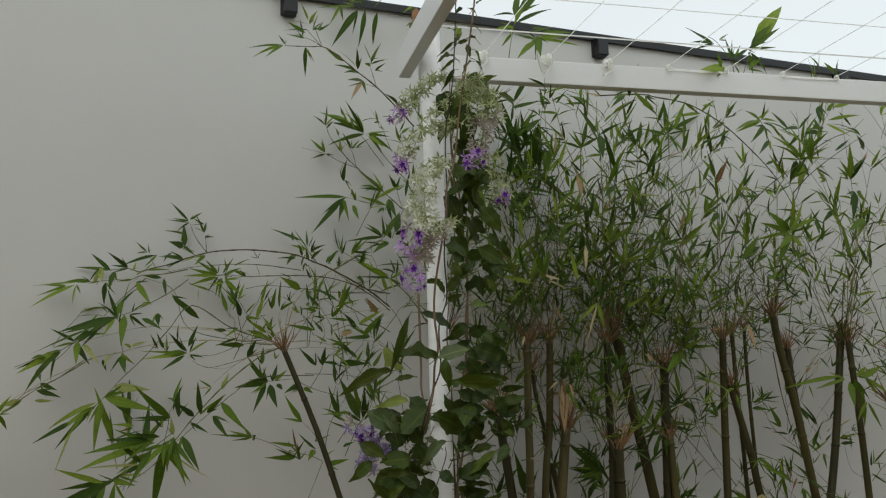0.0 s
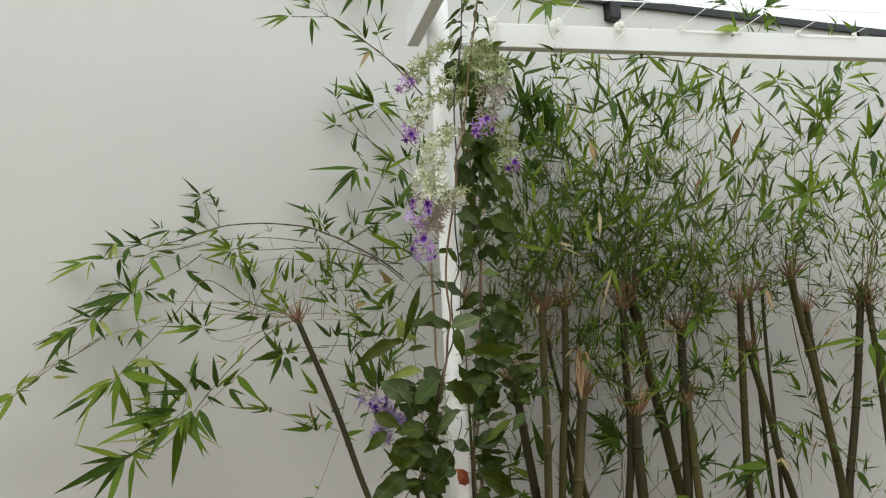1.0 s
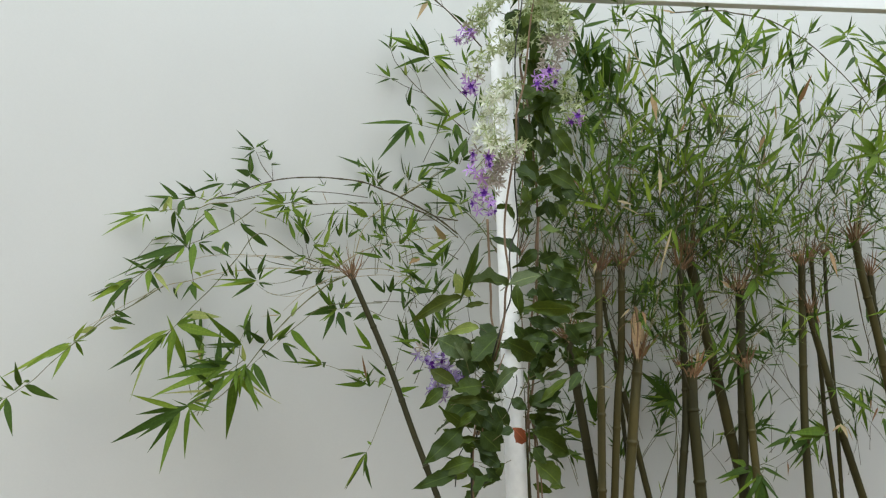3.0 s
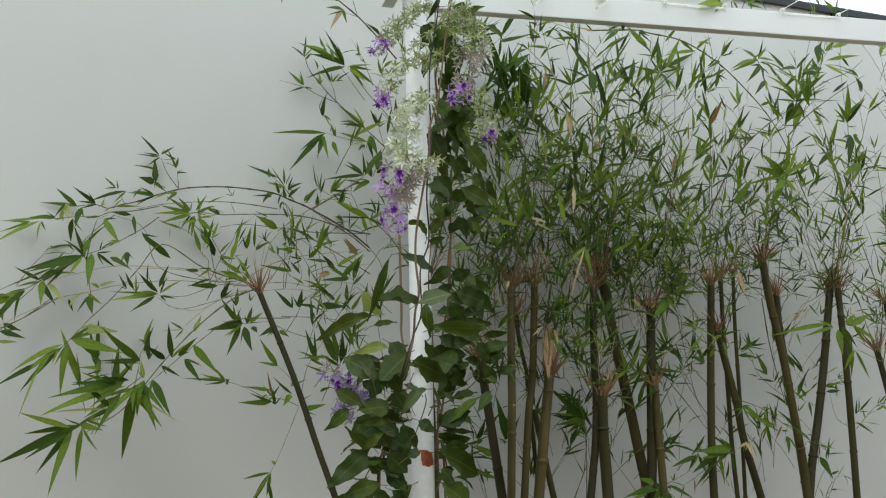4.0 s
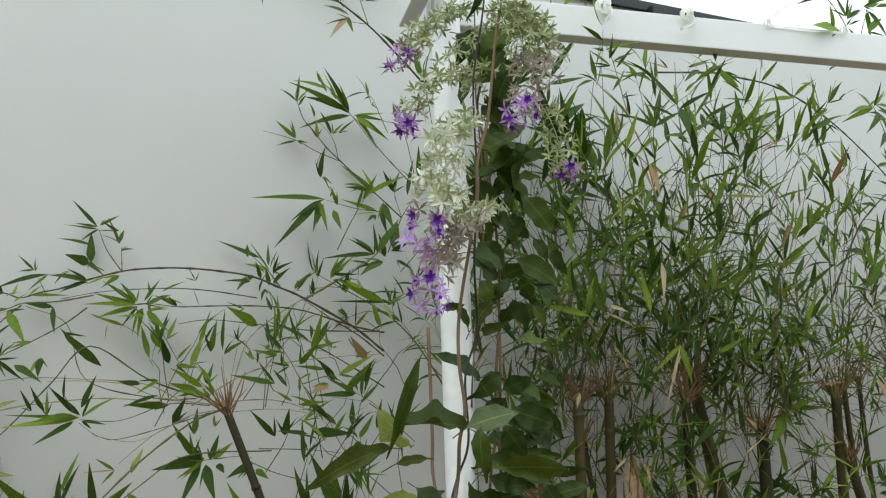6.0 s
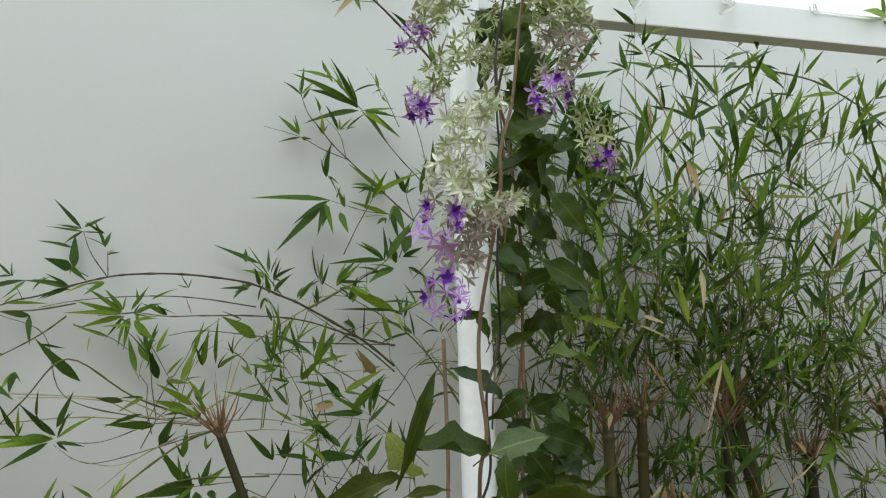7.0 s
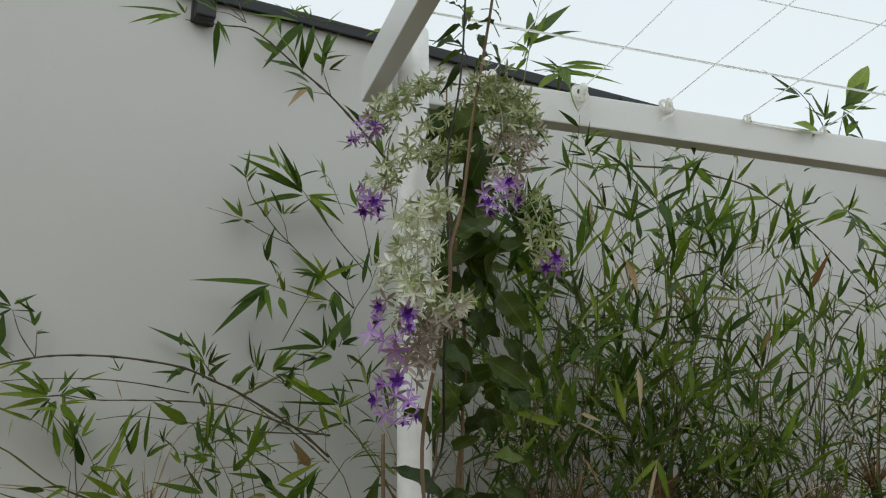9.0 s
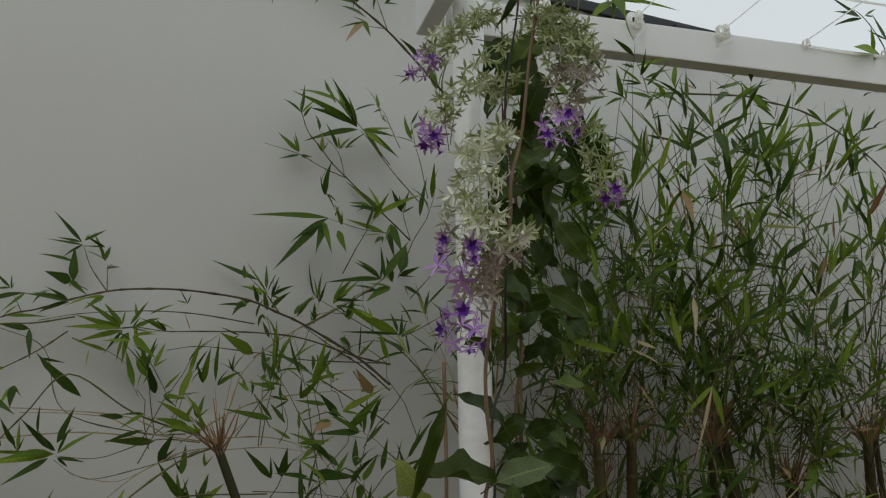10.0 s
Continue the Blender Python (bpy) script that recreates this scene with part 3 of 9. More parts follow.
# the point of the front beam's face beside the post; the beam's body lies behind that face
FRONT_LINE = BEAM_BACK * 2.5553 + U * 0.60
post(POST_AT, 2.545)
beam("beam", FRONT_LINE - U * 0.02, U, 4.2, 0.073, 0.036, BEAM_TOP - 0.073)
beam("rafter", Vector((-0.1155, 2.662, 0)), RAFTER_WAY, 3.0, 0.084, 0.035, 2.442)
FAR = V * 2.75
post(POST_AT + FAR + Vector((-0.05, 0, 0)), 2.49)
beam("beam", FRONT_LINE + FAR - U * 0.2, U, 4.4, 0.073, 0.036, BEAM_TOP - 0.073)
for s in (0.0, 2.75):
    post(POST_AT + U * 4.0 + V * s, 2.45)
beam("rafter", Vector((-0.1155, 2.662, 0)) + U * 4.22, RAFTER_WAY, 3.0, 0.084, 0.035, 2.442)

# strings across the pergola: each a thing of its own, tied to the beam
STRING_R = 0.0012
STRING_Z = BEAM_TOP + 0.004
KNOT_STEP = 0.199
KNOT_FIRST = 0.169


def knot(thing, at, scale=1.0):
    """Knot of several turns pulled tight on the beam's upper edge, with a loose tail."""
    b = Build()
    turns = []
    loops = 6 if scale > 1.3 else 3
    for a in np.linspace(0, loops * math.pi, 8 * loops):
        w = 0.0048 + 0.002 * math.sin(a * 1.7)
        turns.append(at + Vector((w * math.cos(a) + 0.003 * math.sin(a / 3), -0.004 * math.sin(a / 2), (w + 0.002) * math.sin(a))) * scale)
    tail = [turns[-1], at + Vector((0.004, -0.008, -0.014)) * scale, at + Vector((-0.004 - 0.014 * rng.random(), -0.009, -0.024)) * scale]
    tube(b, turns + (spline(tail, 4)[1:] if loops == 6 else []), 0.0036 if loops == 6 else 0.0022, 6)
    part("knot", b, STRING, thing, "loose knotted end of the string")


for k in range(21):
    s = KNOT_FIRST + KNOT_STEP * k
    at = FRONT_LINE + U * s
    at = Vector((at.x, at.y, STRING_Z)) + Vector((U.y, -U.x, 0)) * 0.004
    b = Build()
    end = at + FAR
    sag = [at, at.lerp(end, 0.33) - Vector((0, 0, 0.006)), at.lerp(end, 0.66) - Vector((0, 0, 0.006)), end]
    tube(b, spline(sag, 5), STRING_R, 6)
    thing = tagged(part("string", b, STRING), "thin white string stretched across the open pergola", "string", "strings of the pergola")
    if k < 8:
        knot(thing, at + Vector((0, -0.004, -0.006)), (1.8, 2.0, 1.7, 1.1, 1.0, 1.1, 1.0, 1.0)[k])
for k in range(1, 14):
    at = FRONT_LINE + V * (0.176 + 0.212 * (k - 1)) + U * -0.06
    at.z = STRING_Z + 0.006
    end = at + U * 4.1
    b = Build()
    sag = [at, at.lerp(end, 0.33) - Vector((0, 0, 0.008)), at.lerp(end, 0.66) - Vector((0, 0, 0.008)), end]
    tube(b, spline(sag, 5), 0.0022 if k == 1 else STRING_R, 6)
    tagged(part("string", b, STRING), "thin white string stretched across the open pergola", "string", "strings of the pergola")
# doubled string that runs along the beam between two ties
for k in (3, 5):
    a = FRONT_LINE + U * (KNOT_FIRST + KNOT_STEP * k) + Vector((U.y, -U.x, 0)) * 0.004
    c = a + U * KNOT_STEP
    b = Build()
    a.z = c.z = BEAM_TOP - 0.006
    tube(b, spline([a, a.lerp(c, 0.5) - Vector((0, 0, 0.002)), c], 4), 0.0018, 5)
    tagged(part("string", b, STRING), "short white string tied along the beam", "string", "strings of the pergola")

def thicket(x0, x1, z0, z1, near, far, count, size, dark, reach, bright_share):
    """A dense stretch of crown: fine upright twigs, each with a few narrow leaves, between two distances from the wall."""
    twigs = Build()
    mid = on_wall((x0 + x1) / 2, (z0 + z1) / 2, (near + far) / 2)
    leaves = []
    for i in range(count):
        p = on_wall(rng.uniform(x0, x1), rng.uniform(z0, z1), rng.uniform(near, far))
        way = Vector((rng.gauss(0, 0.34), rng.gauss(0, 0.28), rng.uniform(0.45, 1.0))).normalized()
        ln = reach * rng.uniform(0.5, 1.4)
        tip = p + way * ln + Vector((0, 0, -0.12 * ln))
        tube(twigs, [p - way * ln * 0.7, p, p.lerp(tip, 0.5) + jitter(0.006), tip], [0.0010, 0.0009, 0.0007, 0.0005], 4, False)
        tone = dark + rng.uniform(-0.35, 0.3)
        for j in range(rng.randint(3, 5)):
            k = 1 - 0.75 * j / 6
            base = p.lerp(tip, k) + jitter(0.003)
            d = way + jitter(0.36) + Vector((0, 0, -0.05))
            face = Vector((rng.uniform(-0.7, 0.7), rng.uniform(-1.0, 0.1), rng.uniform(0.2, 1.0)))
            mat = DARK_LEAF if rng.random() < tone else BRIGHT_LEAF if rng.random() < bright_share else DRY_LEAF if rng.random() < 0.025 else BAMBOO_LEAF
            leaves.append((base, d, face, size * rng.uniform(0.75, 1.5), mat))
    ob = tagged(part("brushwood", twigs, rng.choice((TWIG, DARK_TWIG)), nearest_cane(mid)), kind="stuff")
    fol = Foliage(ob, False)
    for base, d, face, ln, mat in leaves:
        fol.leaf("bamboo", base, d, face, ln, mat, rng.uniform(-0.4, 0.4), rng.uniform(0.95, 1.3))
    fol.done()

# ---- bamboo: the leaning cane and its wide sprays ----
GREEN_CANE = "slim dark green bamboo cane, cut off, with thin leafy branches"
OLIVE_CANE = "olive green bamboo cane, cut off, with brown sheath at its top"
thing = bamboo("leaning dark bamboo cane with wide low sprays of leaves", [(0.172, 2.356, 0.030), (-0.231, 2.568, 1.083), (-0.288, 2.599, 1.231), (-0.357, 2.624, 1.425), (-0.454, 2.637, 1.662)], r=0.0060)
ob = limb(thing, [([(-0.517, 2.675, 1.683), (-0.591, 2.669, 1.685), (-0.718, 2.640, 1.722), (-0.762, 2.645, 1.829), (-0.839, 2.638, 1.865)], 0.0013), ([(-0.707, 2.596, 1.851), (-0.750, 2.602, 1.823), (-0.809, 2.601, 1.791), (-0.875, 2.598, 1.762), (-0.935, 2.597, 1.750)], 0.0014), ([(-0.811, 2.552, 1.851), (-0.863, 2.579, 1.822), (-0.938, 2.596, 1.757)], 0.0014)], TWIG)
blades(ob, [((-0.842, 2.565, 1.843), (-0.789, 2.516, 1.783), 0.20, "d"), ((-0.884, 2.575, 1.793), (-0.875, 2.521, 1.747), 0.25, "m"), ((-0.786, 2.632, 1.862), (-0.773, 2.608, 1.811), 0.20, "d"), ((-0.756, 2.614, 1.808), (-0.718, 2.638, 1.766), 0.28, "d"), ((-0.878, 2.547, 1.746), (-0.874, 2.548, 1.717), 0.30, "d"), ((-0.867, 2.553, 1.753), (-0.854, 2.490, 1.673), 0.25, "d"), ((-0.869, 2.600, 1.759), (-0.826, 2.613, 1.719), 0.12, "d"), ((-0.828, 2.578, 1.745), (-0.766, 2.532, 1.719), 0.15, "d"), ((-0.937, 2.573, 1.781), (-0.920, 2.573, 1.764), 0.25, "d"), ((-0.799, 2.623, 1.763), (-0.777, 2.562, 1.723), 0.20, "d"), ((-0.811, 2.607, 1.791), (-0.825, 2.557, 1.779), 0.12, "m"), ((-0.852, 2.569, 1.761), (-0.813, 2.539, 1.783), 0.10, "m")])
ob = limb(thing, [([(-0.912, 2.628, 1.756), (-0.957, 2.603, 1.721), (-1.006, 2.576, 1.687), (-1.043, 2.554, 1.660), (-1.090, 2.527, 1.640), (-1.137, 2.502, 1.617)], 0.0017)], TWIG)
blades(ob, [((-0.912, 2.618, 1.755), (-1.026, 2.525, 1.715), 0.13, "d"), ((-0.911, 2.606, 1.750), (-0.999, 2.499, 1.706), 0.14, "d"), ((-0.936, 2.620, 1.743), (-1.008, 2.580, 1.687), 0.20, "d"), ((-0.982, 2.599, 1.722), (-1.093, 2.518, 1.658), 0.06, "d"), ((-1.011, 2.589, 1.688), (-1.057, 2.545, 1.719), 0.15, "d"), ((-1.009, 2.576, 1.684), (-1.051, 2.540, 1.675), 0.14, "m"), ((-1.009, 2.584, 1.684), (-0.964, 2.564, 1.626), 0.20, "d"), ((-0.992, 2.557, 1.685), (-0.969, 2.484, 1.634), 0.17, "m"), ((-0.982, 2.566, 1.679), (-0.927, 2.508, 1.638), 0.20, "p"), ((-1.046, 2.577, 1.667), (-1.129, 2.513, 1.627), 0.13, "m"), ((-1.043, 2.571, 1.661), (-1.099, 2.461, 1.614), 0.14, "d"), ((-1.046, 2.554, 1.654), (-1.153, 2.529, 1.619), 0.10, "d")])
blades(ob, [((-1.049, 2.561, 1.654), (-1.115, 2.498, 1.572), 0.17, "d"), ((-1.071, 2.543, 1.647), (-1.072, 2.469, 1.648), 0.20, "m"), ((-0.959, 2.574, 1.712), (-0.976, 2.499, 1.692), 0.20, "d"), ((-0.951, 2.589, 1.716), (-0.972, 2.540, 1.677), 0.15, "d")])
ob = limb(thing, [([(-0.967, 2.541, 1.634), (-1.031, 2.513, 1.582), (-1.095, 2.487, 1.550), (-1.130, 2.472, 1.510), (-1.157, 2.461, 1.493)], 0.0013)], TWIG)
blades(ob, [((-1.169, 2.476, 1.492), (-1.285, 2.359, 1.415), 0.12, "y"), ((-1.160, 2.446, 1.492), (-1.239, 2.359, 1.442), 0.13, "y"), ((-1.154, 2.444, 1.486), (-1.175, 2.383, 1.410), 0.17, "y"), ((-1.151, 2.449, 1.496), (-1.115, 2.435, 1.540), 0.25, "y"), ((-1.142, 2.442, 1.496), (-1.131, 2.470, 1.450), 0.30, "m"), ((-1.171, 2.448, 1.492), (-1.280, 2.427, 1.427), 0.12, "m"), ((-1.080, 2.503, 1.529), (-1.037, 2.515, 1.527), 0.25, "p"), ((-1.103, 2.482, 1.530), (-1.162, 2.483, 1.517), 0.25, "p"), ((-1.065, 2.479, 1.554), (-1.008, 2.496, 1.539), 0.20, "d"), ((-1.126, 2.462, 1.510), (-1.145, 2.448, 1.496), 0.30, "p")])
ob = limb(thing, [([(-0.945, 2.539, 1.639), (-1.007, 2.506, 1.593), (-1.068, 2.474, 1.554), (-1.131, 2.440, 1.500), (-1.189, 2.410, 1.443), (-1.224, 2.388, 1.401), (-1.250, 2.370, 1.379), (-1.275, 2.353, 1.359), (-1.301, 2.335, 1.348)], 0.0013)], TWIG)
blades(ob, [((-1.261, 2.392, 1.383), (-1.245, 2.331, 1.438), 0.22, "d"), ((-1.240, 2.372, 1.388), (-1.138, 2.331, 1.353), 0.18, "d"), ((-1.262, 2.364, 1.375), (-1.252, 2.291, 1.402), 0.12, "m"), ((-1.253, 2.377, 1.374), (-1.240, 2.412, 1.357), 0.16, "m"), ((-1.281, 2.363, 1.358), (-1.250, 2.327, 1.273), 0.22, "d"), ((-1.304, 2.359, 1.350), (-1.291, 2.312, 1.266), 0.25, "d"), ((-1.298, 2.376, 1.358), (-1.339, 2.358, 1.349), 0.30, "m"), ((-1.227, 2.375, 1.397), (-1.220, 2.320, 1.400), 0.15, "p"), ((-1.272, 2.384, 1.374), (-1.258, 2.415, 1.402), 0.15, "m")])
ob = limb(thing, [([(-0.529, 2.649, 1.671), (-0.603, 2.635, 1.709), (-0.709, 2.608, 1.719), (-0.816, 2.580, 1.721), (-0.890, 2.566, 1.706), (-0.975, 2.548, 1.684)], 0.0012), ([(-0.563, 2.634, 1.671), (-0.633, 2.616, 1.681), (-0.706, 2.596, 1.681), (-0.810, 2.563, 1.668), (-0.882, 2.544, 1.649), (-0.930, 2.534, 1.640), (-1.000, 2.516, 1.608), (-1.059, 2.502, 1.577), (-1.174, 2.464, 1.503)], 0.0013)], PALE_TWIG)
blades(ob, [((-0.850, 2.565, 1.668), (-0.808, 2.547, 1.680), 0.30, "p"), ((-0.890, 2.566, 1.654), (-0.905, 2.474, 1.632), 0.20, "p"), ((-0.866, 2.527, 1.647), (-0.836, 2.545, 1.619), 0.22, "m"), ((-0.869, 2.544, 1.642), (-0.836, 2.477, 1.596), 0.20, "d"), ((-0.916, 2.532, 1.633), (-0.915, 2.563, 1.602), 0.20, "d"), ((-0.848, 2.559, 1.665), (-0.852, 2.513, 1.671), 0.30, "y"), ((-1.044, 2.454, 1.578), (-1.027, 2.383, 1.583), 0.40, "m"), ((-1.060, 2.490, 1.573), (-1.014, 2.482, 1.554), 0.25, "d")])
ob = limb(thing, [([(-0.486, 2.651, 1.667), (-0.554, 2.622, 1.670), (-0.633, 2.589, 1.640), (-0.697, 2.562, 1.642)], 0.0011), ([(-0.486, 2.651, 1.654), (-0.554, 2.622, 1.630), (-0.633, 2.589, 1.607), (-0.668, 2.574, 1.613), (-0.698, 2.562, 1.636)], 0.0010)], TWIG)
blades(ob, [((-0.704, 2.583, 1.651), (-0.724, 2.494, 1.686), 0.14, "d"), ((-0.695, 2.549, 1.645), (-0.695, 2.469, 1.680), 0.15, "d"), ((-0.700, 2.555, 1.647), (-0.728, 2.464, 1.646), 0.13, "m"), ((-0.692, 2.551, 1.645), (-0.782, 2.475, 1.646), 0.07, "m"), ((-0.695, 2.552, 1.644), (-0.773, 2.439, 1.625), 0.10, "m"), ((-0.686, 2.542, 1.638), (-0.655, 2.584, 1.636), 0.16, "d"), ((-0.688, 2.549, 1.645), (-0.635, 2.545, 1.685), 0.14, "m"), ((-0.694, 2.558, 1.662), (-0.668, 2.546, 1.715), 0.20, "d"), ((-0.698, 2.539, 1.638), (-0.737, 2.474, 1.598), 0.12, "d"), ((-0.716, 2.533, 1.676), (-0.712, 2.513, 1.716), 0.16, "d"), ((-0.674, 2.594, 1.740), (-0.740, 2.551, 1.802), 0.22, "d"), ((-0.758, 2.555, 1.658), (-0.760, 2.494, 1.690), 0.15, "d")])
blades(ob, [((-0.761, 2.509, 1.655), (-0.772, 2.482, 1.689), 0.14, "d"), ((-0.747, 2.540, 1.649), (-0.743, 2.524, 1.692), 0.14, "m")])
ob = limb(thing, [([(-0.491, 2.649, 1.678), (-0.591, 2.610, 1.715), (-0.689, 2.573, 1.775), (-0.748, 2.552, 1.707), (-0.807, 2.531, 1.632), (-0.855, 2.515, 1.582), (-0.908, 2.497, 1.519), (-0.941, 2.487, 1.495)], 0.0016)], TWIG)
blades(ob, [((-0.907, 2.481, 1.519), (-1.014, 2.423, 1.471), 0.13, "y"), ((-0.913, 2.497, 1.514), (-1.022, 2.473, 1.406), 0.10, "m"), ((-0.899, 2.480, 1.514), (-0.905, 2.445, 1.400), 0.16, "m"), ((-0.906, 2.505, 1.519), (-0.898, 2.449, 1.445), 0.18, "y"), ((-0.886, 2.475, 1.531), (-0.765, 2.477, 1.496), 0.20, "p"), ((-0.875, 2.479, 1.533), (-0.820, 2.507, 1.475), 0.18, "p"), ((-0.960, 2.482, 1.476), (-0.990, 2.421, 1.350), 0.04, "p"), ((-0.866, 2.484, 1.558), (-0.775, 2.446, 1.548), 0.20, "p"), ((-0.932, 2.463, 1.495), (-0.941, 2.383, 1.442), 0.14, "m"), ((-0.917, 2.479, 1.509), (-0.969, 2.439, 1.466), 0.12, "y")])
ob = limb(thing, [([(-0.456, 2.636, 1.659), (-0.512, 2.613, 1.633), (-0.593, 2.579, 1.564), (-0.671, 2.546, 1.476), (-0.719, 2.526, 1.412), (-0.766, 2.506, 1.354), (-0.812, 2.487, 1.321), (-0.849, 2.471, 1.299)], 0.0019), ([(-0.372, 2.671, 1.581), (-0.514, 2.612, 1.575), (-0.584, 2.583, 1.529), (-0.672, 2.546, 1.450), (-0.719, 2.526, 1.407)], 0.0014), ([(-0.729, 2.522, 1.397), (-0.692, 2.537, 1.344)], 0.0008)], TWIG)
blades(ob, [((-0.724, 2.510, 1.473), (-0.776, 2.409, 1.537), 0.20, "d"), ((-0.712, 2.540, 1.475), (-0.697, 2.465, 1.542), 0.26, "d"), ((-0.653, 2.537, 1.480), (-0.649, 2.486, 1.558), 0.20, "d"), ((-0.607, 2.566, 1.512), (-0.542, 2.519, 1.446), 0.17, "y"), ((-0.627, 2.560, 1.476), (-0.584, 2.529, 1.425), 0.18, "d"), ((-0.731, 2.534, 1.468), (-0.806, 2.482, 1.474), 0.08, "d"), ((-0.726, 2.544, 1.429), (-0.731, 2.533, 1.473), 0.38, "p"), ((-0.684, 2.554, 1.461), (-0.638, 2.556, 1.433), 0.18, "d"), ((-0.810, 2.484, 1.452), (-0.852, 2.478, 1.443), 0.12, "d"), ((-0.606, 2.581, 1.546), (-0.598, 2.612, 1.589), 0.26, "p"), ((-0.634, 2.574, 1.552), (-0.683, 2.550, 1.549), 0.06, "s"), ((-0.799, 2.480, 1.421), (-0.871, 2.459, 1.423), 0.14, "d")])
blades(ob, [((-0.670, 2.540, 1.476), (-0.689, 2.461, 1.505), 0.20, "d"), ((-0.637, 2.537, 1.485), (-0.588, 2.491, 1.523), 0.16, "m"), ((-0.743, 2.503, 1.449), (-0.773, 2.484, 1.485), 0.20, "d")])
ob = limb(thing, [([(-0.720, 2.514, 1.435), (-0.767, 2.495, 1.397), (-0.790, 2.485, 1.378)], 0.0012)], TWIG)
blades(ob, [((-0.754, 2.489, 1.427), (-0.879, 2.357, 1.395), 0.11, "m"), ((-0.776, 2.505, 1.409), (-0.933, 2.419, 1.365), 0.10, "m"), ((-0.769, 2.469, 1.420), (-0.829, 2.363, 1.428), 0.14, "d"), ((-0.802, 2.460, 1.457), (-0.836, 2.402, 1.463), 0.14, "d"), ((-0.745, 2.524, 1.400), (-0.775, 2.537, 1.232), 0.17, "m"), ((-0.722, 2.520, 1.417), (-0.679, 2.479, 1.311), 0.16, "d"), ((-0.696, 2.521, 1.426), (-0.647, 2.498, 1.342), 0.20, "d"), ((-0.763, 2.487, 1.397), (-0.790, 2.391, 1.315), 0.13, "m"), ((-0.787, 2.491, 1.358), (-0.918, 2.448, 1.357), 0.05, "p"), ((-0.729, 2.523, 1.386), (-0.631, 2.489, 1.319), 0.05, "p"), ((-0.740, 2.508, 1.406), (-0.781, 2.424, 1.342), 0.13, "m"), ((-0.761, 2.509, 1.411), (-0.860, 2.434, 1.403), 0.12, "m")])
blades(ob, [((-0.736, 2.531, 1.415), (-0.740, 2.538, 1.333), 0.16, "m"), ((-0.743, 2.484, 1.426), (-0.792, 2.415, 1.435), 0.16, "d"), ((-0.783, 2.511, 1.387), (-0.837, 2.456, 1.342), 0.13, "m"), ((-0.715, 2.513, 1.425), (-0.730, 2.473, 1.357), 0.18, "d")])
ob = limb(thing, [([(-0.817, 2.457, 1.341), (-0.849, 2.444, 1.321), (-0.871, 2.435, 1.315)], 0.0012)], TWIG)
blades(ob, [((-0.860, 2.454, 1.321), (-0.982, 2.427, 1.304), 0.13, "d"), ((-0.864, 2.439, 1.316), (-1.033, 2.398, 1.237), 0.10, "d"), ((-0.864, 2.443, 1.316), (-0.893, 2.357, 1.179), 0.15, "m"), ((-0.848, 2.462, 1.317), (-0.854, 2.422, 1.200), 0.15, "m"), ((-0.850, 2.419, 1.315), (-0.965, 2.401, 1.249), 0.10, "d"), ((-0.837, 2.424, 1.324), (-0.875, 2.390, 1.309), 0.16, "d"), ((-0.835, 2.449, 1.332), (-0.777, 2.492, 1.337), 0.10, "p"), ((-0.847, 2.439, 1.324), (-0.789, 2.403, 1.314), 0.20, "m")])
limb(thing, [([(-0.454, 2.659, 1.674), (-0.384, 2.688, 1.678), (-0.326, 2.713, 1.665), (-0.267, 2.737, 1.634)], 0.0013), ([(-0.454, 2.659, 1.654), (-0.371, 2.693, 1.660), (-0.280, 2.732, 1.648)], 0.0010), ([(-0.519, 2.631, 1.646), (-0.577, 2.607, 1.613), (-0.631, 2.584, 1.563)], 0.0012), ([(-0.460, 2.656, 1.660), (-0.522, 2.630, 1.646), (-0.602, 2.597, 1.603), (-0.673, 2.567, 1.613)], 0.0010)], PALE_TWIG)
ob = limb(thing, [([(-0.457, 2.657, 1.667), (-0.485, 2.646, 1.707), (-0.516, 2.633, 1.747)], 0.0010), ([(-0.456, 2.658, 1.670), (-0.447, 2.662, 1.734), (-0.437, 2.666, 1.796)], 0.0010), ([(-0.458, 2.657, 1.670), (-0.460, 2.656, 1.707), (-0.466, 2.654, 1.761)], 0.0010), ([(-0.460, 2.656, 1.667), (-0.522, 2.630, 1.693), (-0.577, 2.607, 1.712)], 0.0012), ([(-0.461, 2.656, 1.666), (-0.571, 2.609, 1.682), (-0.626, 2.587, 1.705), (-0.691, 2.559, 1.710), (-0.749, 2.535, 1.709)], 0.0012), ([(-0.516, 2.633, 1.666), (-0.435, 2.667, 1.721), (-0.370, 2.694, 1.746), (-0.272, 2.735, 1.762), (-0.162, 2.781, 1.772)], 0.0014), ([(-0.455, 2.658, 1.670), (-0.428, 2.670, 1.776), (-0.402, 2.681, 1.817)], 0.0016)], PALE_TWIG)
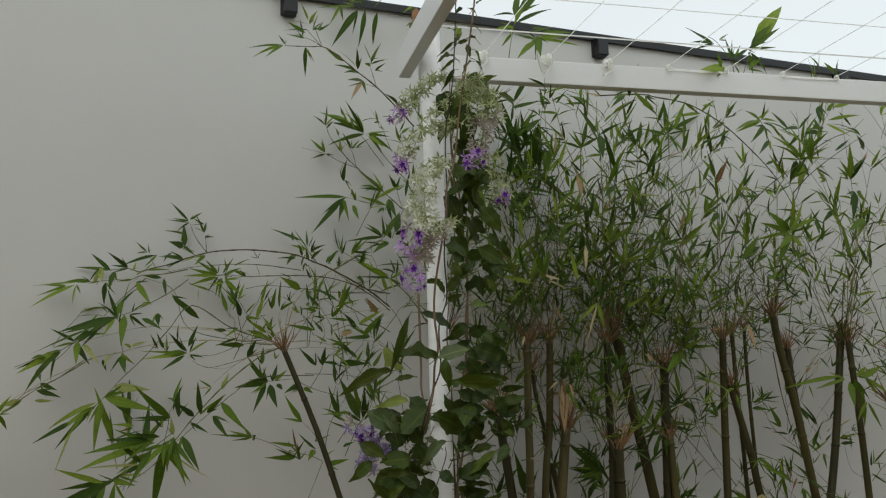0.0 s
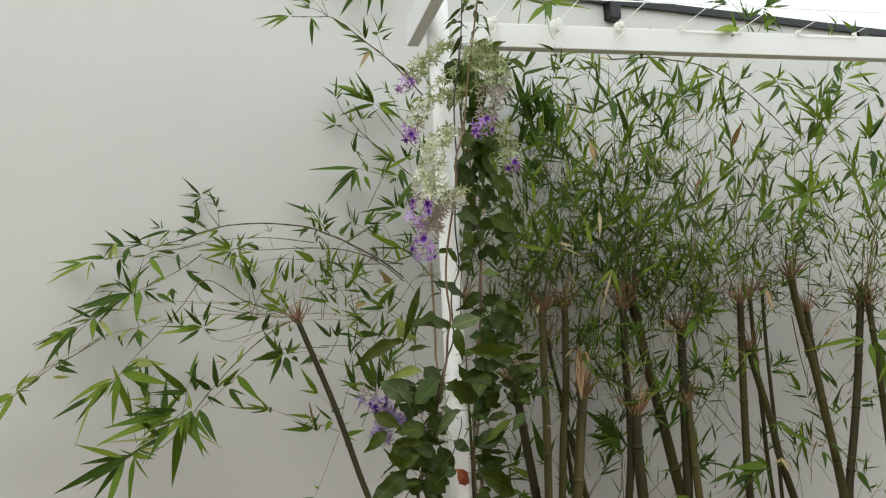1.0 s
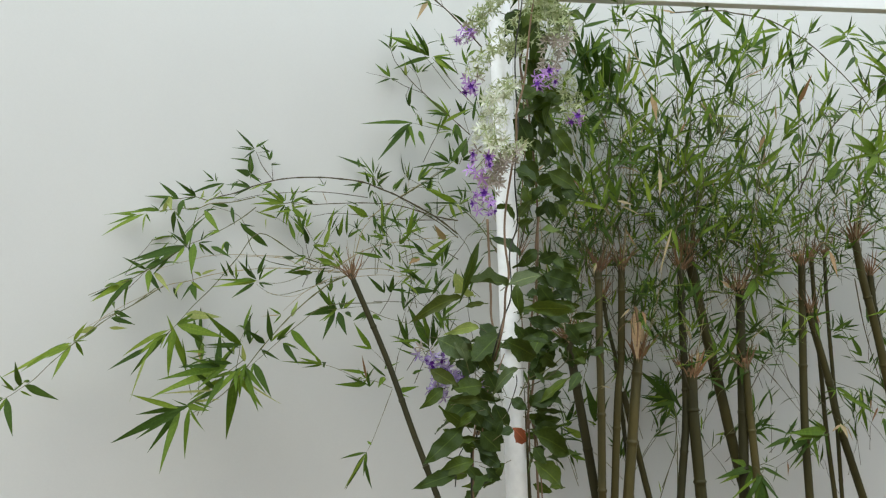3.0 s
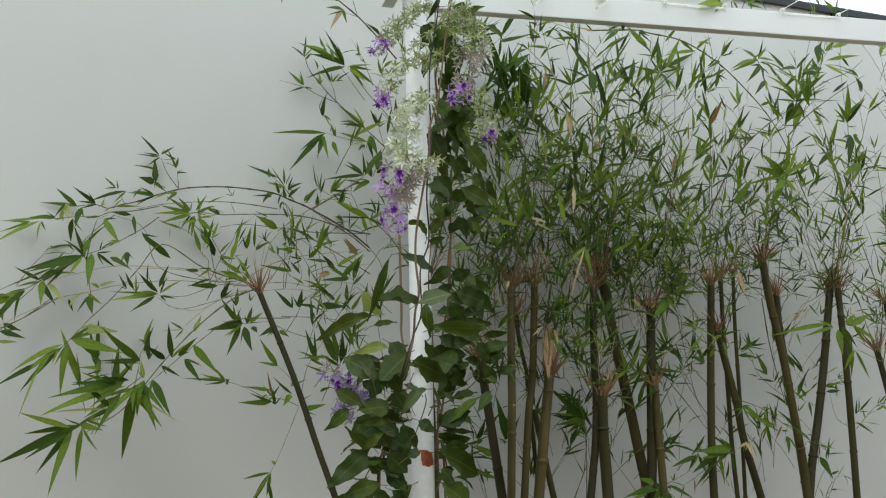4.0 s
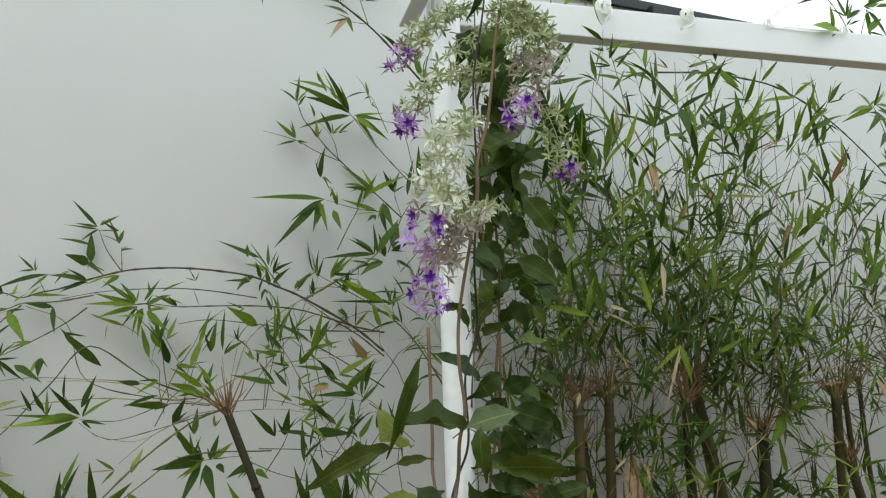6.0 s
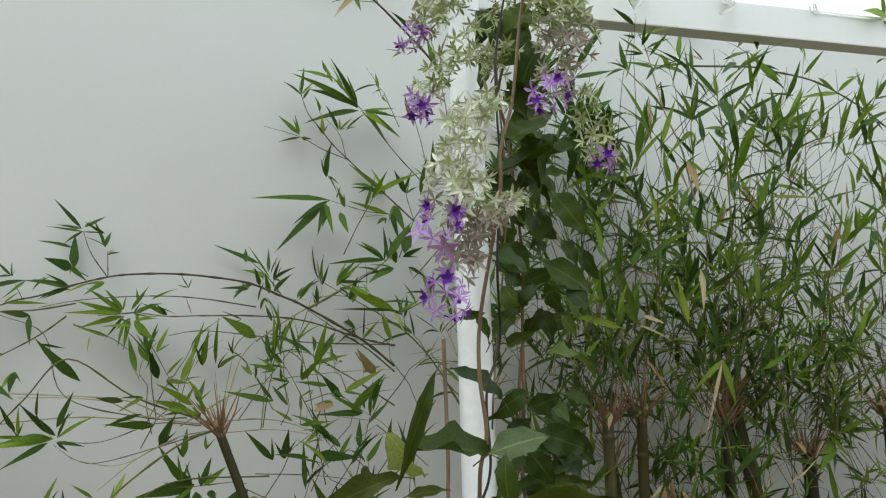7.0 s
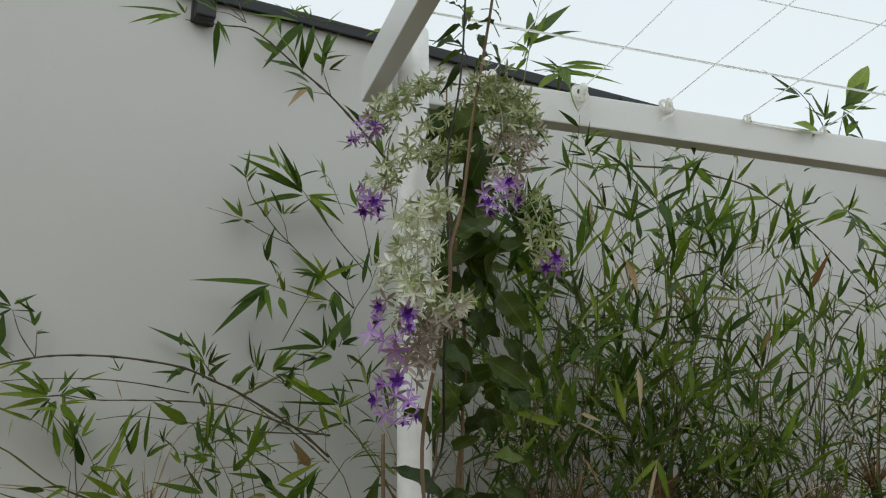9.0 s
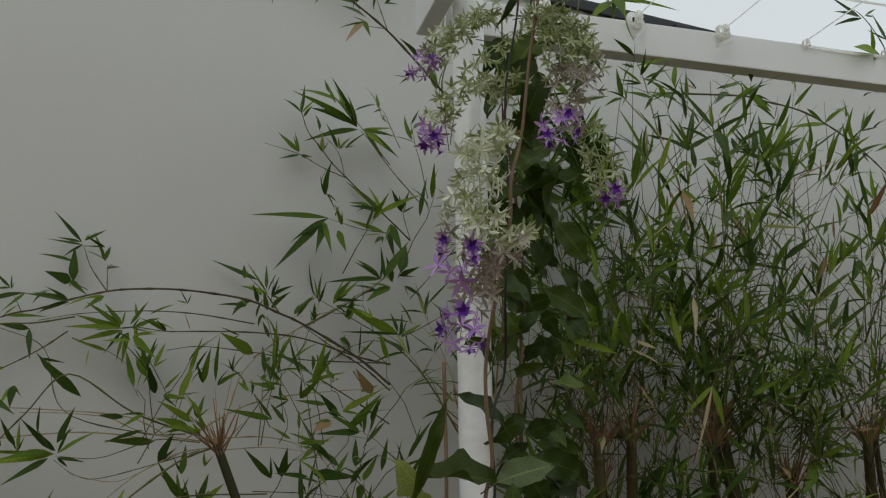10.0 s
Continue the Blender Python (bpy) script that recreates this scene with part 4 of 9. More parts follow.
blades(ob, [((-0.483, 2.635, 1.766), (-0.464, 2.580, 1.812), 0.17, "m"), ((-0.466, 2.657, 1.772), (-0.459, 2.616, 1.840), 0.12, "m"), ((-0.465, 2.668, 1.766), (-0.427, 2.626, 1.787), 0.14, "m"), ((-0.436, 2.658, 1.788), (-0.421, 2.608, 1.815), 0.12, "s"), ((-0.496, 2.667, 1.709), (-0.491, 2.682, 1.751), 0.20, "y"), ((-0.488, 2.663, 1.715), (-0.511, 2.641, 1.747), 0.16, "m"), ((-0.497, 2.635, 1.700), (-0.527, 2.553, 1.725), 0.15, "y"), ((-0.513, 2.652, 1.708), (-0.496, 2.631, 1.732), 0.20, "m"), ((-0.499, 2.615, 1.691), (-0.529, 2.536, 1.698), 0.16, "m"), ((-0.567, 2.590, 1.684), (-0.621, 2.566, 1.667), 0.14, "d"), ((-0.560, 2.636, 1.668), (-0.599, 2.557, 1.666), 0.20, "d"), ((-0.550, 2.634, 1.631), (-0.526, 2.597, 1.674), 0.30, "d")])
blades(ob, [((-0.512, 2.644, 1.614), (-0.512, 2.660, 1.662), 0.30, "m"), ((-0.477, 2.656, 1.627), (-0.482, 2.662, 1.655), 0.25, "d"), ((-0.484, 2.639, 1.680), (-0.506, 2.545, 1.698), 0.16, "y"), ((-0.479, 2.649, 1.687), (-0.488, 2.628, 1.719), 0.20, "m"), ((-0.568, 2.594, 1.711), (-0.590, 2.544, 1.687), 0.12, "m"), ((-0.600, 2.588, 1.704), (-0.611, 2.500, 1.702), 0.13, "m")])
ob = limb(thing, [([(-0.355, 2.678, 1.666), (-0.342, 2.684, 1.700), (-0.355, 2.679, 1.744)], 0.0009), ([(-0.323, 2.692, 1.666), (-0.323, 2.692, 1.721)], 0.0008), ([(-0.316, 2.695, 1.707), (-0.264, 2.717, 1.722), (-0.218, 2.736, 1.688)], 0.0010)], TWIG)
blades(ob, [((-0.363, 2.665, 1.760), (-0.398, 2.609, 1.764), 0.13, "d"), ((-0.355, 2.678, 1.744), (-0.357, 2.674, 1.767), 0.20, "d"), ((-0.341, 2.679, 1.740), (-0.384, 2.691, 1.753), 0.14, "d"), ((-0.348, 2.699, 1.702), (-0.379, 2.709, 1.745), 0.18, "d"), ((-0.324, 2.702, 1.691), (-0.324, 2.695, 1.725), 0.20, "m"), ((-0.368, 2.675, 1.707), (-0.445, 2.651, 1.723), 0.13, "m"), ((-0.276, 2.704, 1.735), (-0.326, 2.667, 1.739), 0.15, "m"), ((-0.258, 2.729, 1.716), (-0.282, 2.695, 1.751), 0.30, "d"), ((-0.269, 2.703, 1.707), (-0.288, 2.618, 1.683), 0.20, "s"), ((-0.248, 2.701, 1.723), (-0.182, 2.685, 1.757), 0.15, "y"), ((-0.217, 2.741, 1.761), (-0.186, 2.758, 1.777), 0.20, "y"), ((-0.197, 2.756, 1.759), (-0.220, 2.697, 1.787), 0.45, "s")])
blades(ob, [((-0.279, 2.734, 1.738), (-0.248, 2.693, 1.712), 0.16, "d"), ((-0.219, 2.748, 1.689), (-0.284, 2.642, 1.680), 0.12, "s"), ((-0.215, 2.751, 1.696), (-0.224, 2.740, 1.723), 0.20, "d"), ((-0.227, 2.757, 1.628), (-0.229, 2.776, 1.681), 0.30, "d"), ((-0.260, 2.729, 1.613), (-0.240, 2.750, 1.655), 0.18, "d"), ((-0.260, 2.731, 1.610), (-0.295, 2.703, 1.619), 0.20, "d"), ((-0.364, 2.659, 1.606), (-0.398, 2.620, 1.649), 0.22, "d"), ((-0.352, 2.701, 1.610), (-0.338, 2.649, 1.650), 0.32, "d"), ((-0.180, 2.778, 1.621), (-0.168, 2.761, 1.675), 0.22, "d"), ((-0.297, 2.697, 1.615), (-0.225, 2.641, 1.607), 0.25, "d"), ((-0.322, 2.687, 1.744), (-0.289, 2.635, 1.768), 0.15, "m"), ((-0.304, 2.708, 1.729), (-0.332, 2.717, 1.717), 0.13, "y")])
blades(ob, [((-0.339, 2.708, 1.675), (-0.369, 2.681, 1.694), 0.14, "y"), ((-0.323, 2.686, 1.666), (-0.270, 2.635, 1.667), 0.12, "m")])
ob = limb(thing, [([(-0.528, 2.660, 1.567), (-0.502, 2.671, 1.567), (-0.443, 2.696, 1.573), (-0.416, 2.707, 1.570)], 0.0010)], TWIG)
blades(ob, [((-0.504, 2.680, 1.567), (-0.543, 2.643, 1.612), 0.26, "d"), ((-0.501, 2.683, 1.571), (-0.571, 2.612, 1.552), 0.25, "d"), ((-0.509, 2.689, 1.561), (-0.528, 2.620, 1.500), 0.20, "d"), ((-0.494, 2.664, 1.559), (-0.472, 2.618, 1.502), 0.32, "d"), ((-0.490, 2.682, 1.567), (-0.480, 2.707, 1.617), 0.22, "d"), ((-0.480, 2.662, 1.569), (-0.445, 2.666, 1.597), 0.20, "d"), ((-0.479, 2.695, 1.560), (-0.456, 2.645, 1.544), 0.35, "d"), ((-0.511, 2.643, 1.573), (-0.543, 2.611, 1.630), 0.18, "d"), ((-0.525, 2.679, 1.568), (-0.568, 2.679, 1.562), 0.20, "d"), ((-0.495, 2.686, 1.553), (-0.485, 2.653, 1.524), 0.40, "d")])
ob = limb(thing, [([(-0.351, 2.680, 1.345), (-0.391, 2.664, 1.364), (-0.436, 2.645, 1.372), (-0.481, 2.626, 1.397), (-0.525, 2.607, 1.415), (-0.582, 2.583, 1.427)], 0.0011), ([(-0.351, 2.680, 1.342), (-0.375, 2.670, 1.281), (-0.402, 2.659, 1.215), (-0.418, 2.652, 1.182), (-0.444, 2.641, 1.137)], 0.0008), ([(-0.344, 2.683, 1.383), (-0.330, 2.689, 1.445), (-0.303, 2.701, 1.493), (-0.279, 2.711, 1.528)], 0.0009), ([(-0.409, 2.656, 1.561), (-0.363, 2.675, 1.539), (-0.302, 2.701, 1.521), (-0.248, 2.724, 1.503)], 0.0010), ([(-0.395, 2.662, 1.585), (-0.302, 2.701, 1.581), (-0.219, 2.736, 1.570)], 0.0009), ([(-0.344, 2.683, 1.376), (-0.377, 2.669, 1.425), (-0.403, 2.658, 1.453)], 0.0009)], TWIG)
blades(ob, [((-0.537, 2.598, 1.419), (-0.619, 2.540, 1.426), 0.07, "m"), ((-0.536, 2.625, 1.415), (-0.576, 2.557, 1.434), 0.12, "m"), ((-0.418, 2.640, 1.389), (-0.477, 2.601, 1.402), 0.15, "m"), ((-0.420, 2.676, 1.371), (-0.423, 2.611, 1.433), 0.08, "s"), ((-0.416, 2.627, 1.359), (-0.465, 2.534, 1.362), 0.12, "m"), ((-0.411, 2.659, 1.351), (-0.415, 2.642, 1.392), 0.40, "y"), ((-0.369, 2.656, 1.377), (-0.373, 2.590, 1.363), 0.20, "d"), ((-0.368, 2.678, 1.377), (-0.412, 2.650, 1.416), 0.15, "m"), ((-0.343, 2.694, 1.334), (-0.285, 2.718, 1.346), 0.30, "y"), ((-0.400, 2.636, 1.453), (-0.437, 2.592, 1.515), 0.22, "m"), ((-0.411, 2.673, 1.193), (-0.428, 2.693, 1.205), 0.60, "m"), ((-0.420, 2.641, 1.176), (-0.487, 2.628, 1.078), 0.07, "m")])
blades(ob, [((-0.426, 2.657, 1.172), (-0.482, 2.657, 1.079), 0.12, "d"), ((-0.423, 2.636, 1.154), (-0.416, 2.635, 1.076), 0.16, "d"), ((-0.408, 2.675, 1.558), (-0.443, 2.630, 1.540), 0.25, "d"), ((-0.396, 2.640, 1.546), (-0.368, 2.588, 1.533), 0.40, "m"), ((-0.522, 2.590, 1.412), (-0.517, 2.517, 1.417), 0.60, "d"), ((-0.368, 2.654, 1.398), (-0.327, 2.658, 1.417), 0.12, "m"), ((-0.349, 2.660, 1.356), (-0.316, 2.677, 1.375), 0.10, "m"), ((-0.432, 2.659, 1.378), (-0.453, 2.661, 1.365), 0.15, "y"), ((-0.413, 2.671, 1.378), (-0.439, 2.658, 1.351), 0.14, "y")])
ob = limb(thing, [([(-0.251, 2.749, 1.443), (-0.264, 2.744, 1.514), (-0.267, 2.743, 1.564)], 0.0010)], TWIG)
blades(ob, [((-0.253, 2.771, 1.457), (-0.310, 2.775, 1.570), 0.20, "d"), ((-0.252, 2.756, 1.464), (-0.270, 2.776, 1.566), 0.14, "d"), ((-0.249, 2.729, 1.478), (-0.255, 2.652, 1.540), 0.20, "d"), ((-0.242, 2.729, 1.457), (-0.226, 2.674, 1.526), 0.22, "d"), ((-0.236, 2.749, 1.471), (-0.223, 2.722, 1.506), 0.20, "d"), ((-0.280, 2.747, 1.429), (-0.338, 2.724, 1.452), 0.12, "d"), ((-0.273, 2.718, 1.475), (-0.336, 2.653, 1.474), 0.08, "d"), ((-0.300, 2.731, 1.381), (-0.272, 2.701, 1.395), 0.20, "d"), ((-0.249, 2.729, 1.450), (-0.288, 2.697, 1.479), 0.20, "d"), ((-0.240, 2.747, 1.453), (-0.215, 2.752, 1.485), 0.20, "d")])

# cane hidden behind the vine, whose long arching branches reach out over the wall
thing = bamboo("bamboo cane behind the flowering vine with long arching branches", [(0.031, 2.929, 0.030), (0.013, 2.921, 1.018), (-0.008, 2.911, 1.711)], r=0.008, heads=5, reach=0.3, lean=(0, 0, 1), open_angle=0.6, size=0.07, dark=0.7)
ob = limb(thing, [([(-0.167, 2.866, 1.789), (-0.231, 2.848, 1.841), (-0.335, 2.813, 1.901), (-0.380, 2.803, 1.921), (-0.438, 2.787, 1.944), (-0.512, 2.765, 1.954), (-0.579, 2.746, 1.957), (-0.646, 2.727, 1.953), (-0.689, 2.717, 1.946), (-0.745, 2.703, 1.929), (-0.797, 2.690, 1.909), (-0.836, 2.682, 1.900), (-0.869, 2.677, 1.890), (-0.902, 2.672, 1.900), (-0.948, 2.662, 1.895)], 0.0026)], DARK_TWIG)
ob = limb(thing, [([(-0.700, 2.761, 1.956), (-0.729, 2.748, 1.999), (-0.745, 2.742, 2.041)], 0.0013), ([(-0.700, 2.761, 1.956), (-0.703, 2.759, 2.008)], 0.0011), ([(-0.732, 2.747, 1.956), (-0.758, 2.736, 1.973), (-0.760, 2.735, 2.012)], 0.0010)], DARK_TWIG)
blades(ob, [((-0.750, 2.746, 2.049), (-0.798, 2.728, 2.104), 0.12, "d"), ((-0.751, 2.755, 2.046), (-0.812, 2.738, 2.054), 0.10, "d"), ((-0.748, 2.753, 2.054), (-0.719, 2.777, 2.081), 0.15, "d"), ((-0.751, 2.714, 2.003), (-0.790, 2.666, 2.011), 0.10, "d"), ((-0.764, 2.758, 1.975), (-0.765, 2.748, 2.039), 0.28, "d"), ((-0.766, 2.754, 1.974), (-0.773, 2.679, 1.973), 0.30, "d"), ((-0.760, 2.734, 1.972), (-0.727, 2.690, 1.944), 0.20, "d"), ((-0.707, 2.760, 2.015), (-0.722, 2.735, 2.066), 0.13, "d"), ((-0.701, 2.734, 2.035), (-0.719, 2.666, 2.021), 0.12, "d"), ((-0.704, 2.747, 2.012), (-0.703, 2.770, 2.058), 0.20, "d"), ((-0.708, 2.772, 2.003), (-0.672, 2.719, 1.997), 0.12, "d"), ((-0.710, 2.772, 2.018), (-0.719, 2.699, 2.024), 0.12, "d")])
blades(ob, [((-0.762, 2.741, 1.934), (-0.788, 2.659, 1.935), 0.15, "d"), ((-0.722, 2.724, 1.937), (-0.764, 2.724, 1.924), 0.15, "m"), ((-0.700, 2.745, 1.944), (-0.711, 2.680, 1.908), 0.15, "m")])
ob = limb(thing, [([(-0.388, 2.870, 1.933), (-0.416, 2.858, 1.971), (-0.453, 2.843, 2.006)], 0.0014), ([(-0.406, 2.863, 1.953), (-0.402, 2.864, 2.012)], 0.0008)], DARK_TWIG)
blades(ob, [((-0.436, 2.876, 2.004), (-0.522, 2.857, 2.040), 0.11, "d"), ((-0.455, 2.830, 1.996), (-0.462, 2.855, 2.033), 0.30, "d"), ((-0.423, 2.857, 1.967), (-0.443, 2.843, 1.987), 0.15, "d"), ((-0.410, 2.845, 1.968), (-0.455, 2.851, 2.035), 0.06, "d"), ((-0.417, 2.868, 1.984), (-0.423, 2.894, 2.038), 0.12, "d"), ((-0.415, 2.880, 1.982), (-0.398, 2.836, 2.007), 0.12, "d"), ((-0.398, 2.858, 1.967), (-0.385, 2.797, 1.977), 0.15, "d"), ((-0.403, 2.845, 1.964), (-0.359, 2.784, 1.974), 0.15, "d"), ((-0.428, 2.842, 1.950), (-0.436, 2.824, 1.983), 0.35, "d"), ((-0.446, 2.819, 1.940), (-0.493, 2.793, 1.943), 0.14, "d"), ((-0.432, 2.843, 1.921), (-0.418, 2.799, 1.946), 0.35, "d"), ((-0.425, 2.871, 1.933), (-0.428, 2.841, 1.906), 0.40, "d")])
blades(ob, [((-0.411, 2.850, 1.936), (-0.414, 2.820, 1.967), 0.20, "d"), ((-0.407, 2.873, 1.947), (-0.369, 2.809, 1.963), 0.16, "d"), ((-0.451, 2.869, 1.959), (-0.465, 2.779, 1.933), 0.15, "d")])
ob = limb(thing, [([(-0.834, 2.710, 1.906), (-0.851, 2.703, 1.941)], 0.0009), ([(-0.762, 2.740, 1.931), (-0.793, 2.727, 1.920)], 0.0008)], DARK_TWIG)
blades(ob, [((-0.860, 2.712, 1.953), (-0.891, 2.705, 1.983), 0.14, "d"), ((-0.844, 2.680, 1.943), (-0.850, 2.684, 1.972), 0.15, "d"), ((-0.829, 2.705, 1.942), (-0.912, 2.652, 1.920), 0.12, "d"), ((-0.755, 2.716, 1.926), (-0.791, 2.620, 1.929), 0.13, "d"), ((-0.757, 2.725, 1.929), (-0.815, 2.728, 1.914), 0.12, "d"), ((-0.942, 2.648, 1.891), (-0.991, 2.631, 1.939), 0.20, "d"), ((-0.954, 2.683, 1.898), (-1.036, 2.644, 1.907), 0.13, "d"), ((-0.902, 2.673, 1.904), (-0.937, 2.614, 1.936), 0.14, "d"), ((-0.902, 2.683, 1.902), (-0.946, 2.670, 1.891), 0.14, "d"), ((-0.854, 2.680, 1.895), (-0.791, 2.709, 1.902), 0.12, "y"), ((-0.894, 2.701, 1.900), (-0.889, 2.706, 1.925), 0.20, "p"), ((-0.891, 2.661, 1.890), (-0.874, 2.694, 1.914), 0.12, "m")])
blades(ob, [((-0.785, 2.708, 1.947), (-0.800, 2.656, 1.928), 0.20, "d")])
ob = limb(thing, [([(-0.745, 2.731, 1.902), (-0.808, 2.705, 1.886), (-0.863, 2.681, 1.880), (-0.893, 2.669, 1.867), (-0.935, 2.651, 1.865), (-0.983, 2.631, 1.858), (-1.024, 2.614, 1.855)], 0.0016)], TWIG)
blades(ob, [((-0.815, 2.707, 1.875), (-0.871, 2.707, 1.886), 0.25, "d"), ((-0.885, 2.664, 1.866), (-0.931, 2.668, 1.864), 0.16, "m"), ((-0.992, 2.629, 1.858), (-1.025, 2.566, 1.861), 0.30, "m"), ((-0.980, 2.622, 1.855), (-0.939, 2.574, 1.887), 0.25, "p"), ((-0.961, 2.617, 1.895), (-0.933, 2.560, 1.848), 0.25, "p"), ((-0.956, 2.652, 1.859), (-0.974, 2.670, 1.797), 0.22, "d"), ((-0.927, 2.636, 1.887), (-0.916, 2.560, 1.834), 0.22, "d"), ((-1.033, 2.636, 1.859), (-1.126, 2.574, 1.845), 0.07, "y"), ((-1.025, 2.608, 1.848), (-1.105, 2.516, 1.790), 0.12, "m"), ((-1.049, 2.608, 1.846), (-1.121, 2.590, 1.819), 0.10, "y"), ((-1.023, 2.612, 1.848), (-1.026, 2.574, 1.801), 0.12, "p"), ((-0.963, 2.615, 1.857), (-0.994, 2.625, 1.853), 0.20, "y")])
blades(ob, [((-0.871, 2.653, 1.877), (-0.842, 2.637, 1.891), 0.15, "m"), ((-0.874, 2.695, 1.874), (-0.878, 2.623, 1.853), 0.15, "d")])
ob = limb(thing, [([(-0.433, 2.840, 1.840), (-0.377, 2.864, 1.886), (-0.307, 2.893, 1.933), (-0.249, 2.918, 1.973), (-0.167, 2.952, 2.034)], 0.0016), ([(-0.321, 2.887, 1.925), (-0.313, 2.891, 1.959), (-0.323, 2.886, 2.013)], 0.0007)], PALE_TWIG)
blades(ob, [((-0.361, 2.883, 1.933), (-0.331, 2.922, 1.985), 0.16, "d"), ((-0.314, 2.897, 1.960), (-0.325, 2.900, 2.017), 0.06, "d"), ((-0.319, 2.867, 1.922), (-0.316, 2.833, 1.945), 0.22, "d"), ((-0.283, 2.884, 1.964), (-0.241, 2.916, 2.025), 0.15, "d"), ((-0.280, 2.893, 1.966), (-0.224, 2.884, 1.963), 0.12, "d"), ((-0.256, 2.942, 1.932), (-0.245, 2.961, 1.977), 0.25, "d"), ((-0.345, 2.903, 1.934), (-0.366, 2.862, 1.926), 0.13, "d"), ((-0.308, 2.892, 1.822), (-0.290, 2.900, 1.870), 0.25, "d"), ((-0.336, 2.880, 1.795), (-0.261, 2.859, 1.816), 0.14, "m"), ((-0.432, 2.836, 1.847), (-0.475, 2.749, 1.871), 0.22, "m"), ((-0.404, 2.846, 1.880), (-0.422, 2.869, 1.917), 0.16, "d"), ((-0.246, 2.944, 1.853), (-0.266, 2.924, 1.907), 0.05, "d")])
blades(ob, [((-0.233, 2.924, 1.854), (-0.225, 2.881, 1.914), 0.05, "d")])
ob = limb(thing, [([(-0.167, 2.893, 1.833), (-0.233, 2.878, 1.847), (-0.339, 2.847, 1.879), (-0.430, 2.823, 1.887), (-0.526, 2.796, 1.885), (-0.588, 2.783, 1.883), (-0.643, 2.774, 1.890)], 0.0020), ([(-0.167, 2.893, 1.835), (-0.332, 2.844, 1.836), (-0.430, 2.823, 1.848), (-0.527, 2.802, 1.857), (-0.590, 2.796, 1.849)], 0.0014), ([(-0.424, 2.785, 1.897), (-0.512, 2.764, 1.910), (-0.581, 2.751, 1.915), (-0.655, 2.736, 1.913), (-0.735, 2.719, 1.905), (-0.802, 2.707, 1.891)], 0.0013), ([(-0.168, 2.892, 1.781), (-0.220, 2.897, 1.827), (-0.279, 2.900, 1.866), (-0.345, 2.899, 1.913)], 0.0018), ([(-0.169, 2.892, 1.715), (-0.249, 2.878, 1.767), (-0.334, 2.863, 1.819), (-0.391, 2.859, 1.863), (-0.414, 2.870, 1.925)], 0.0016)], DARK_TWIG)
blades(ob, [((-0.578, 2.738, 1.876), (-0.593, 2.678, 1.884), 0.15, "m"), ((-0.459, 2.826, 1.882), (-0.495, 2.827, 1.898), 0.10, "d"), ((-0.548, 2.766, 1.933), (-0.566, 2.765, 1.962), 0.08, "d"), ((-0.546, 2.789, 1.886), (-0.558, 2.780, 1.921), 0.06, "s")])
ob = limb(thing, [([(-0.638, 2.754, 1.887), (-0.667, 2.742, 1.882), (-0.702, 2.727, 1.877)], 0.0016), ([(-0.638, 2.754, 1.887), (-0.632, 2.757, 1.855), (-0.606, 2.768, 1.813), (-0.580, 2.779, 1.764)], 0.0014), ([(-0.740, 2.711, 1.859), (-0.683, 2.735, 1.839), (-0.644, 2.752, 1.812)], 0.0010)], TWIG)
blades(ob, [((-0.666, 2.751, 1.887), (-0.724, 2.731, 1.931), 0.14, "m"), ((-0.662, 2.737, 1.881), (-0.731, 2.705, 1.899), 0.14, "m"), ((-0.661, 2.733, 1.881), (-0.736, 2.672, 1.877), 0.12, "y"), ((-0.664, 2.758, 1.881), (-0.733, 2.725, 1.860), 0.12, "m"), ((-0.668, 2.731, 1.880), (-0.718, 2.735, 1.897), 0.30, "y"), ((-0.685, 2.743, 1.840), (-0.731, 2.706, 1.854), 0.13, "m"), ((-0.639, 2.727, 1.858), (-0.678, 2.689, 1.850), 0.16, "m"), ((-0.645, 2.738, 1.888), (-0.618, 2.743, 1.931), 0.14, "y"), ((-0.644, 2.750, 1.883), (-0.601, 2.778, 1.915), 0.14, "m"), ((-0.633, 2.764, 1.856), (-0.651, 2.765, 1.893), 0.40, "y"), ((-0.623, 2.752, 1.840), (-0.634, 2.738, 1.863), 0.35, "m"), ((-0.641, 2.766, 1.907), (-0.650, 2.774, 1.937), 0.20, "m")])
blades(ob, [((-0.659, 2.737, 1.888), (-0.691, 2.738, 1.925), 0.16, "y"), ((-0.623, 2.781, 1.816), (-0.633, 2.771, 1.864), 0.30, "m"), ((-0.611, 2.791, 1.817), (-0.600, 2.823, 1.871), 0.14, "m"), ((-0.712, 2.724, 1.839), (-0.709, 2.702, 1.808), 0.10, "p"), ((-0.621, 2.743, 1.895), (-0.565, 2.780, 1.896), 0.12, "m"), ((-0.623, 2.784, 1.916), (-0.578, 2.773, 1.938), 0.12, "m"), ((-0.608, 2.777, 1.793), (-0.637, 2.764, 1.828), 0.25, "m"), ((-0.602, 2.782, 1.765), (-0.601, 2.716, 1.807), 0.20, "d"), ((-0.589, 2.790, 1.773), (-0.560, 2.785, 1.807), 0.18, "y"), ((-0.588, 2.784, 1.762), (-0.542, 2.767, 1.755), 0.20, "m"), ((-0.607, 2.774, 1.807), (-0.628, 2.771, 1.786), 0.30, "m"), ((-0.652, 2.756, 1.877), (-0.662, 2.751, 1.820), 0.20, "m")])
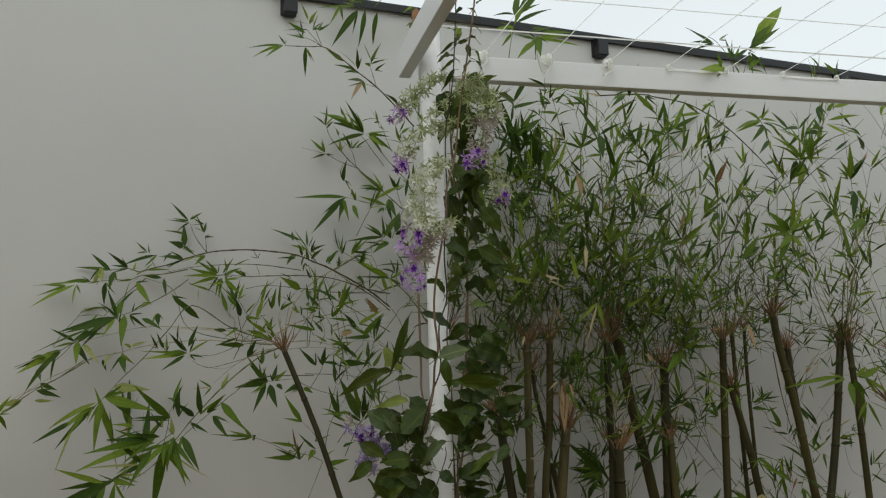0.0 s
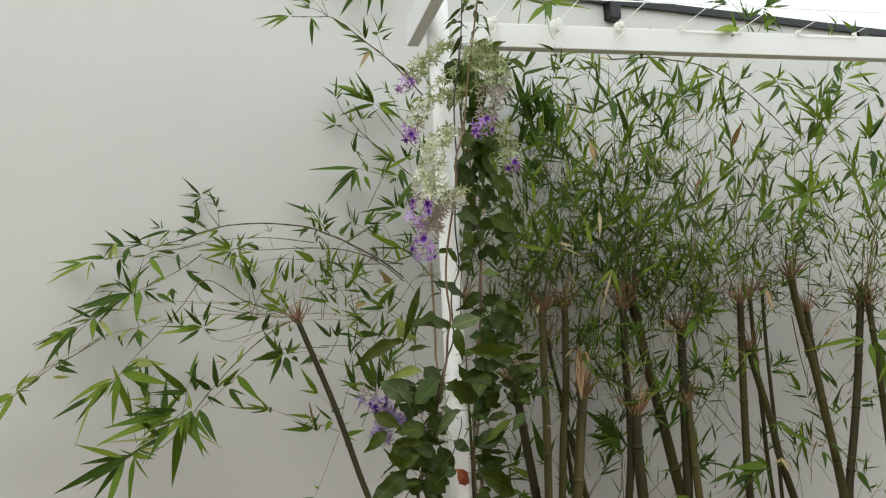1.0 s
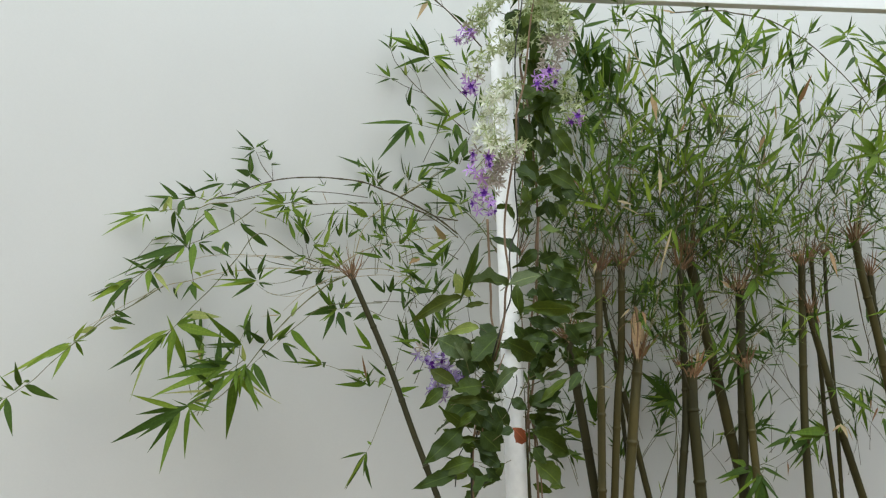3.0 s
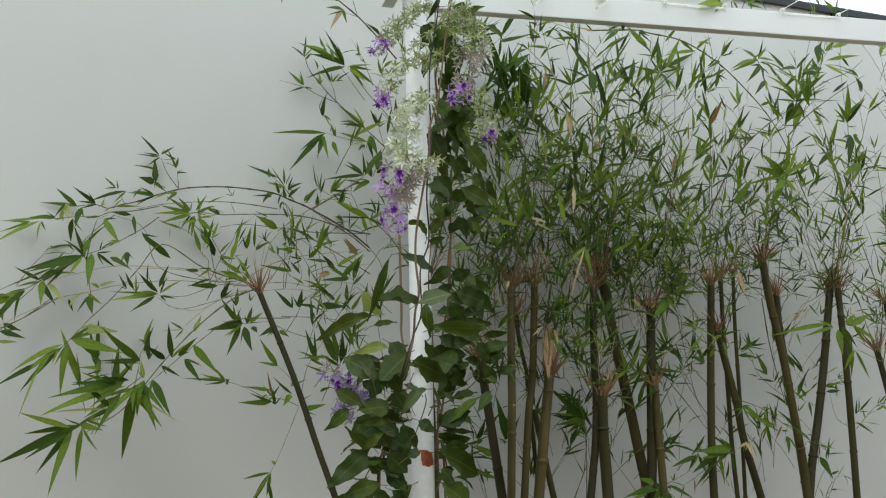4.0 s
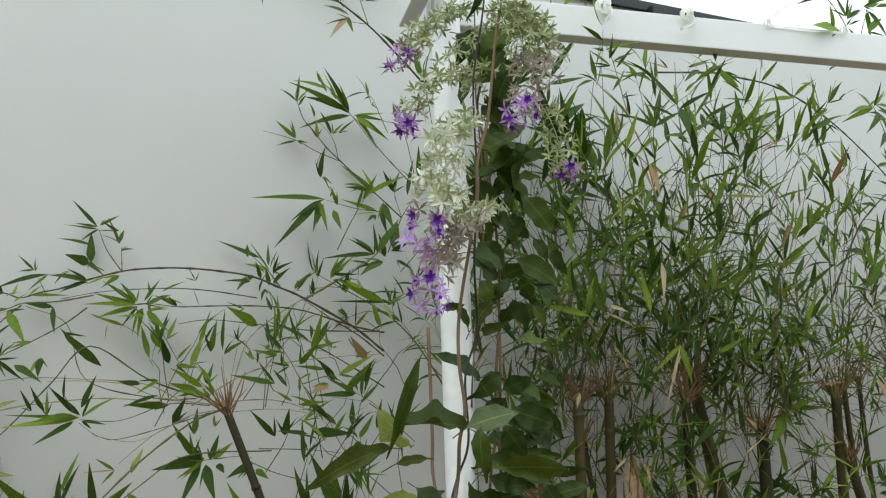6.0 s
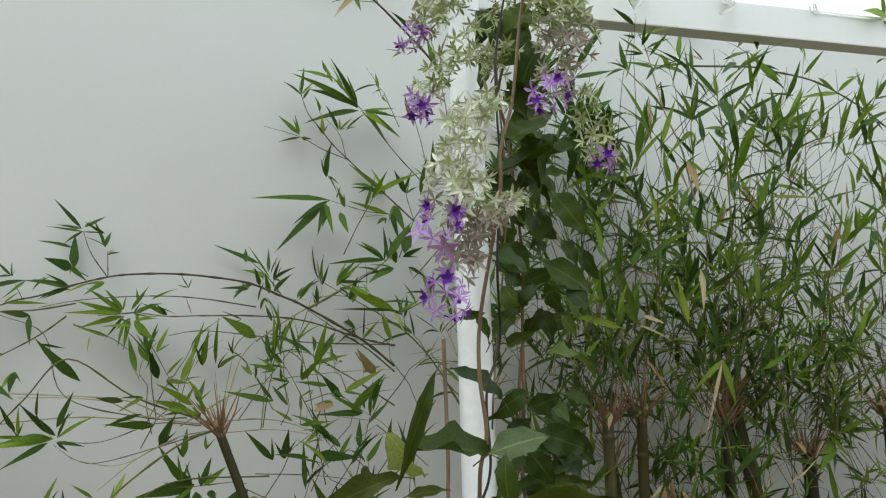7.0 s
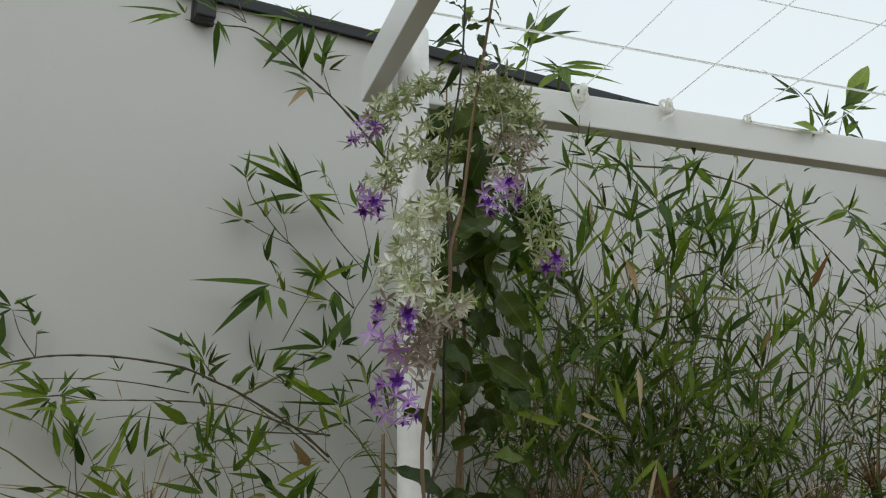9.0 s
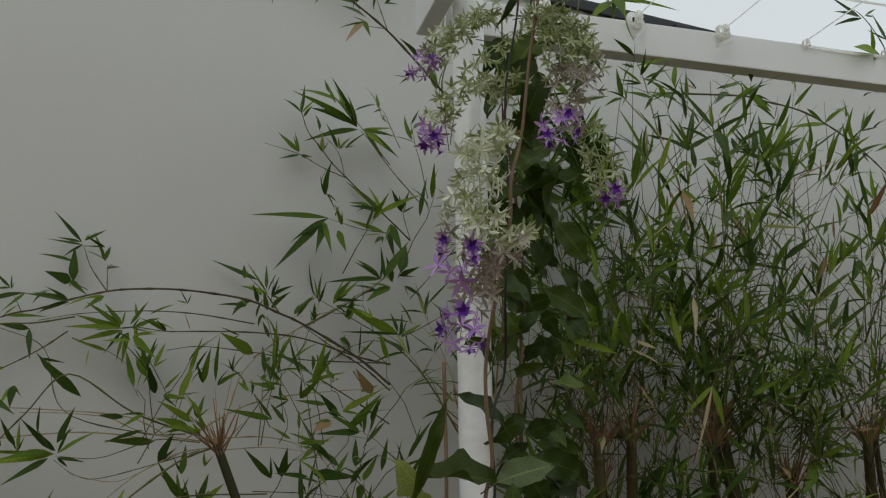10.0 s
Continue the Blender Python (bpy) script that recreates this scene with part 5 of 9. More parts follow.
blades(ob, [((-0.636, 2.730, 1.865), (-0.587, 2.683, 1.823), 0.20, "y"), ((-0.657, 2.743, 1.868), (-0.667, 2.730, 1.824), 0.16, "m")])
ob = limb(thing, [([(-0.127, 3.007, 2.123), (-0.173, 2.987, 2.165), (-0.210, 2.972, 2.198), (-0.259, 2.951, 2.243), (-0.296, 2.936, 2.278), (-0.323, 2.924, 2.313), (-0.347, 2.914, 2.342), (-0.361, 2.908, 2.382), (-0.364, 2.907, 2.399)], 0.0018), ([(-0.269, 2.947, 2.249), (-0.321, 2.925, 2.267), (-0.364, 2.907, 2.288), (-0.434, 2.878, 2.302)], 0.0011), ([(-0.103, 3.016, 2.210), (-0.169, 2.989, 2.281), (-0.217, 2.969, 2.343), (-0.239, 2.960, 2.366)], 0.0013), ([(-0.269, 2.947, 2.249), (-0.284, 2.941, 2.305), (-0.325, 2.924, 2.350)], 0.0009)], DARK_TWIG)
blades(ob, [((-0.360, 2.893, 2.377), (-0.353, 2.892, 2.453), 0.11, "d"), ((-0.363, 2.914, 2.384), (-0.366, 2.832, 2.391), 0.06, "d"), ((-0.358, 2.908, 2.375), (-0.335, 2.858, 2.378), 0.15, "d"), ((-0.243, 2.934, 2.361), (-0.342, 2.822, 2.404), 0.12, "m"), ((-0.250, 2.945, 2.375), (-0.318, 2.852, 2.379), 0.14, "d"), ((-0.244, 2.941, 2.364), (-0.283, 2.842, 2.402), 0.13, "m"), ((-0.242, 2.956, 2.365), (-0.339, 2.875, 2.325), 0.10, "m"), ((-0.236, 2.967, 2.369), (-0.167, 2.980, 2.379), 0.10, "m"), ((-0.228, 2.950, 2.362), (-0.151, 3.003, 2.321), 0.15, "m"), ((-0.227, 2.938, 2.355), (-0.181, 2.918, 2.312), 0.30, "m"), ((-0.284, 2.929, 2.309), (-0.300, 2.884, 2.347), 0.22, "d"), ((-0.280, 2.922, 2.306), (-0.258, 2.943, 2.345), 0.16, "d")])
blades(ob, [((-0.269, 2.940, 2.314), (-0.229, 2.875, 2.325), 0.10, "d"), ((-0.325, 2.929, 2.352), (-0.319, 2.857, 2.370), 0.12, "d"), ((-0.317, 2.929, 2.301), (-0.314, 2.884, 2.325), 0.45, "p"), ((-0.365, 2.911, 2.294), (-0.410, 2.907, 2.338), 0.17, "d"), ((-0.366, 2.923, 2.293), (-0.402, 2.872, 2.265), 0.13, "d"), ((-0.363, 2.924, 2.293), (-0.340, 2.924, 2.288), 0.20, "d")])
ob = limb(thing, [([(-0.162, 2.987, 2.131), (-0.187, 2.976, 2.133), (-0.232, 2.957, 2.135), (-0.300, 2.929, 2.150)], 0.0012), ([(-0.309, 2.925, 2.259), (-0.316, 2.922, 2.225), (-0.288, 2.934, 2.177)], 0.0008), ([(-0.127, 3.001, 2.122), (-0.143, 2.994, 2.185), (-0.132, 2.999, 2.227)], 0.0009)], TWIG)
blades(ob, [((-0.308, 2.918, 2.199), (-0.302, 2.851, 2.240), 0.30, "d"), ((-0.305, 2.932, 2.207), (-0.286, 2.920, 2.173), 0.12, "d"), ((-0.188, 3.000, 2.183), (-0.261, 2.969, 2.249), 0.15, "m"), ((-0.214, 2.971, 2.191), (-0.245, 2.913, 2.187), 0.12, "m"), ((-0.193, 2.995, 2.182), (-0.227, 2.894, 2.180), 0.13, "d"), ((-0.298, 2.908, 2.145), (-0.438, 2.830, 2.139), 0.10, "m"), ((-0.313, 2.929, 2.147), (-0.387, 2.828, 2.029), 0.11, "m"), ((-0.304, 2.934, 2.141), (-0.320, 2.944, 2.098), 0.25, "m"), ((-0.281, 2.930, 2.125), (-0.264, 2.902, 2.079), 0.22, "m"), ((-0.286, 2.920, 2.153), (-0.274, 2.873, 2.164), 0.16, "m"), ((-0.275, 2.965, 2.146), (-0.282, 2.920, 2.173), 0.15, "m"), ((-0.182, 3.003, 2.139), (-0.261, 2.969, 2.162), 0.13, "m")])
blades(ob, [((-0.188, 2.981, 2.131), (-0.241, 2.903, 2.105), 0.10, "m"), ((-0.176, 3.007, 2.150), (-0.167, 2.983, 2.087), 0.25, "d"), ((-0.170, 2.979, 2.153), (-0.147, 2.940, 2.086), 0.35, "d"), ((-0.145, 3.020, 2.192), (-0.167, 2.983, 2.231), 0.20, "d"), ((-0.146, 2.982, 2.186), (-0.130, 2.959, 2.220), 0.16, "d"), ((-0.142, 2.974, 2.177), (-0.118, 2.972, 2.195), 0.20, "d"), ((-0.187, 2.973, 2.123), (-0.200, 2.916, 2.098), 0.20, "d")])
ob = limb(thing, [([(-0.335, 2.876, 1.910), (-0.285, 2.897, 1.943), (-0.241, 2.916, 1.973), (-0.189, 2.937, 2.016), (-0.135, 2.960, 2.090)], 0.0018)], TWIG)
blades(ob, [((-0.190, 2.952, 2.022), (-0.233, 2.946, 2.073), 0.28, "d"), ((-0.181, 2.914, 2.018), (-0.135, 2.910, 2.093), 0.32, "d"), ((-0.147, 2.943, 2.034), (-0.135, 2.972, 2.113), 0.30, "d"), ((-0.165, 2.963, 2.019), (-0.172, 2.903, 2.054), 0.25, "d"), ((-0.188, 2.925, 2.017), (-0.274, 2.821, 1.996), 0.07, "d"), ((-0.198, 2.960, 2.001), (-0.237, 2.892, 2.001), 0.13, "d"), ((-0.356, 2.873, 1.927), (-0.324, 2.856, 1.964), 0.16, "d"), ((-0.323, 2.889, 1.915), (-0.318, 2.876, 1.945), 0.25, "d"), ((-0.313, 2.898, 1.971), (-0.311, 2.827, 1.996), 0.08, "d"), ((-0.286, 2.911, 1.961), (-0.236, 2.881, 2.002), 0.15, "d"), ((-0.279, 2.902, 1.956), (-0.225, 2.877, 1.946), 0.13, "d"), ((-0.257, 2.898, 1.929), (-0.241, 2.881, 1.970), 0.26, "d")])
blades(ob, [((-0.151, 2.952, 2.030), (-0.110, 2.925, 2.042), 0.25, "d"), ((-0.140, 2.971, 2.013), (-0.101, 2.971, 1.991), 0.25, "d"), ((-0.169, 2.921, 1.999), (-0.209, 2.847, 1.969), 0.20, "d"), ((-0.134, 2.958, 2.050), (-0.149, 2.974, 2.094), 0.30, "d")])
ob = limb(thing, [([(-0.139, 2.472, 1.819), (-0.118, 2.481, 1.828), (-0.074, 2.500, 1.856)], 0.0012)], TWIG)
blades(ob, [((-0.146, 2.490, 1.825), (-0.219, 2.438, 1.853), 0.14, "y"), ((-0.138, 2.447, 1.816), (-0.226, 2.416, 1.819), 0.06, "p"), ((-0.147, 2.465, 1.819), (-0.126, 2.456, 1.786), 0.25, "p"), ((-0.140, 2.483, 1.818), (-0.109, 2.485, 1.841), 0.20, "y"), ((-0.185, 2.452, 1.843), (-0.213, 2.462, 1.863), 0.20, "y")])
ob = limb(thing, [([(-0.068, 2.464, 2.229), (-0.110, 2.456, 2.278), (-0.163, 2.443, 2.334), (-0.220, 2.428, 2.380), (-0.267, 2.418, 2.420), (-0.302, 2.412, 2.442), (-0.341, 2.405, 2.442), (-0.403, 2.388, 2.440)], 0.0021), ([(-0.301, 2.366, 2.424), (-0.333, 2.385, 2.452), (-0.358, 2.407, 2.470)], 0.0009), ([(-0.302, 2.366, 2.425), (-0.323, 2.390, 2.487), (-0.334, 2.417, 2.529)], 0.0009), ([(-0.306, 2.364, 2.428), (-0.347, 2.412, 2.492)], 0.0009), ([(-0.164, 2.424, 2.328), (-0.179, 2.450, 2.387), (-0.186, 2.480, 2.422)], 0.0009), ([(-0.164, 2.424, 2.328), (-0.203, 2.472, 2.359)], 0.0008)], DARK_TWIG)
blades(ob, [((-0.402, 2.350, 2.426), (-0.474, 2.280, 2.401), 0.09, "m"), ((-0.411, 2.372, 2.433), (-0.453, 2.291, 2.395), 0.10, "m"), ((-0.396, 2.348, 2.426), (-0.414, 2.353, 2.457), 0.16, "d"), ((-0.345, 2.357, 2.421), (-0.348, 2.369, 2.349), 0.16, "d"), ((-0.352, 2.388, 2.459), (-0.390, 2.337, 2.451), 0.16, "m"), ((-0.346, 2.368, 2.465), (-0.392, 2.355, 2.495), 0.28, "y"), ((-0.343, 2.403, 2.505), (-0.386, 2.316, 2.483), 0.12, "y"), ((-0.353, 2.376, 2.457), (-0.357, 2.353, 2.498), 0.13, "d"), ((-0.340, 2.382, 2.508), (-0.351, 2.331, 2.533), 0.13, "m"), ((-0.335, 2.366, 2.472), (-0.392, 2.325, 2.462), 0.10, "d"), ((-0.340, 2.399, 2.504), (-0.312, 2.333, 2.510), 0.15, "m"), ((-0.328, 2.373, 2.475), (-0.314, 2.390, 2.533), 0.06, "m")])
blades(ob, [((-0.317, 2.408, 2.486), (-0.285, 2.414, 2.511), 0.16, "m"), ((-0.314, 2.368, 2.472), (-0.299, 2.374, 2.500), 0.18, "m"), ((-0.254, 2.444, 2.413), (-0.302, 2.457, 2.457), 0.20, "d"), ((-0.222, 2.443, 2.397), (-0.249, 2.351, 2.412), 0.15, "m"), ((-0.217, 2.453, 2.392), (-0.209, 2.396, 2.419), 0.20, "d"), ((-0.219, 2.441, 2.385), (-0.279, 2.443, 2.412), 0.12, "d"), ((-0.211, 2.448, 2.376), (-0.231, 2.369, 2.372), 0.25, "d"), ((-0.177, 2.440, 2.406), (-0.199, 2.453, 2.470), 0.05, "m"), ((-0.180, 2.431, 2.397), (-0.156, 2.427, 2.460), 0.12, "m"), ((-0.183, 2.444, 2.396), (-0.194, 2.372, 2.391), 0.14, "m"), ((-0.179, 2.457, 2.418), (-0.161, 2.383, 2.403), 0.20, "m"), ((-0.169, 2.433, 2.380), (-0.140, 2.404, 2.388), 0.15, "m")])
blades(ob, [((-0.198, 2.419, 2.345), (-0.225, 2.328, 2.323), 0.14, "d"), ((-0.201, 2.445, 2.351), (-0.240, 2.430, 2.341), 0.10, "d"), ((-0.205, 2.460, 2.363), (-0.228, 2.380, 2.285), 0.12, "s"), ((-0.111, 2.475, 2.299), (-0.127, 2.419, 2.306), 0.20, "d"), ((-0.128, 2.477, 2.263), (-0.150, 2.439, 2.254), 0.08, "d")])
ob = limb(thing, [([(0.109, 2.846, 2.683), (0.052, 2.866, 2.707), (-0.076, 2.855, 2.717), (-0.166, 2.860, 2.739), (-0.238, 2.873, 2.761), (-0.273, 2.902, 2.789), (-0.321, 2.925, 2.830)], 0.0016)], DARK_TWIG)
blades(ob, [((-0.265, 2.956, 2.803), (-0.371, 2.870, 2.778), 0.13, "y"), ((-0.255, 2.913, 2.773), (-0.331, 2.877, 2.653), 0.13, "d"), ((-0.231, 2.928, 2.780), (-0.246, 2.910, 2.660), 0.17, "d"), ((-0.194, 2.963, 2.786), (-0.219, 2.974, 2.682), 0.14, "d"), ((-0.311, 2.916, 2.790), (-0.341, 2.891, 2.724), 0.13, "m"), ((-0.268, 2.918, 2.790), (-0.298, 2.885, 2.791), 0.16, "y"), ((-0.076, 2.999, 2.820), (-0.110, 2.987, 2.794), 0.30, "y"), ((-0.063, 3.018, 2.821), (-0.076, 2.942, 2.734), 0.20, "s"), ((-0.081, 2.996, 2.761), (-0.087, 2.951, 2.721), 0.20, "d"), ((-0.206, 2.970, 2.804), (-0.169, 2.921, 2.822), 0.12, "m"), ((-0.238, 2.955, 2.805), (-0.263, 2.936, 2.840), 0.14, "m"), ((-0.273, 2.906, 2.798), (-0.234, 2.916, 2.837), 0.15, "y")])

# ---- bamboo: the row of canes ----
def cane(points, r, mat=None, heads=9, reach=0.5, label=None, **more):
    return bamboo(label or (OLIVE_CANE if mat is CULM_OLIVE else GREEN_CANE), points, r=r, mat=mat, heads=heads, reach=reach, **more)


cane([(0.186, 2.820, 0.030), (0.227, 2.869, 1.037), (0.238, 2.883, 1.318), (0.241, 2.893, 1.474), (0.248, 2.905, 1.681)], 0.0086, CULM_OLIVE, 5, 0.34, lean=(0.0, 0, 1), open_angle=0.5, dark=0.45, core=2, low=1)
cane([(0.177, 2.813, 0.030), (0.265, 2.885, 1.034), (0.288, 2.904, 1.294), (0.305, 2.920, 1.412), (0.321, 2.936, 1.686)], 0.0080, None, 5, 0.36, dark=0.5, core=2, low=1)
cane([(0.173, 2.788, 0.030), (0.307, 2.903, 1.031), (0.338, 2.929, 1.262), (0.360, 2.952, 1.419)], 0.0115, CULM_OLIVE, 2, 0.3, dark=0.6, core=1, low=1)
cane([(0.567, 2.981, 0.030), (0.369, 2.983, 1.019), (0.338, 2.983, 1.176), (0.313, 2.986, 1.305)], 0.0070, None, 0, 0.3, tuft=False)
cane([(0.344, 2.931, 0.030), (0.209, 2.915, 1.031), (0.179, 2.912, 1.252), (0.158, 2.912, 1.408), (0.152, 2.918, 1.476)], 0.0099, None, 3, 0.3, dark=0.75, core=2, low=1)
cane([(0.388, 2.897, 0.030), (0.299, 2.953, 1.292), (0.291, 2.959, 1.412), (0.272, 2.960, 1.512), (0.264, 2.966, 1.605)], 0.0045, None, 2, 0.3, dark=0.75, core=1)
cane([(0.326, 2.874, 0.030), (0.469, 2.971, 1.019), (0.495, 2.988, 1.203), (0.504, 2.999, 1.346), (0.503, 3.005, 1.469), (0.510, 3.015, 1.688)], 0.0083, None, 6, 0.36, lean=(-0.05, 0, 1), dark=0.5, gap=0.045, core=4)
cane([(0.556, 2.938, 0.030), (0.525, 2.973, 1.018), (0.518, 2.981, 1.241), (0.522, 2.993, 1.358)], 0.0122, None, 3, 0.28, dark=0.55, core=4)
cane([(0.888, 3.152, 0.030), (0.685, 3.115, 0.995), (0.657, 3.110, 1.128), (0.627, 3.104, 1.293), (0.587, 3.095, 1.500), (0.545, 3.083, 1.742)], 0.0115, None, 6, 0.36, lean=(0.08, 0, 1), dark=0.5, gap=0.045, core=4)
cane([(0.599, 2.967, 0.030), (0.670, 3.055, 0.997), (0.681, 3.069, 1.146), (0.693, 3.083, 1.382), (0.704, 3.096, 1.611)], 0.0107, None, 6, 0.36, lean=(0.05, 0, 1), dark=0.45, core=5)
cane([(0.753, 3.022, 0.030), (0.712, 3.051, 0.997), (0.703, 3.058, 1.225), (0.700, 3.068, 1.382)], 0.0088, CULM_OLIVE, 1, 0.25, dark=0.4, core=2)
cane([(0.881, 3.088, 0.030), (0.891, 3.148, 0.980), (0.893, 3.158, 1.134), (0.906, 3.172, 1.376), (0.929, 3.191, 1.700)], 0.0088, None, 4, 0.36, size=0.068, gap=0.075, leaves=(1, 3), dark=0.35, core=4)
cane([(1.053, 3.238, 0.030), (0.998, 3.247, 0.964), (0.987, 3.249, 1.165), (0.986, 3.255, 1.331), (0.982, 3.260, 1.585), (0.985, 3.268, 1.723)], 0.0052, None, 2, 0.34, size=0.066, gap=0.08, leaves=(1, 3), dark=0.4, core=2)
cane([(1.014, 3.227, 0.030), (1.025, 3.258, 0.962), (1.028, 3.266, 1.204), (1.029, 3.273, 1.321), (1.028, 3.280, 1.542), (1.034, 3.289, 1.732)], 0.0045, None, 2, 0.34, size=0.066, gap=0.08, leaves=(1, 3), dark=0.4, core=2)
cane([(1.338, 3.329, 0.030), (1.077, 3.237, 0.964), (1.018, 3.216, 1.175), (0.999, 3.212, 1.291), (0.964, 3.201, 1.440), (0.939, 3.195, 1.549)], 0.0088, None, 1, 0.25, size=0.066, gap=0.08, leaves=(1, 3), dark=0.4, core=3, label="bamboo cane with a pale dry sheath at a joint")
cane([(1.303, 3.279, 0.030), (1.247, 3.297, 0.953), (1.240, 3.300, 1.073), (1.210, 3.292, 1.283), (1.186, 3.288, 1.453), (1.148, 3.277, 1.642), (1.131, 3.276, 1.780)], 0.0097, None, 4, 0.4, lean=(0.1, 0, 1), size=0.068, gap=0.075, leaves=(1, 3), dark=0.35, core=4)
cane([(1.348, 3.327, 0.030), (1.212, 3.337, 1.427), (1.201, 3.338, 1.540), (1.196, 3.341, 1.671)], 0.0078, None, 2, 0.3, size=0.066, gap=0.08, leaves=(1, 3), dark=0.4, core=2)
cane([(1.054, 3.143, 0.030), (1.252, 3.310, 0.951), (1.277, 3.332, 1.069), (1.322, 3.361, 1.235), (1.364, 3.390, 1.406), (1.420, 3.424, 1.690)], 0.0097, None, 4, 0.4, size=0.068, gap=0.075, leaves=(1, 3), dark=0.35, core=4)
cane([(1.453, 3.370, 0.030), (1.448, 3.382, 0.840), (1.446, 3.388, 1.235), (1.442, 3.393, 1.474), (1.436, 3.397, 1.639), (1.436, 3.404, 1.692)], 0.0083, None, 5, 0.4, size=0.068, gap=0.07, leaves=(1, 3), dark=0.35, core=4)
cane([(1.958, 3.650, 0.030), (1.686, 3.536, 1.139), (1.635, 3.514, 1.346), (1.603, 3.501, 1.472)], 0.0080, None, 3, 0.35, size=0.066, gap=0.07, leaves=(1, 3), dark=0.4, core=3)
cane([(1.824, 3.483, 0.030), (1.674, 3.477, 1.328), (1.660, 3.476, 1.452), (1.639, 3.473, 1.639)], 0.0096, None, 4, 0.4, size=0.068, gap=0.07, leaves=(1, 3), dark=0.35, core=4)
cane([(1.949, 3.676, 0.030), (1.962, 3.683, 0.763), (1.989, 3.697, 1.624)], 0.010, None, 6, 0.5, size=0.066, gap=0.062, leaves=(1, 3), dark=0.35, core=5, low=2)
cane([(2.180, 3.780, 0.030), (2.198, 3.789, 0.736), (2.239, 3.809, 1.692)], 0.010, None, 6, 0.5, size=0.066, gap=0.062, leaves=(1, 3), dark=0.35, core=5, low=2)

# whips and sprays that stand out against the wall, some past the pergola and the wall's top
ob = limb(nearest_cane((0.466, 2.710, 1.959)), [([(0.466, 2.710, 1.959), (0.474, 2.713, 2.151), (0.469, 2.711, 2.270), (0.472, 2.712, 2.369)], 0.0016)], TWIG)
blades(ob, [((0.469, 2.711, 2.270), (0.412, 2.715, 2.356), 0.10, "d"), ((0.478, 2.739, 2.271), (0.530, 2.683, 2.296), 0.12, "d"), ((0.467, 2.725, 2.248), (0.406, 2.698, 2.279), 0.11, "d"), ((0.474, 2.703, 2.260), (0.469, 2.628, 2.189), 0.20, "d"), ((0.476, 2.713, 2.203), (0.423, 2.646, 2.184), 0.12, "m"), ((0.475, 2.727, 2.140), (0.449, 2.738, 2.117), 0.15, "d"), ((0.471, 2.706, 2.090), (0.485, 2.660, 2.107), 0.14, "m")])
ob = limb(nearest_cane((0.416, 2.732, 2.136)), [([(0.416, 2.732, 2.136), (0.420, 2.734, 2.226), (0.444, 2.744, 2.320)], 0.0014)], TWIG)
blades(ob, [((0.424, 2.736, 2.230), (0.383, 2.715, 2.278), 0.12, "d"), ((0.427, 2.753, 2.239), (0.451, 2.744, 2.339), 0.16, "d"), ((0.418, 2.722, 2.226), (0.362, 2.652, 2.237), 0.12, "d"), ((0.425, 2.755, 2.217), (0.390, 2.716, 2.184), 0.14, "m"), ((0.413, 2.707, 2.166), (0.435, 2.680, 2.187), 0.14, "m"), ((0.414, 2.718, 2.154), (0.380, 2.696, 2.186), 0.15, "d")])
ob = limb(nearest_cane((0.422, 2.767, 2.077)), [([(0.422, 2.767, 2.077), (0.404, 2.760, 2.181), (0.375, 2.748, 2.254), (0.359, 2.741, 2.321), (0.346, 2.735, 2.381), (0.332, 2.729, 2.418)], 0.0019), ([(0.380, 2.749, 2.259), (0.301, 2.717, 2.331), (0.279, 2.707, 2.351)], 0.0014), ([(0.400, 2.758, 2.105), (0.304, 2.718, 2.024)], 0.0012)], PALE_TWIG)
blades(ob, [((0.352, 2.715, 2.328), (0.397, 2.679, 2.345), 0.13, "m"), ((0.353, 2.716, 2.336), (0.295, 2.663, 2.327), 0.12, "m"), ((0.366, 2.770, 2.315), (0.399, 2.762, 2.323), 0.12, "d"), ((0.337, 2.725, 2.370), (0.295, 2.732, 2.416), 0.12, "d"), ((0.339, 2.710, 2.373), (0.380, 2.683, 2.388), 0.12, "m"), ((0.356, 2.756, 2.380), (0.375, 2.679, 2.390), 0.12, "d"), ((0.378, 2.763, 2.267), (0.320, 2.695, 2.300), 0.07, "m"), ((0.406, 2.734, 2.151), (0.409, 2.679, 2.074), 0.20, "s"), ((0.386, 2.750, 2.149), (0.344, 2.691, 2.186), 0.16, "d"), ((0.410, 2.763, 2.151), (0.357, 2.661, 2.163), 0.14, "d"), ((0.299, 2.701, 2.325), (0.266, 2.716, 2.362), 0.12, "d"), ((0.293, 2.710, 2.332), (0.252, 2.662, 2.307), 0.12, "m")])
blades(ob, [((0.331, 2.707, 2.379), (0.333, 2.654, 2.405), 0.12, "d"), ((0.331, 2.754, 2.419), (0.307, 2.739, 2.422), 0.20, "d")])
ob = limb(nearest_cane((0.525, 2.821, 2.025)), [([(0.525, 2.821, 2.025), (0.531, 2.824, 2.179), (0.528, 2.822, 2.233)], 0.0014)], TWIG)
blades(ob, [((0.534, 2.825, 2.187), (0.494, 2.729, 2.279), 0.13, "d"), ((0.534, 2.819, 2.224), (0.539, 2.828, 2.297), 0.10, "m"), ((0.490, 2.803, 2.229), (0.517, 2.799, 2.257), 0.14, "d"), ((0.537, 2.848, 2.170), (0.570, 2.852, 2.201), 0.13, "m"), ((0.531, 2.831, 2.135), (0.482, 2.728, 2.080), 0.14, "d"), ((0.524, 2.795, 2.110), (0.560, 2.815, 2.145), 0.12, "m")])
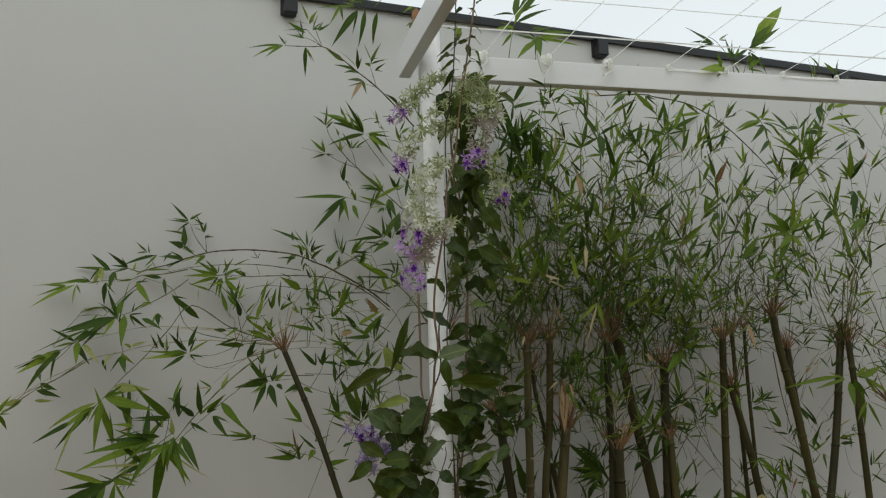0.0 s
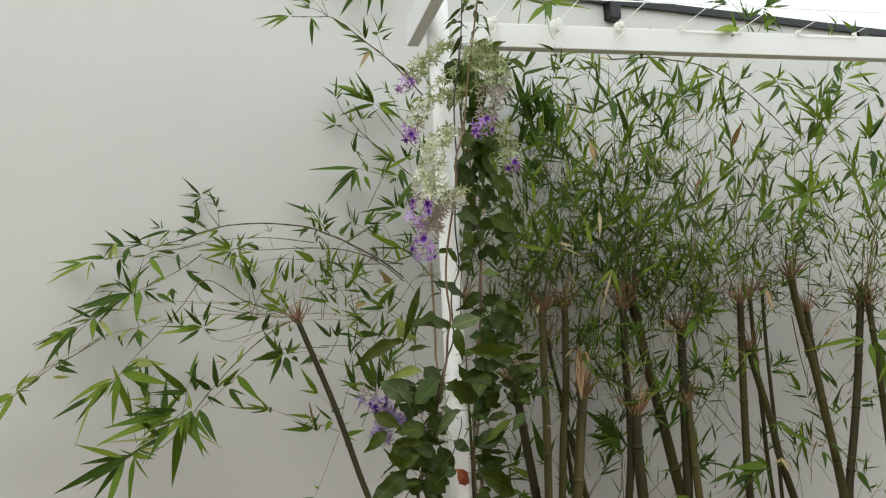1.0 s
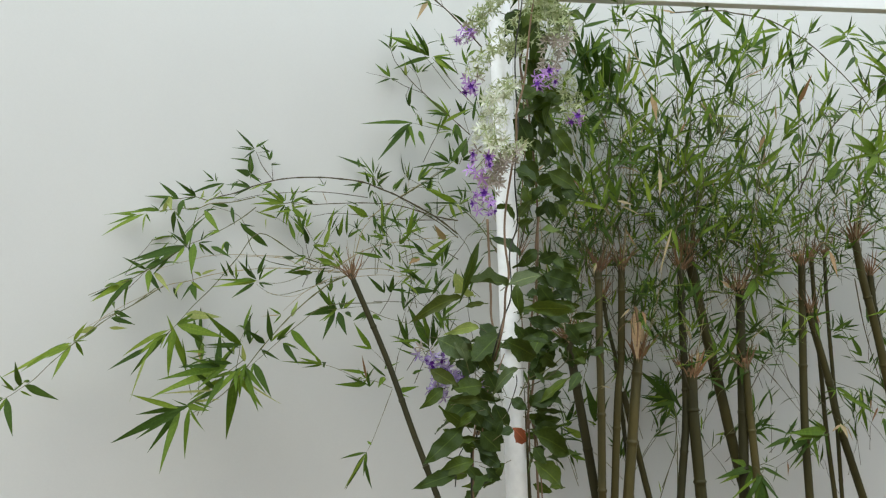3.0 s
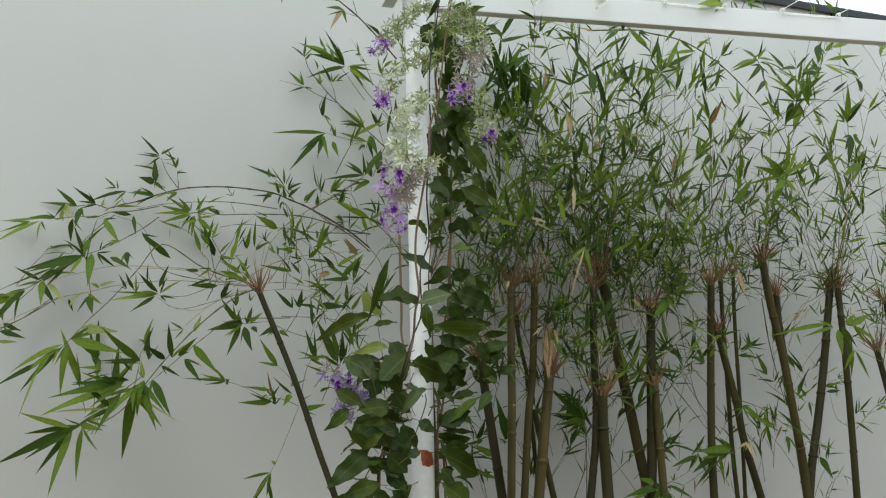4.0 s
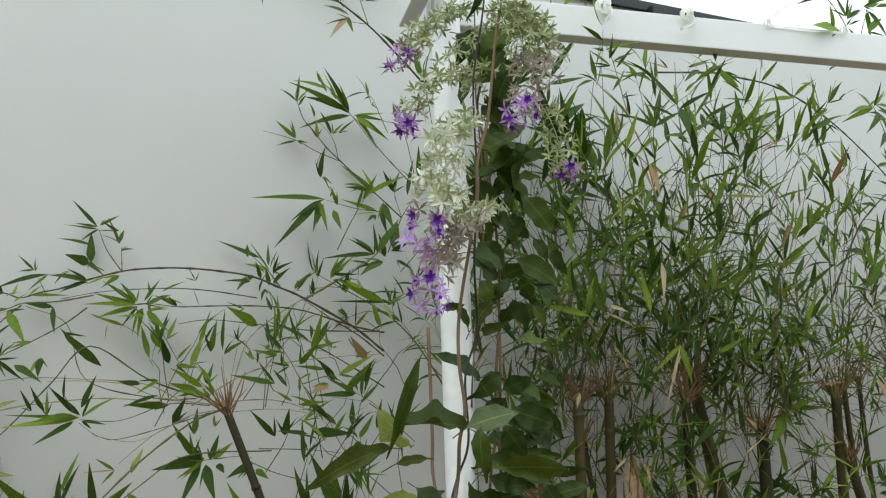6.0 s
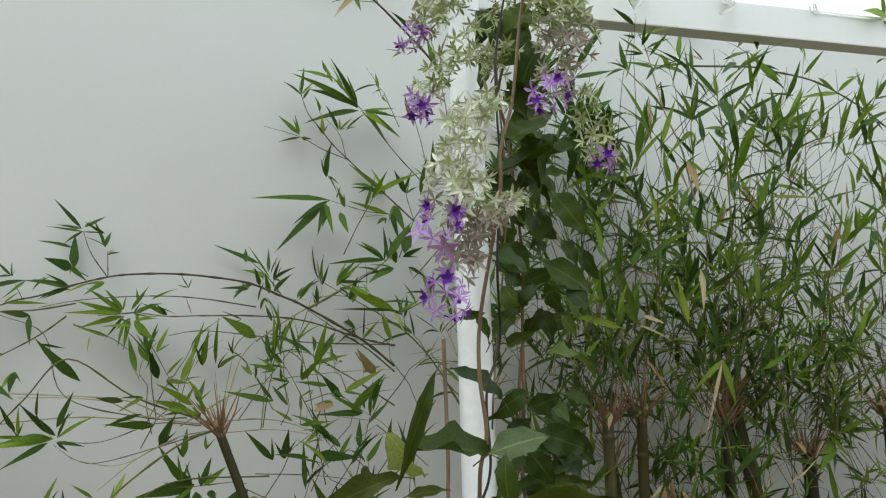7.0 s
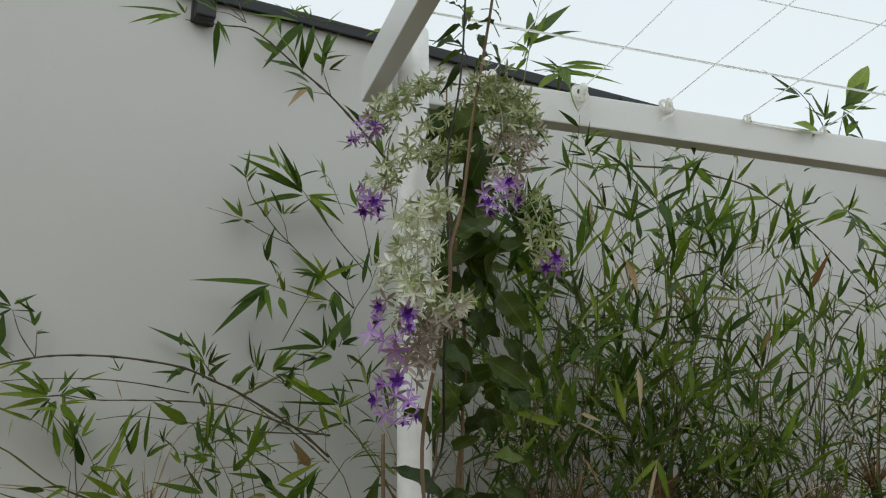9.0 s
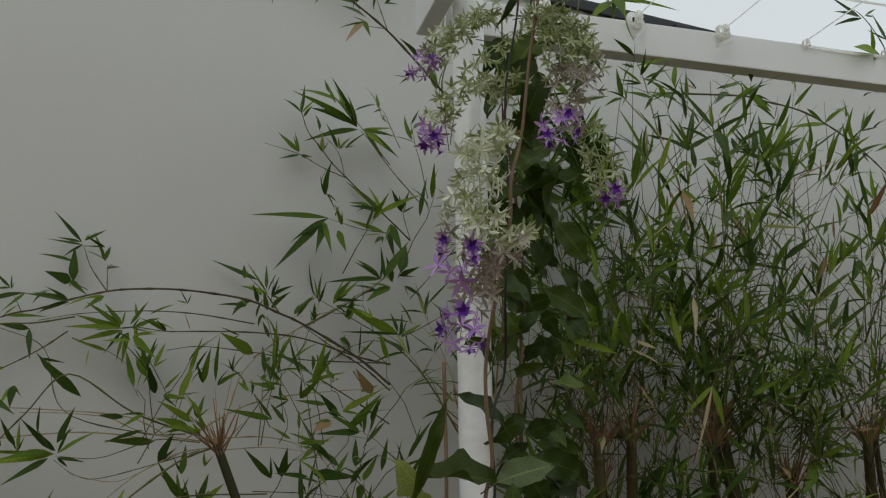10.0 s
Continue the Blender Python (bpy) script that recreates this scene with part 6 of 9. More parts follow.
ob = limb(nearest_cane((0.620, 2.926, 2.148)), [([(0.620, 2.926, 2.148), (0.628, 2.929, 2.285), (0.606, 2.920, 2.364)], 0.0014)], TWIG)
blades(ob, [((0.627, 2.924, 2.284), (0.583, 2.923, 2.358), 0.12, "m"), ((0.633, 2.949, 2.299), (0.679, 2.991, 2.410), 0.16, "m"), ((0.584, 2.904, 2.287), (0.588, 2.938, 2.358), 0.20, "d"), ((0.632, 2.945, 2.298), (0.606, 2.954, 2.387), 0.08, "d"), ((0.631, 2.912, 2.272), (0.674, 2.936, 2.318), 0.14, "m"), ((0.626, 2.924, 2.268), (0.573, 2.931, 2.267), 0.12, "d"), ((0.632, 2.958, 2.253), (0.657, 2.908, 2.262), 0.16, "y"), ((0.623, 2.923, 2.219), (0.578, 2.850, 2.232), 0.15, "m"), ((0.622, 2.925, 2.188), (0.652, 2.886, 2.192), 0.14, "m")])
ob = limb(nearest_cane((0.252, 3.068, 2.195)), [([(0.252, 3.068, 2.195), (0.251, 3.068, 2.297), (0.250, 3.068, 2.382), (0.261, 3.072, 2.452)], 0.0018), ([(0.321, 3.097, 2.200), (0.329, 3.101, 2.295), (0.319, 3.097, 2.380)], 0.0016)], TWIG)
blades(ob, [((0.249, 3.076, 2.342), (0.215, 2.990, 2.472), 0.20, "d"), ((0.238, 3.045, 2.333), (0.256, 3.020, 2.426), 0.18, "d"), ((0.273, 3.055, 2.377), (0.313, 3.030, 2.454), 0.25, "d"), ((0.260, 3.093, 2.381), (0.355, 3.152, 2.468), 0.24, "d"), ((0.330, 3.085, 2.273), (0.298, 2.987, 2.365), 0.25, "d"), ((0.360, 3.132, 2.268), (0.366, 3.162, 2.365), 0.30, "d"), ((0.292, 3.091, 2.345), (0.276, 3.014, 2.436), 0.20, "d"), ((0.244, 3.051, 2.250), (0.221, 3.064, 2.318), 0.30, "d"), ((0.299, 3.112, 2.239), (0.230, 3.000, 2.247), 0.35, "d"), ((0.317, 3.079, 2.375), (0.367, 3.065, 2.394), 0.14, "d"), ((0.242, 3.052, 2.420), (0.253, 3.060, 2.492), 0.14, "d"), ((0.203, 3.041, 2.520), (0.267, 3.074, 2.502), 0.35, "m")])
blades(ob, [((0.288, 3.065, 2.303), (0.330, 3.058, 2.334), 0.28, "d"), ((0.266, 3.100, 2.280), (0.319, 3.119, 2.309), 0.25, "d"), ((0.336, 3.082, 2.221), (0.371, 3.023, 2.222), 0.25, "d"), ((0.230, 3.067, 2.289), (0.278, 3.046, 2.306), 0.30, "d"), ((0.278, 3.072, 2.221), (0.334, 3.066, 2.192), 0.30, "d"), ((0.306, 3.096, 2.260), (0.281, 3.113, 2.206), 0.30, "d"), ((0.223, 3.042, 2.375), (0.198, 3.013, 2.425), 0.20, "d"), ((0.263, 3.061, 2.311), (0.220, 3.021, 2.335), 0.25, "d")])
ob = limb(nearest_cane((0.539, 3.108, 2.522)), [([(0.539, 3.108, 2.522), (0.704, 3.161, 2.540), (0.756, 3.168, 2.531), (0.866, 3.198, 2.516), (0.957, 3.221, 2.475), (1.028, 3.234, 2.423), (1.078, 3.240, 2.373), (1.148, 3.253, 2.298), (1.197, 3.258, 2.225), (1.234, 3.258, 2.144), (1.260, 3.253, 2.044), (1.287, 3.249, 1.963), (1.336, 3.254, 1.822)], 0.0026)], DARK_TWIG)
blades(ob, [((0.917, 3.185, 2.478), (0.937, 3.123, 2.502), 0.22, "y"), ((0.912, 3.169, 2.468), (0.803, 3.121, 2.447), 0.13, "m"), ((0.843, 3.115, 2.487), (0.905, 3.146, 2.456), 0.15, "m"), ((1.020, 3.211, 2.416), (0.949, 3.155, 2.374), 0.12, "m"), ((1.157, 3.279, 2.305), (1.225, 3.315, 2.340), 0.12, "m"), ((0.533, 2.987, 2.479), (0.468, 2.933, 2.474), 0.10, "s"), ((0.586, 3.009, 2.489), (0.641, 2.991, 2.502), 0.10, "d"), ((0.626, 3.042, 2.497), (0.561, 2.931, 2.433), 0.12, "d"), ((0.699, 3.070, 2.503), (0.734, 3.052, 2.461), 0.12, "d")])
ob = limb(nearest_cane((0.851, 3.412, 2.390)), [([(0.851, 3.412, 2.390), (0.851, 3.412, 2.471)], 0.0012)], TWIG)
blades(ob, [((0.853, 3.421, 2.474), (0.852, 3.437, 2.608), 0.16, "d"), ((0.876, 3.415, 2.485), (0.928, 3.414, 2.601), 0.15, "d"), ((0.849, 3.422, 2.469), (0.751, 3.394, 2.488), 0.13, "d"), ((0.885, 3.451, 2.501), (1.006, 3.501, 2.572), 0.13, "d"), ((0.842, 3.398, 2.462), (0.932, 3.368, 2.476), 0.10, "d"), ((0.863, 3.440, 2.474), (0.878, 3.369, 2.405), 0.15, "d")])
ob = limb(nearest_cane((0.902, 3.088, 1.904)), [([(0.902, 3.088, 1.904), (0.945, 3.106, 1.982), (1.009, 3.133, 2.087), (1.051, 3.150, 2.137), (1.146, 3.190, 2.218), (1.274, 3.244, 2.300), (1.393, 3.294, 2.379)], 0.0028), ([(1.051, 3.150, 2.137), (1.015, 3.135, 2.174), (0.996, 3.127, 2.172)], 0.0010)], DARK_TWIG)
blades(ob, [((1.264, 3.237, 2.316), (1.217, 3.218, 2.386), 0.22, "y"), ((1.266, 3.242, 2.313), (1.352, 3.238, 2.314), 0.12, "m"), ((1.290, 3.274, 2.308), (1.255, 3.208, 2.220), 0.25, "d"), ((1.255, 3.239, 2.308), (1.224, 3.238, 2.228), 0.25, "d"), ((1.278, 3.226, 2.331), (1.362, 3.217, 2.397), 0.14, "m"), ((1.264, 3.240, 2.308), (1.302, 3.236, 2.369), 0.14, "m"), ((1.170, 3.185, 2.234), (1.198, 3.164, 2.262), 0.12, "m"), ((1.104, 3.149, 2.183), (1.108, 3.074, 2.139), 0.12, "m"), ((1.079, 3.153, 2.159), (1.003, 3.052, 2.145), 0.13, "m"), ((1.040, 3.171, 2.112), (1.035, 3.113, 2.065), 0.14, "d"), ((1.259, 3.225, 2.304), (1.181, 3.199, 2.308), 0.10, "m")])
ob = limb(nearest_cane((0.897, 3.069, 1.910)), [([(0.897, 3.069, 1.910), (0.915, 3.077, 2.120), (0.916, 3.078, 2.205), (0.907, 3.074, 2.273)], 0.0015), ([(0.915, 3.077, 2.120), (1.048, 3.133, 2.181)], 0.0011)], TWIG)
blades(ob, [((0.921, 3.093, 2.209), (0.883, 3.021, 2.267), 0.25, "m"), ((0.923, 3.098, 2.210), (0.949, 3.097, 2.261), 0.16, "d"), ((0.905, 3.067, 2.203), (0.875, 3.042, 2.223), 0.14, "m"), ((1.043, 3.117, 2.177), (0.988, 3.039, 2.168), 0.20, "y"), ((1.047, 3.153, 2.186), (1.015, 3.105, 2.201), 0.16, "y"), ((0.921, 3.101, 2.100), (0.873, 3.015, 2.049), 0.14, "d")])
ob = limb(nearest_cane((0.936, 3.113, 2.361)), [([(0.936, 3.113, 2.361), (0.985, 3.133, 2.445), (1.018, 3.147, 2.506)], 0.0012), ([(0.868, 3.084, 2.337), (0.876, 3.088, 2.494)], 0.0009), ([(0.956, 3.121, 2.380), (0.944, 3.116, 2.475), (0.936, 3.113, 2.510)], 0.0010)], TWIG)
blades(ob, [((1.006, 3.123, 2.436), (1.006, 3.042, 2.448), 0.16, "d"), ((0.989, 3.148, 2.441), (1.025, 3.143, 2.491), 0.14, "d"), ((0.985, 3.107, 2.515), (0.977, 3.022, 2.510), 0.20, "d"), ((0.985, 3.151, 2.424), (0.935, 3.102, 2.397), 0.12, "m"), ((0.950, 3.139, 2.474), (0.904, 3.038, 2.475), 0.16, "y"), ((0.950, 3.124, 2.408), (0.904, 3.032, 2.431), 0.15, "y"), ((0.995, 3.149, 2.459), (1.037, 3.153, 2.507), 0.12, "d"), ((0.931, 3.117, 2.397), (0.949, 3.064, 2.406), 0.12, "m"), ((0.904, 3.123, 2.330), (0.919, 3.057, 2.353), 0.14, "m"), ((0.957, 3.098, 2.364), (1.002, 3.112, 2.350), 0.12, "d"), ((0.869, 3.062, 2.305), (0.872, 2.986, 2.324), 0.12, "m"), ((0.922, 3.105, 2.307), (0.950, 3.107, 2.350), 0.13, "m")])
ob = limb(nearest_cane((1.201, 3.197, 2.236)), [([(1.201, 3.197, 2.236), (1.156, 3.178, 2.312), (1.124, 3.165, 2.406), (1.106, 3.157, 2.440)], 0.0016)], TWIG)
blades(ob, [((1.125, 3.186, 2.440), (1.033, 3.147, 2.399), 0.12, "m"), ((1.106, 3.134, 2.428), (1.179, 3.155, 2.432), 0.12, "y"), ((1.124, 3.183, 2.439), (1.117, 3.108, 2.475), 0.10, "d"), ((1.112, 3.174, 2.445), (1.042, 3.088, 2.445), 0.13, "m"), ((1.101, 3.144, 2.427), (0.981, 3.007, 2.373), 0.12, "y"), ((1.102, 3.169, 2.439), (1.149, 3.164, 2.467), 0.12, "m"), ((1.133, 3.190, 2.414), (1.158, 3.170, 2.389), 0.30, "d"), ((1.116, 3.143, 2.408), (1.058, 3.058, 2.340), 0.12, "m"), ((1.115, 3.148, 2.419), (1.191, 3.206, 2.422), 0.12, "d"), ((1.133, 3.153, 2.358), (1.068, 3.050, 2.294), 0.12, "d")])
ob = limb(nearest_cane((1.267, 3.241, 2.344)), [([(1.267, 3.241, 2.344), (1.274, 3.244, 2.422), (1.272, 3.243, 2.490)], 0.0010)], TWIG)
blades(ob, [((1.270, 3.234, 2.423), (1.183, 3.121, 2.394), 0.12, "d"), ((1.272, 3.239, 2.420), (1.330, 3.251, 2.486), 0.12, "d"), ((1.278, 3.254, 2.425), (1.246, 3.175, 2.467), 0.08, "d"), ((1.262, 3.219, 2.392), (1.205, 3.167, 2.342), 0.12, "d"), ((1.275, 3.254, 2.375), (1.312, 3.237, 2.387), 0.12, "m")])
ob = limb(nearest_cane((1.334, 3.280, 2.335)), [([(1.334, 3.280, 2.335), (1.365, 3.293, 2.425), (1.384, 3.301, 2.552)], 0.0014)], TWIG)
blades(ob, [((1.365, 3.297, 2.431), (1.365, 3.319, 2.486), 0.50, "d"), ((1.366, 3.274, 2.515), (1.340, 3.209, 2.435), 0.30, "d"), ((1.363, 3.292, 2.425), (1.298, 3.242, 2.407), 0.30, "d"), ((1.389, 3.325, 2.514), (1.400, 3.309, 2.545), 0.30, "m"), ((1.367, 3.302, 2.424), (1.388, 3.275, 2.423), 0.16, "m")])
ob = limb(nearest_cane((1.198, 3.115, 1.925)), [([(1.198, 3.115, 1.925), (1.169, 3.103, 1.983), (1.158, 3.098, 2.025)], 0.0014)], TWIG)
blades(ob, [((1.165, 3.116, 2.028), (1.034, 3.074, 2.007), 0.10, "y"), ((1.153, 3.085, 2.022), (1.040, 2.964, 2.070), 0.16, "y"), ((1.152, 3.082, 2.026), (1.255, 3.082, 2.086), 0.16, "y"), ((1.172, 3.125, 2.030), (1.172, 3.070, 2.155), 0.13, "y"), ((1.151, 3.102, 2.026), (1.101, 3.071, 2.054), 0.15, "y"), ((1.179, 3.131, 2.031), (1.227, 3.079, 2.044), 0.13, "m"), ((1.164, 3.115, 2.019), (1.187, 3.078, 1.970), 0.15, "m"), ((1.142, 3.070, 2.011), (1.087, 3.035, 1.915), 0.20, "m"), ((0.969, 3.037, 1.927), (1.035, 3.048, 2.010), 0.26, "m"), ((0.942, 2.983, 1.911), (0.912, 2.999, 1.914), 0.14, "m"), ((0.918, 2.991, 1.921), (0.936, 2.988, 1.976), 0.20, "m"), ((0.972, 3.032, 2.017), (0.888, 2.941, 2.001), 0.10, "d")])
blades(ob, [((0.976, 3.017, 2.030), (0.978, 2.970, 2.053), 0.20, "m"), ((1.147, 3.072, 2.011), (1.070, 2.961, 1.951), 0.16, "y"), ((1.186, 3.121, 2.062), (1.203, 3.091, 2.123), 0.14, "m"), ((1.147, 3.113, 2.028), (1.039, 2.989, 2.039), 0.14, "y"), ((1.154, 3.085, 2.031), (1.099, 2.997, 2.055), 0.18, "y"), ((1.214, 3.145, 2.101), (1.140, 3.122, 2.115), 0.12, "d"), ((1.250, 3.158, 2.068), (1.281, 3.145, 2.108), 0.14, "d"), ((1.249, 3.115, 2.068), (1.247, 3.077, 2.018), 0.20, "d")])
ob = limb(nearest_cane((1.144, 3.173, 1.902)), [([(1.144, 3.173, 1.902), (1.109, 3.158, 1.952), (1.063, 3.139, 1.984), (1.028, 3.124, 2.034)], 0.0012), ([(1.123, 3.164, 1.885), (1.187, 3.191, 1.939), (1.281, 3.230, 1.977)], 0.0012)], TWIG)
blades(ob, [((1.057, 3.122, 1.981), (0.975, 3.004, 1.946), 0.13, "d"), ((1.092, 3.155, 1.961), (1.020, 3.073, 1.923), 0.12, "m"), ((1.100, 3.133, 1.948), (1.131, 3.121, 1.988), 0.14, "m"), ((1.198, 3.219, 1.943), (1.247, 3.266, 1.914), 0.13, "d"), ((1.228, 3.206, 1.957), (1.250, 3.142, 1.928), 0.12, "m"), ((1.151, 3.190, 1.905), (1.059, 3.079, 1.865), 0.12, "d"), ((1.177, 3.189, 1.930), (1.117, 3.087, 1.957), 0.13, "m"), ((1.294, 3.262, 1.983), (1.337, 3.258, 2.007), 0.12, "m"), ((1.027, 3.120, 2.033), (0.979, 3.046, 2.053), 0.14, "m"), ((1.209, 3.203, 1.949), (1.267, 3.257, 2.000), 0.14, "y"), ((1.070, 3.138, 1.975), (1.086, 3.083, 2.007), 0.14, "m"), ((1.145, 3.174, 1.911), (1.212, 3.225, 1.874), 0.13, "d")])
ob = limb(nearest_cane((0.755, 3.091, 1.734)), [([(0.755, 3.091, 1.734), (0.769, 3.096, 1.817), (0.758, 3.092, 1.875)], 0.0010)], TWIG)
blades(ob, [((0.766, 3.089, 1.800), (0.742, 3.068, 1.885), 0.28, "y"), ((0.656, 3.072, 1.963), (0.701, 3.043, 1.985), 0.25, "y"), ((0.710, 3.089, 1.985), (0.657, 3.043, 1.945), 0.20, "y")])
ob = limb(nearest_cane((0.234, 2.845, 1.862)), [([(0.234, 2.845, 1.862), (0.243, 2.849, 1.908), (0.233, 2.844, 1.946)], 0.0010)], TWIG)
blades(ob, [((0.237, 2.827, 1.905), (0.222, 2.741, 1.939), 0.25, "y"), ((0.237, 2.870, 1.908), (0.290, 2.861, 1.928), 0.16, "y"), ((0.243, 2.846, 1.907), (0.210, 2.854, 1.918), 0.20, "y"), ((0.239, 2.851, 1.901), (0.267, 2.836, 1.882), 0.16, "y")])
ob = limb(nearest_cane((0.959, 2.933, 2.471)), [([(0.959, 2.933, 2.471), (0.960, 2.934, 2.547), (0.933, 2.922, 2.595), (0.903, 2.910, 2.626), (0.882, 2.901, 2.636)], 0.0016), ([(0.996, 2.949, 2.525), (1.040, 2.967, 2.629)], 0.0013)], TWIG)
blades(ob, [((0.893, 2.894, 2.610), (0.798, 2.856, 2.653), 0.10, "d"), ((0.888, 2.891, 2.612), (0.810, 2.827, 2.598), 0.14, "d"), ((0.922, 2.932, 2.638), (0.956, 2.931, 2.663), 0.16, "d"), ((0.951, 2.910, 2.566), (0.932, 2.840, 2.594), 0.07, "d"), ((0.972, 2.949, 2.579), (1.049, 2.982, 2.641), 0.15, "d"), ((0.950, 2.908, 2.565), (0.944, 2.938, 2.646), 0.13, "d"), ((0.922, 2.898, 2.529), (0.818, 2.788, 2.487), 0.20, "y"), ((0.907, 2.889, 2.524), (0.891, 2.849, 2.564), 0.25, "m"), ((1.051, 2.979, 2.643), (1.212, 3.061, 2.842), 0.15, "y"), ((1.026, 2.943, 2.616), (1.128, 2.983, 2.730), 0.14, "m"), ((1.026, 2.940, 2.607), (1.138, 2.970, 2.698), 0.15, "m"), ((1.013, 2.943, 2.608), (1.064, 2.920, 2.603), 0.20, "m")])
blades(ob, [((1.009, 2.930, 2.532), (1.073, 2.956, 2.609), 0.25, "m"), ((1.016, 2.937, 2.597), (1.100, 2.977, 2.541), 0.12, "d"), ((0.955, 2.923, 2.550), (0.998, 2.925, 2.567), 0.12, "d"), ((0.970, 2.945, 2.553), (0.980, 2.922, 2.512), 0.13, "m")])
ob = limb(nearest_cane((0.299, 2.791, 2.486)), [([(0.299, 2.791, 2.486), (0.306, 2.794, 2.544), (0.311, 2.796, 2.603), (0.313, 2.797, 2.615)], 0.0014), ([(0.209, 2.753, 2.464), (0.227, 2.761, 2.573), (0.244, 2.768, 2.654), (0.271, 2.779, 2.763)], 0.0014)], TWIG)
blades(ob, [((0.249, 2.791, 2.675), (0.360, 2.860, 2.827), 0.14, "d"), ((0.242, 2.755, 2.639), (0.363, 2.760, 2.710), 0.13, "d"), ((0.319, 2.820, 2.631), (0.435, 2.798, 2.640), 0.14, "m"), ((0.319, 2.795, 2.610), (0.429, 2.804, 2.621), 0.14, "y"), ((0.312, 2.822, 2.618), (0.450, 2.809, 2.593), 0.10, "m"), ((0.311, 2.805, 2.608), (0.242, 2.779, 2.616), 0.13, "m"), ((0.316, 2.811, 2.619), (0.312, 2.723, 2.533), 0.25, "y"), ((0.311, 2.820, 2.609), (0.247, 2.744, 2.536), 0.28, "y"), ((0.318, 2.818, 2.615), (0.306, 2.805, 2.563), 0.25, "y"), ((0.231, 2.758, 2.608), (0.201, 2.759, 2.571), 0.20, "m"), ((0.247, 2.779, 2.679), (0.191, 2.709, 2.670), 0.14, "d"), ((0.239, 2.779, 2.641), (0.179, 2.727, 2.616), 0.16, "m")])
blades(ob, [((0.265, 2.789, 2.753), (0.250, 2.769, 2.777), 0.10, "d"), ((0.275, 2.797, 2.774), (0.275, 2.730, 2.775), 0.10, "d")])
# straw-coloured sheath on the cut stub
ob = limb(nearest_cane((0.352, 2.900, 1.471)), [([(0.348, 2.898, 1.412), (0.352, 2.900, 1.471), (0.355, 2.901, 1.531)], 0.0075)], SHEATH)
blades(ob, [((0.355, 2.901, 1.531), (0.349, 2.812, 1.550), 0.13, "s"), ((0.367, 2.922, 1.449), (0.376, 2.931, 1.501), 0.30, "s"), ((0.352, 2.918, 1.547), (0.344, 2.834, 1.413), 0.30, "s")])
ob = limb(nearest_cane((0.895, 3.150, 1.376)), [([(0.789, 3.105, 1.581), (0.810, 3.114, 1.476), (0.838, 3.126, 1.346), (0.881, 3.144, 1.232)], 0.0011), ([(0.754, 3.090, 1.372), (0.817, 3.117, 1.298), (0.884, 3.145, 1.215)], 0.0016), ([(0.824, 3.120, 1.630), (0.897, 3.150, 1.540)], 0.0013), ([(0.913, 3.157, 1.295), (1.013, 3.199, 1.185)], 0.0012), ([(1.109, 3.239, 1.640), (1.128, 3.247, 1.496), (1.153, 3.258, 1.386), (1.180, 3.269, 1.285)], 0.0022)], DARK_TWIG)
blades(ob, [((1.017, 3.203, 1.172), (0.977, 3.156, 1.157), 0.13, "s"), ((1.009, 3.177, 1.179), (1.015, 3.117, 1.148), 0.35, "s"), ((0.889, 3.173, 1.434), (0.862, 3.176, 1.488), 0.22, "d"), ((0.875, 3.127, 1.430), (0.831, 3.121, 1.459), 0.16, "d"), ((1.017, 3.209, 1.468), (1.071, 3.191, 1.504), 0.18, "d"), ((1.011, 3.206, 1.452), (1.055, 3.165, 1.452), 0.20, "d"), ((1.005, 3.183, 1.468), (0.990, 3.092, 1.520), 0.18, "d"), ((1.118, 3.252, 1.387), (1.077, 3.217, 1.455), 0.20, "d"), ((1.016, 3.213, 1.290), (1.079, 3.214, 1.256), 0.16, "m"), ((1.018, 3.198, 1.275), (1.135, 3.197, 1.207), 0.12, "m"), ((1.089, 3.244, 1.246), (1.118, 3.214, 1.223), 0.30, "m"), ((1.104, 3.242, 1.221), (1.119, 3.252, 1.142), 0.16, "m")])
blades(ob, [((1.009, 3.194, 1.283), (0.969, 3.173, 1.277), 0.14, "m"), ((1.148, 3.232, 1.204), (1.153, 3.179, 1.212), 0.16, "m"), ((1.185, 3.290, 1.183), (1.165, 3.212, 1.140), 0.20, "d"), ((0.955, 3.151, 1.158), (0.845, 3.020, 1.179), 0.20, "m"), ((0.912, 3.171, 1.148), (0.808, 3.054, 1.103), 0.14, "d"), ((0.897, 3.148, 1.143), (0.850, 3.094, 1.161), 0.16, "m"), ((0.922, 3.177, 1.140), (0.828, 3.108, 1.053), 0.08, "d"), ((0.955, 3.176, 1.155), (0.843, 3.045, 1.146), 0.14, "m")])
ob = limb(nearest_cane((0.478, 3.082, 1.235)), [([(0.472, 3.080, 1.103), (0.486, 3.086, 1.219), (0.478, 3.082, 1.266)], 0.0014), ([(0.426, 3.060, 1.007), (0.486, 3.086, 1.133)], 0.0014)], TWIG)
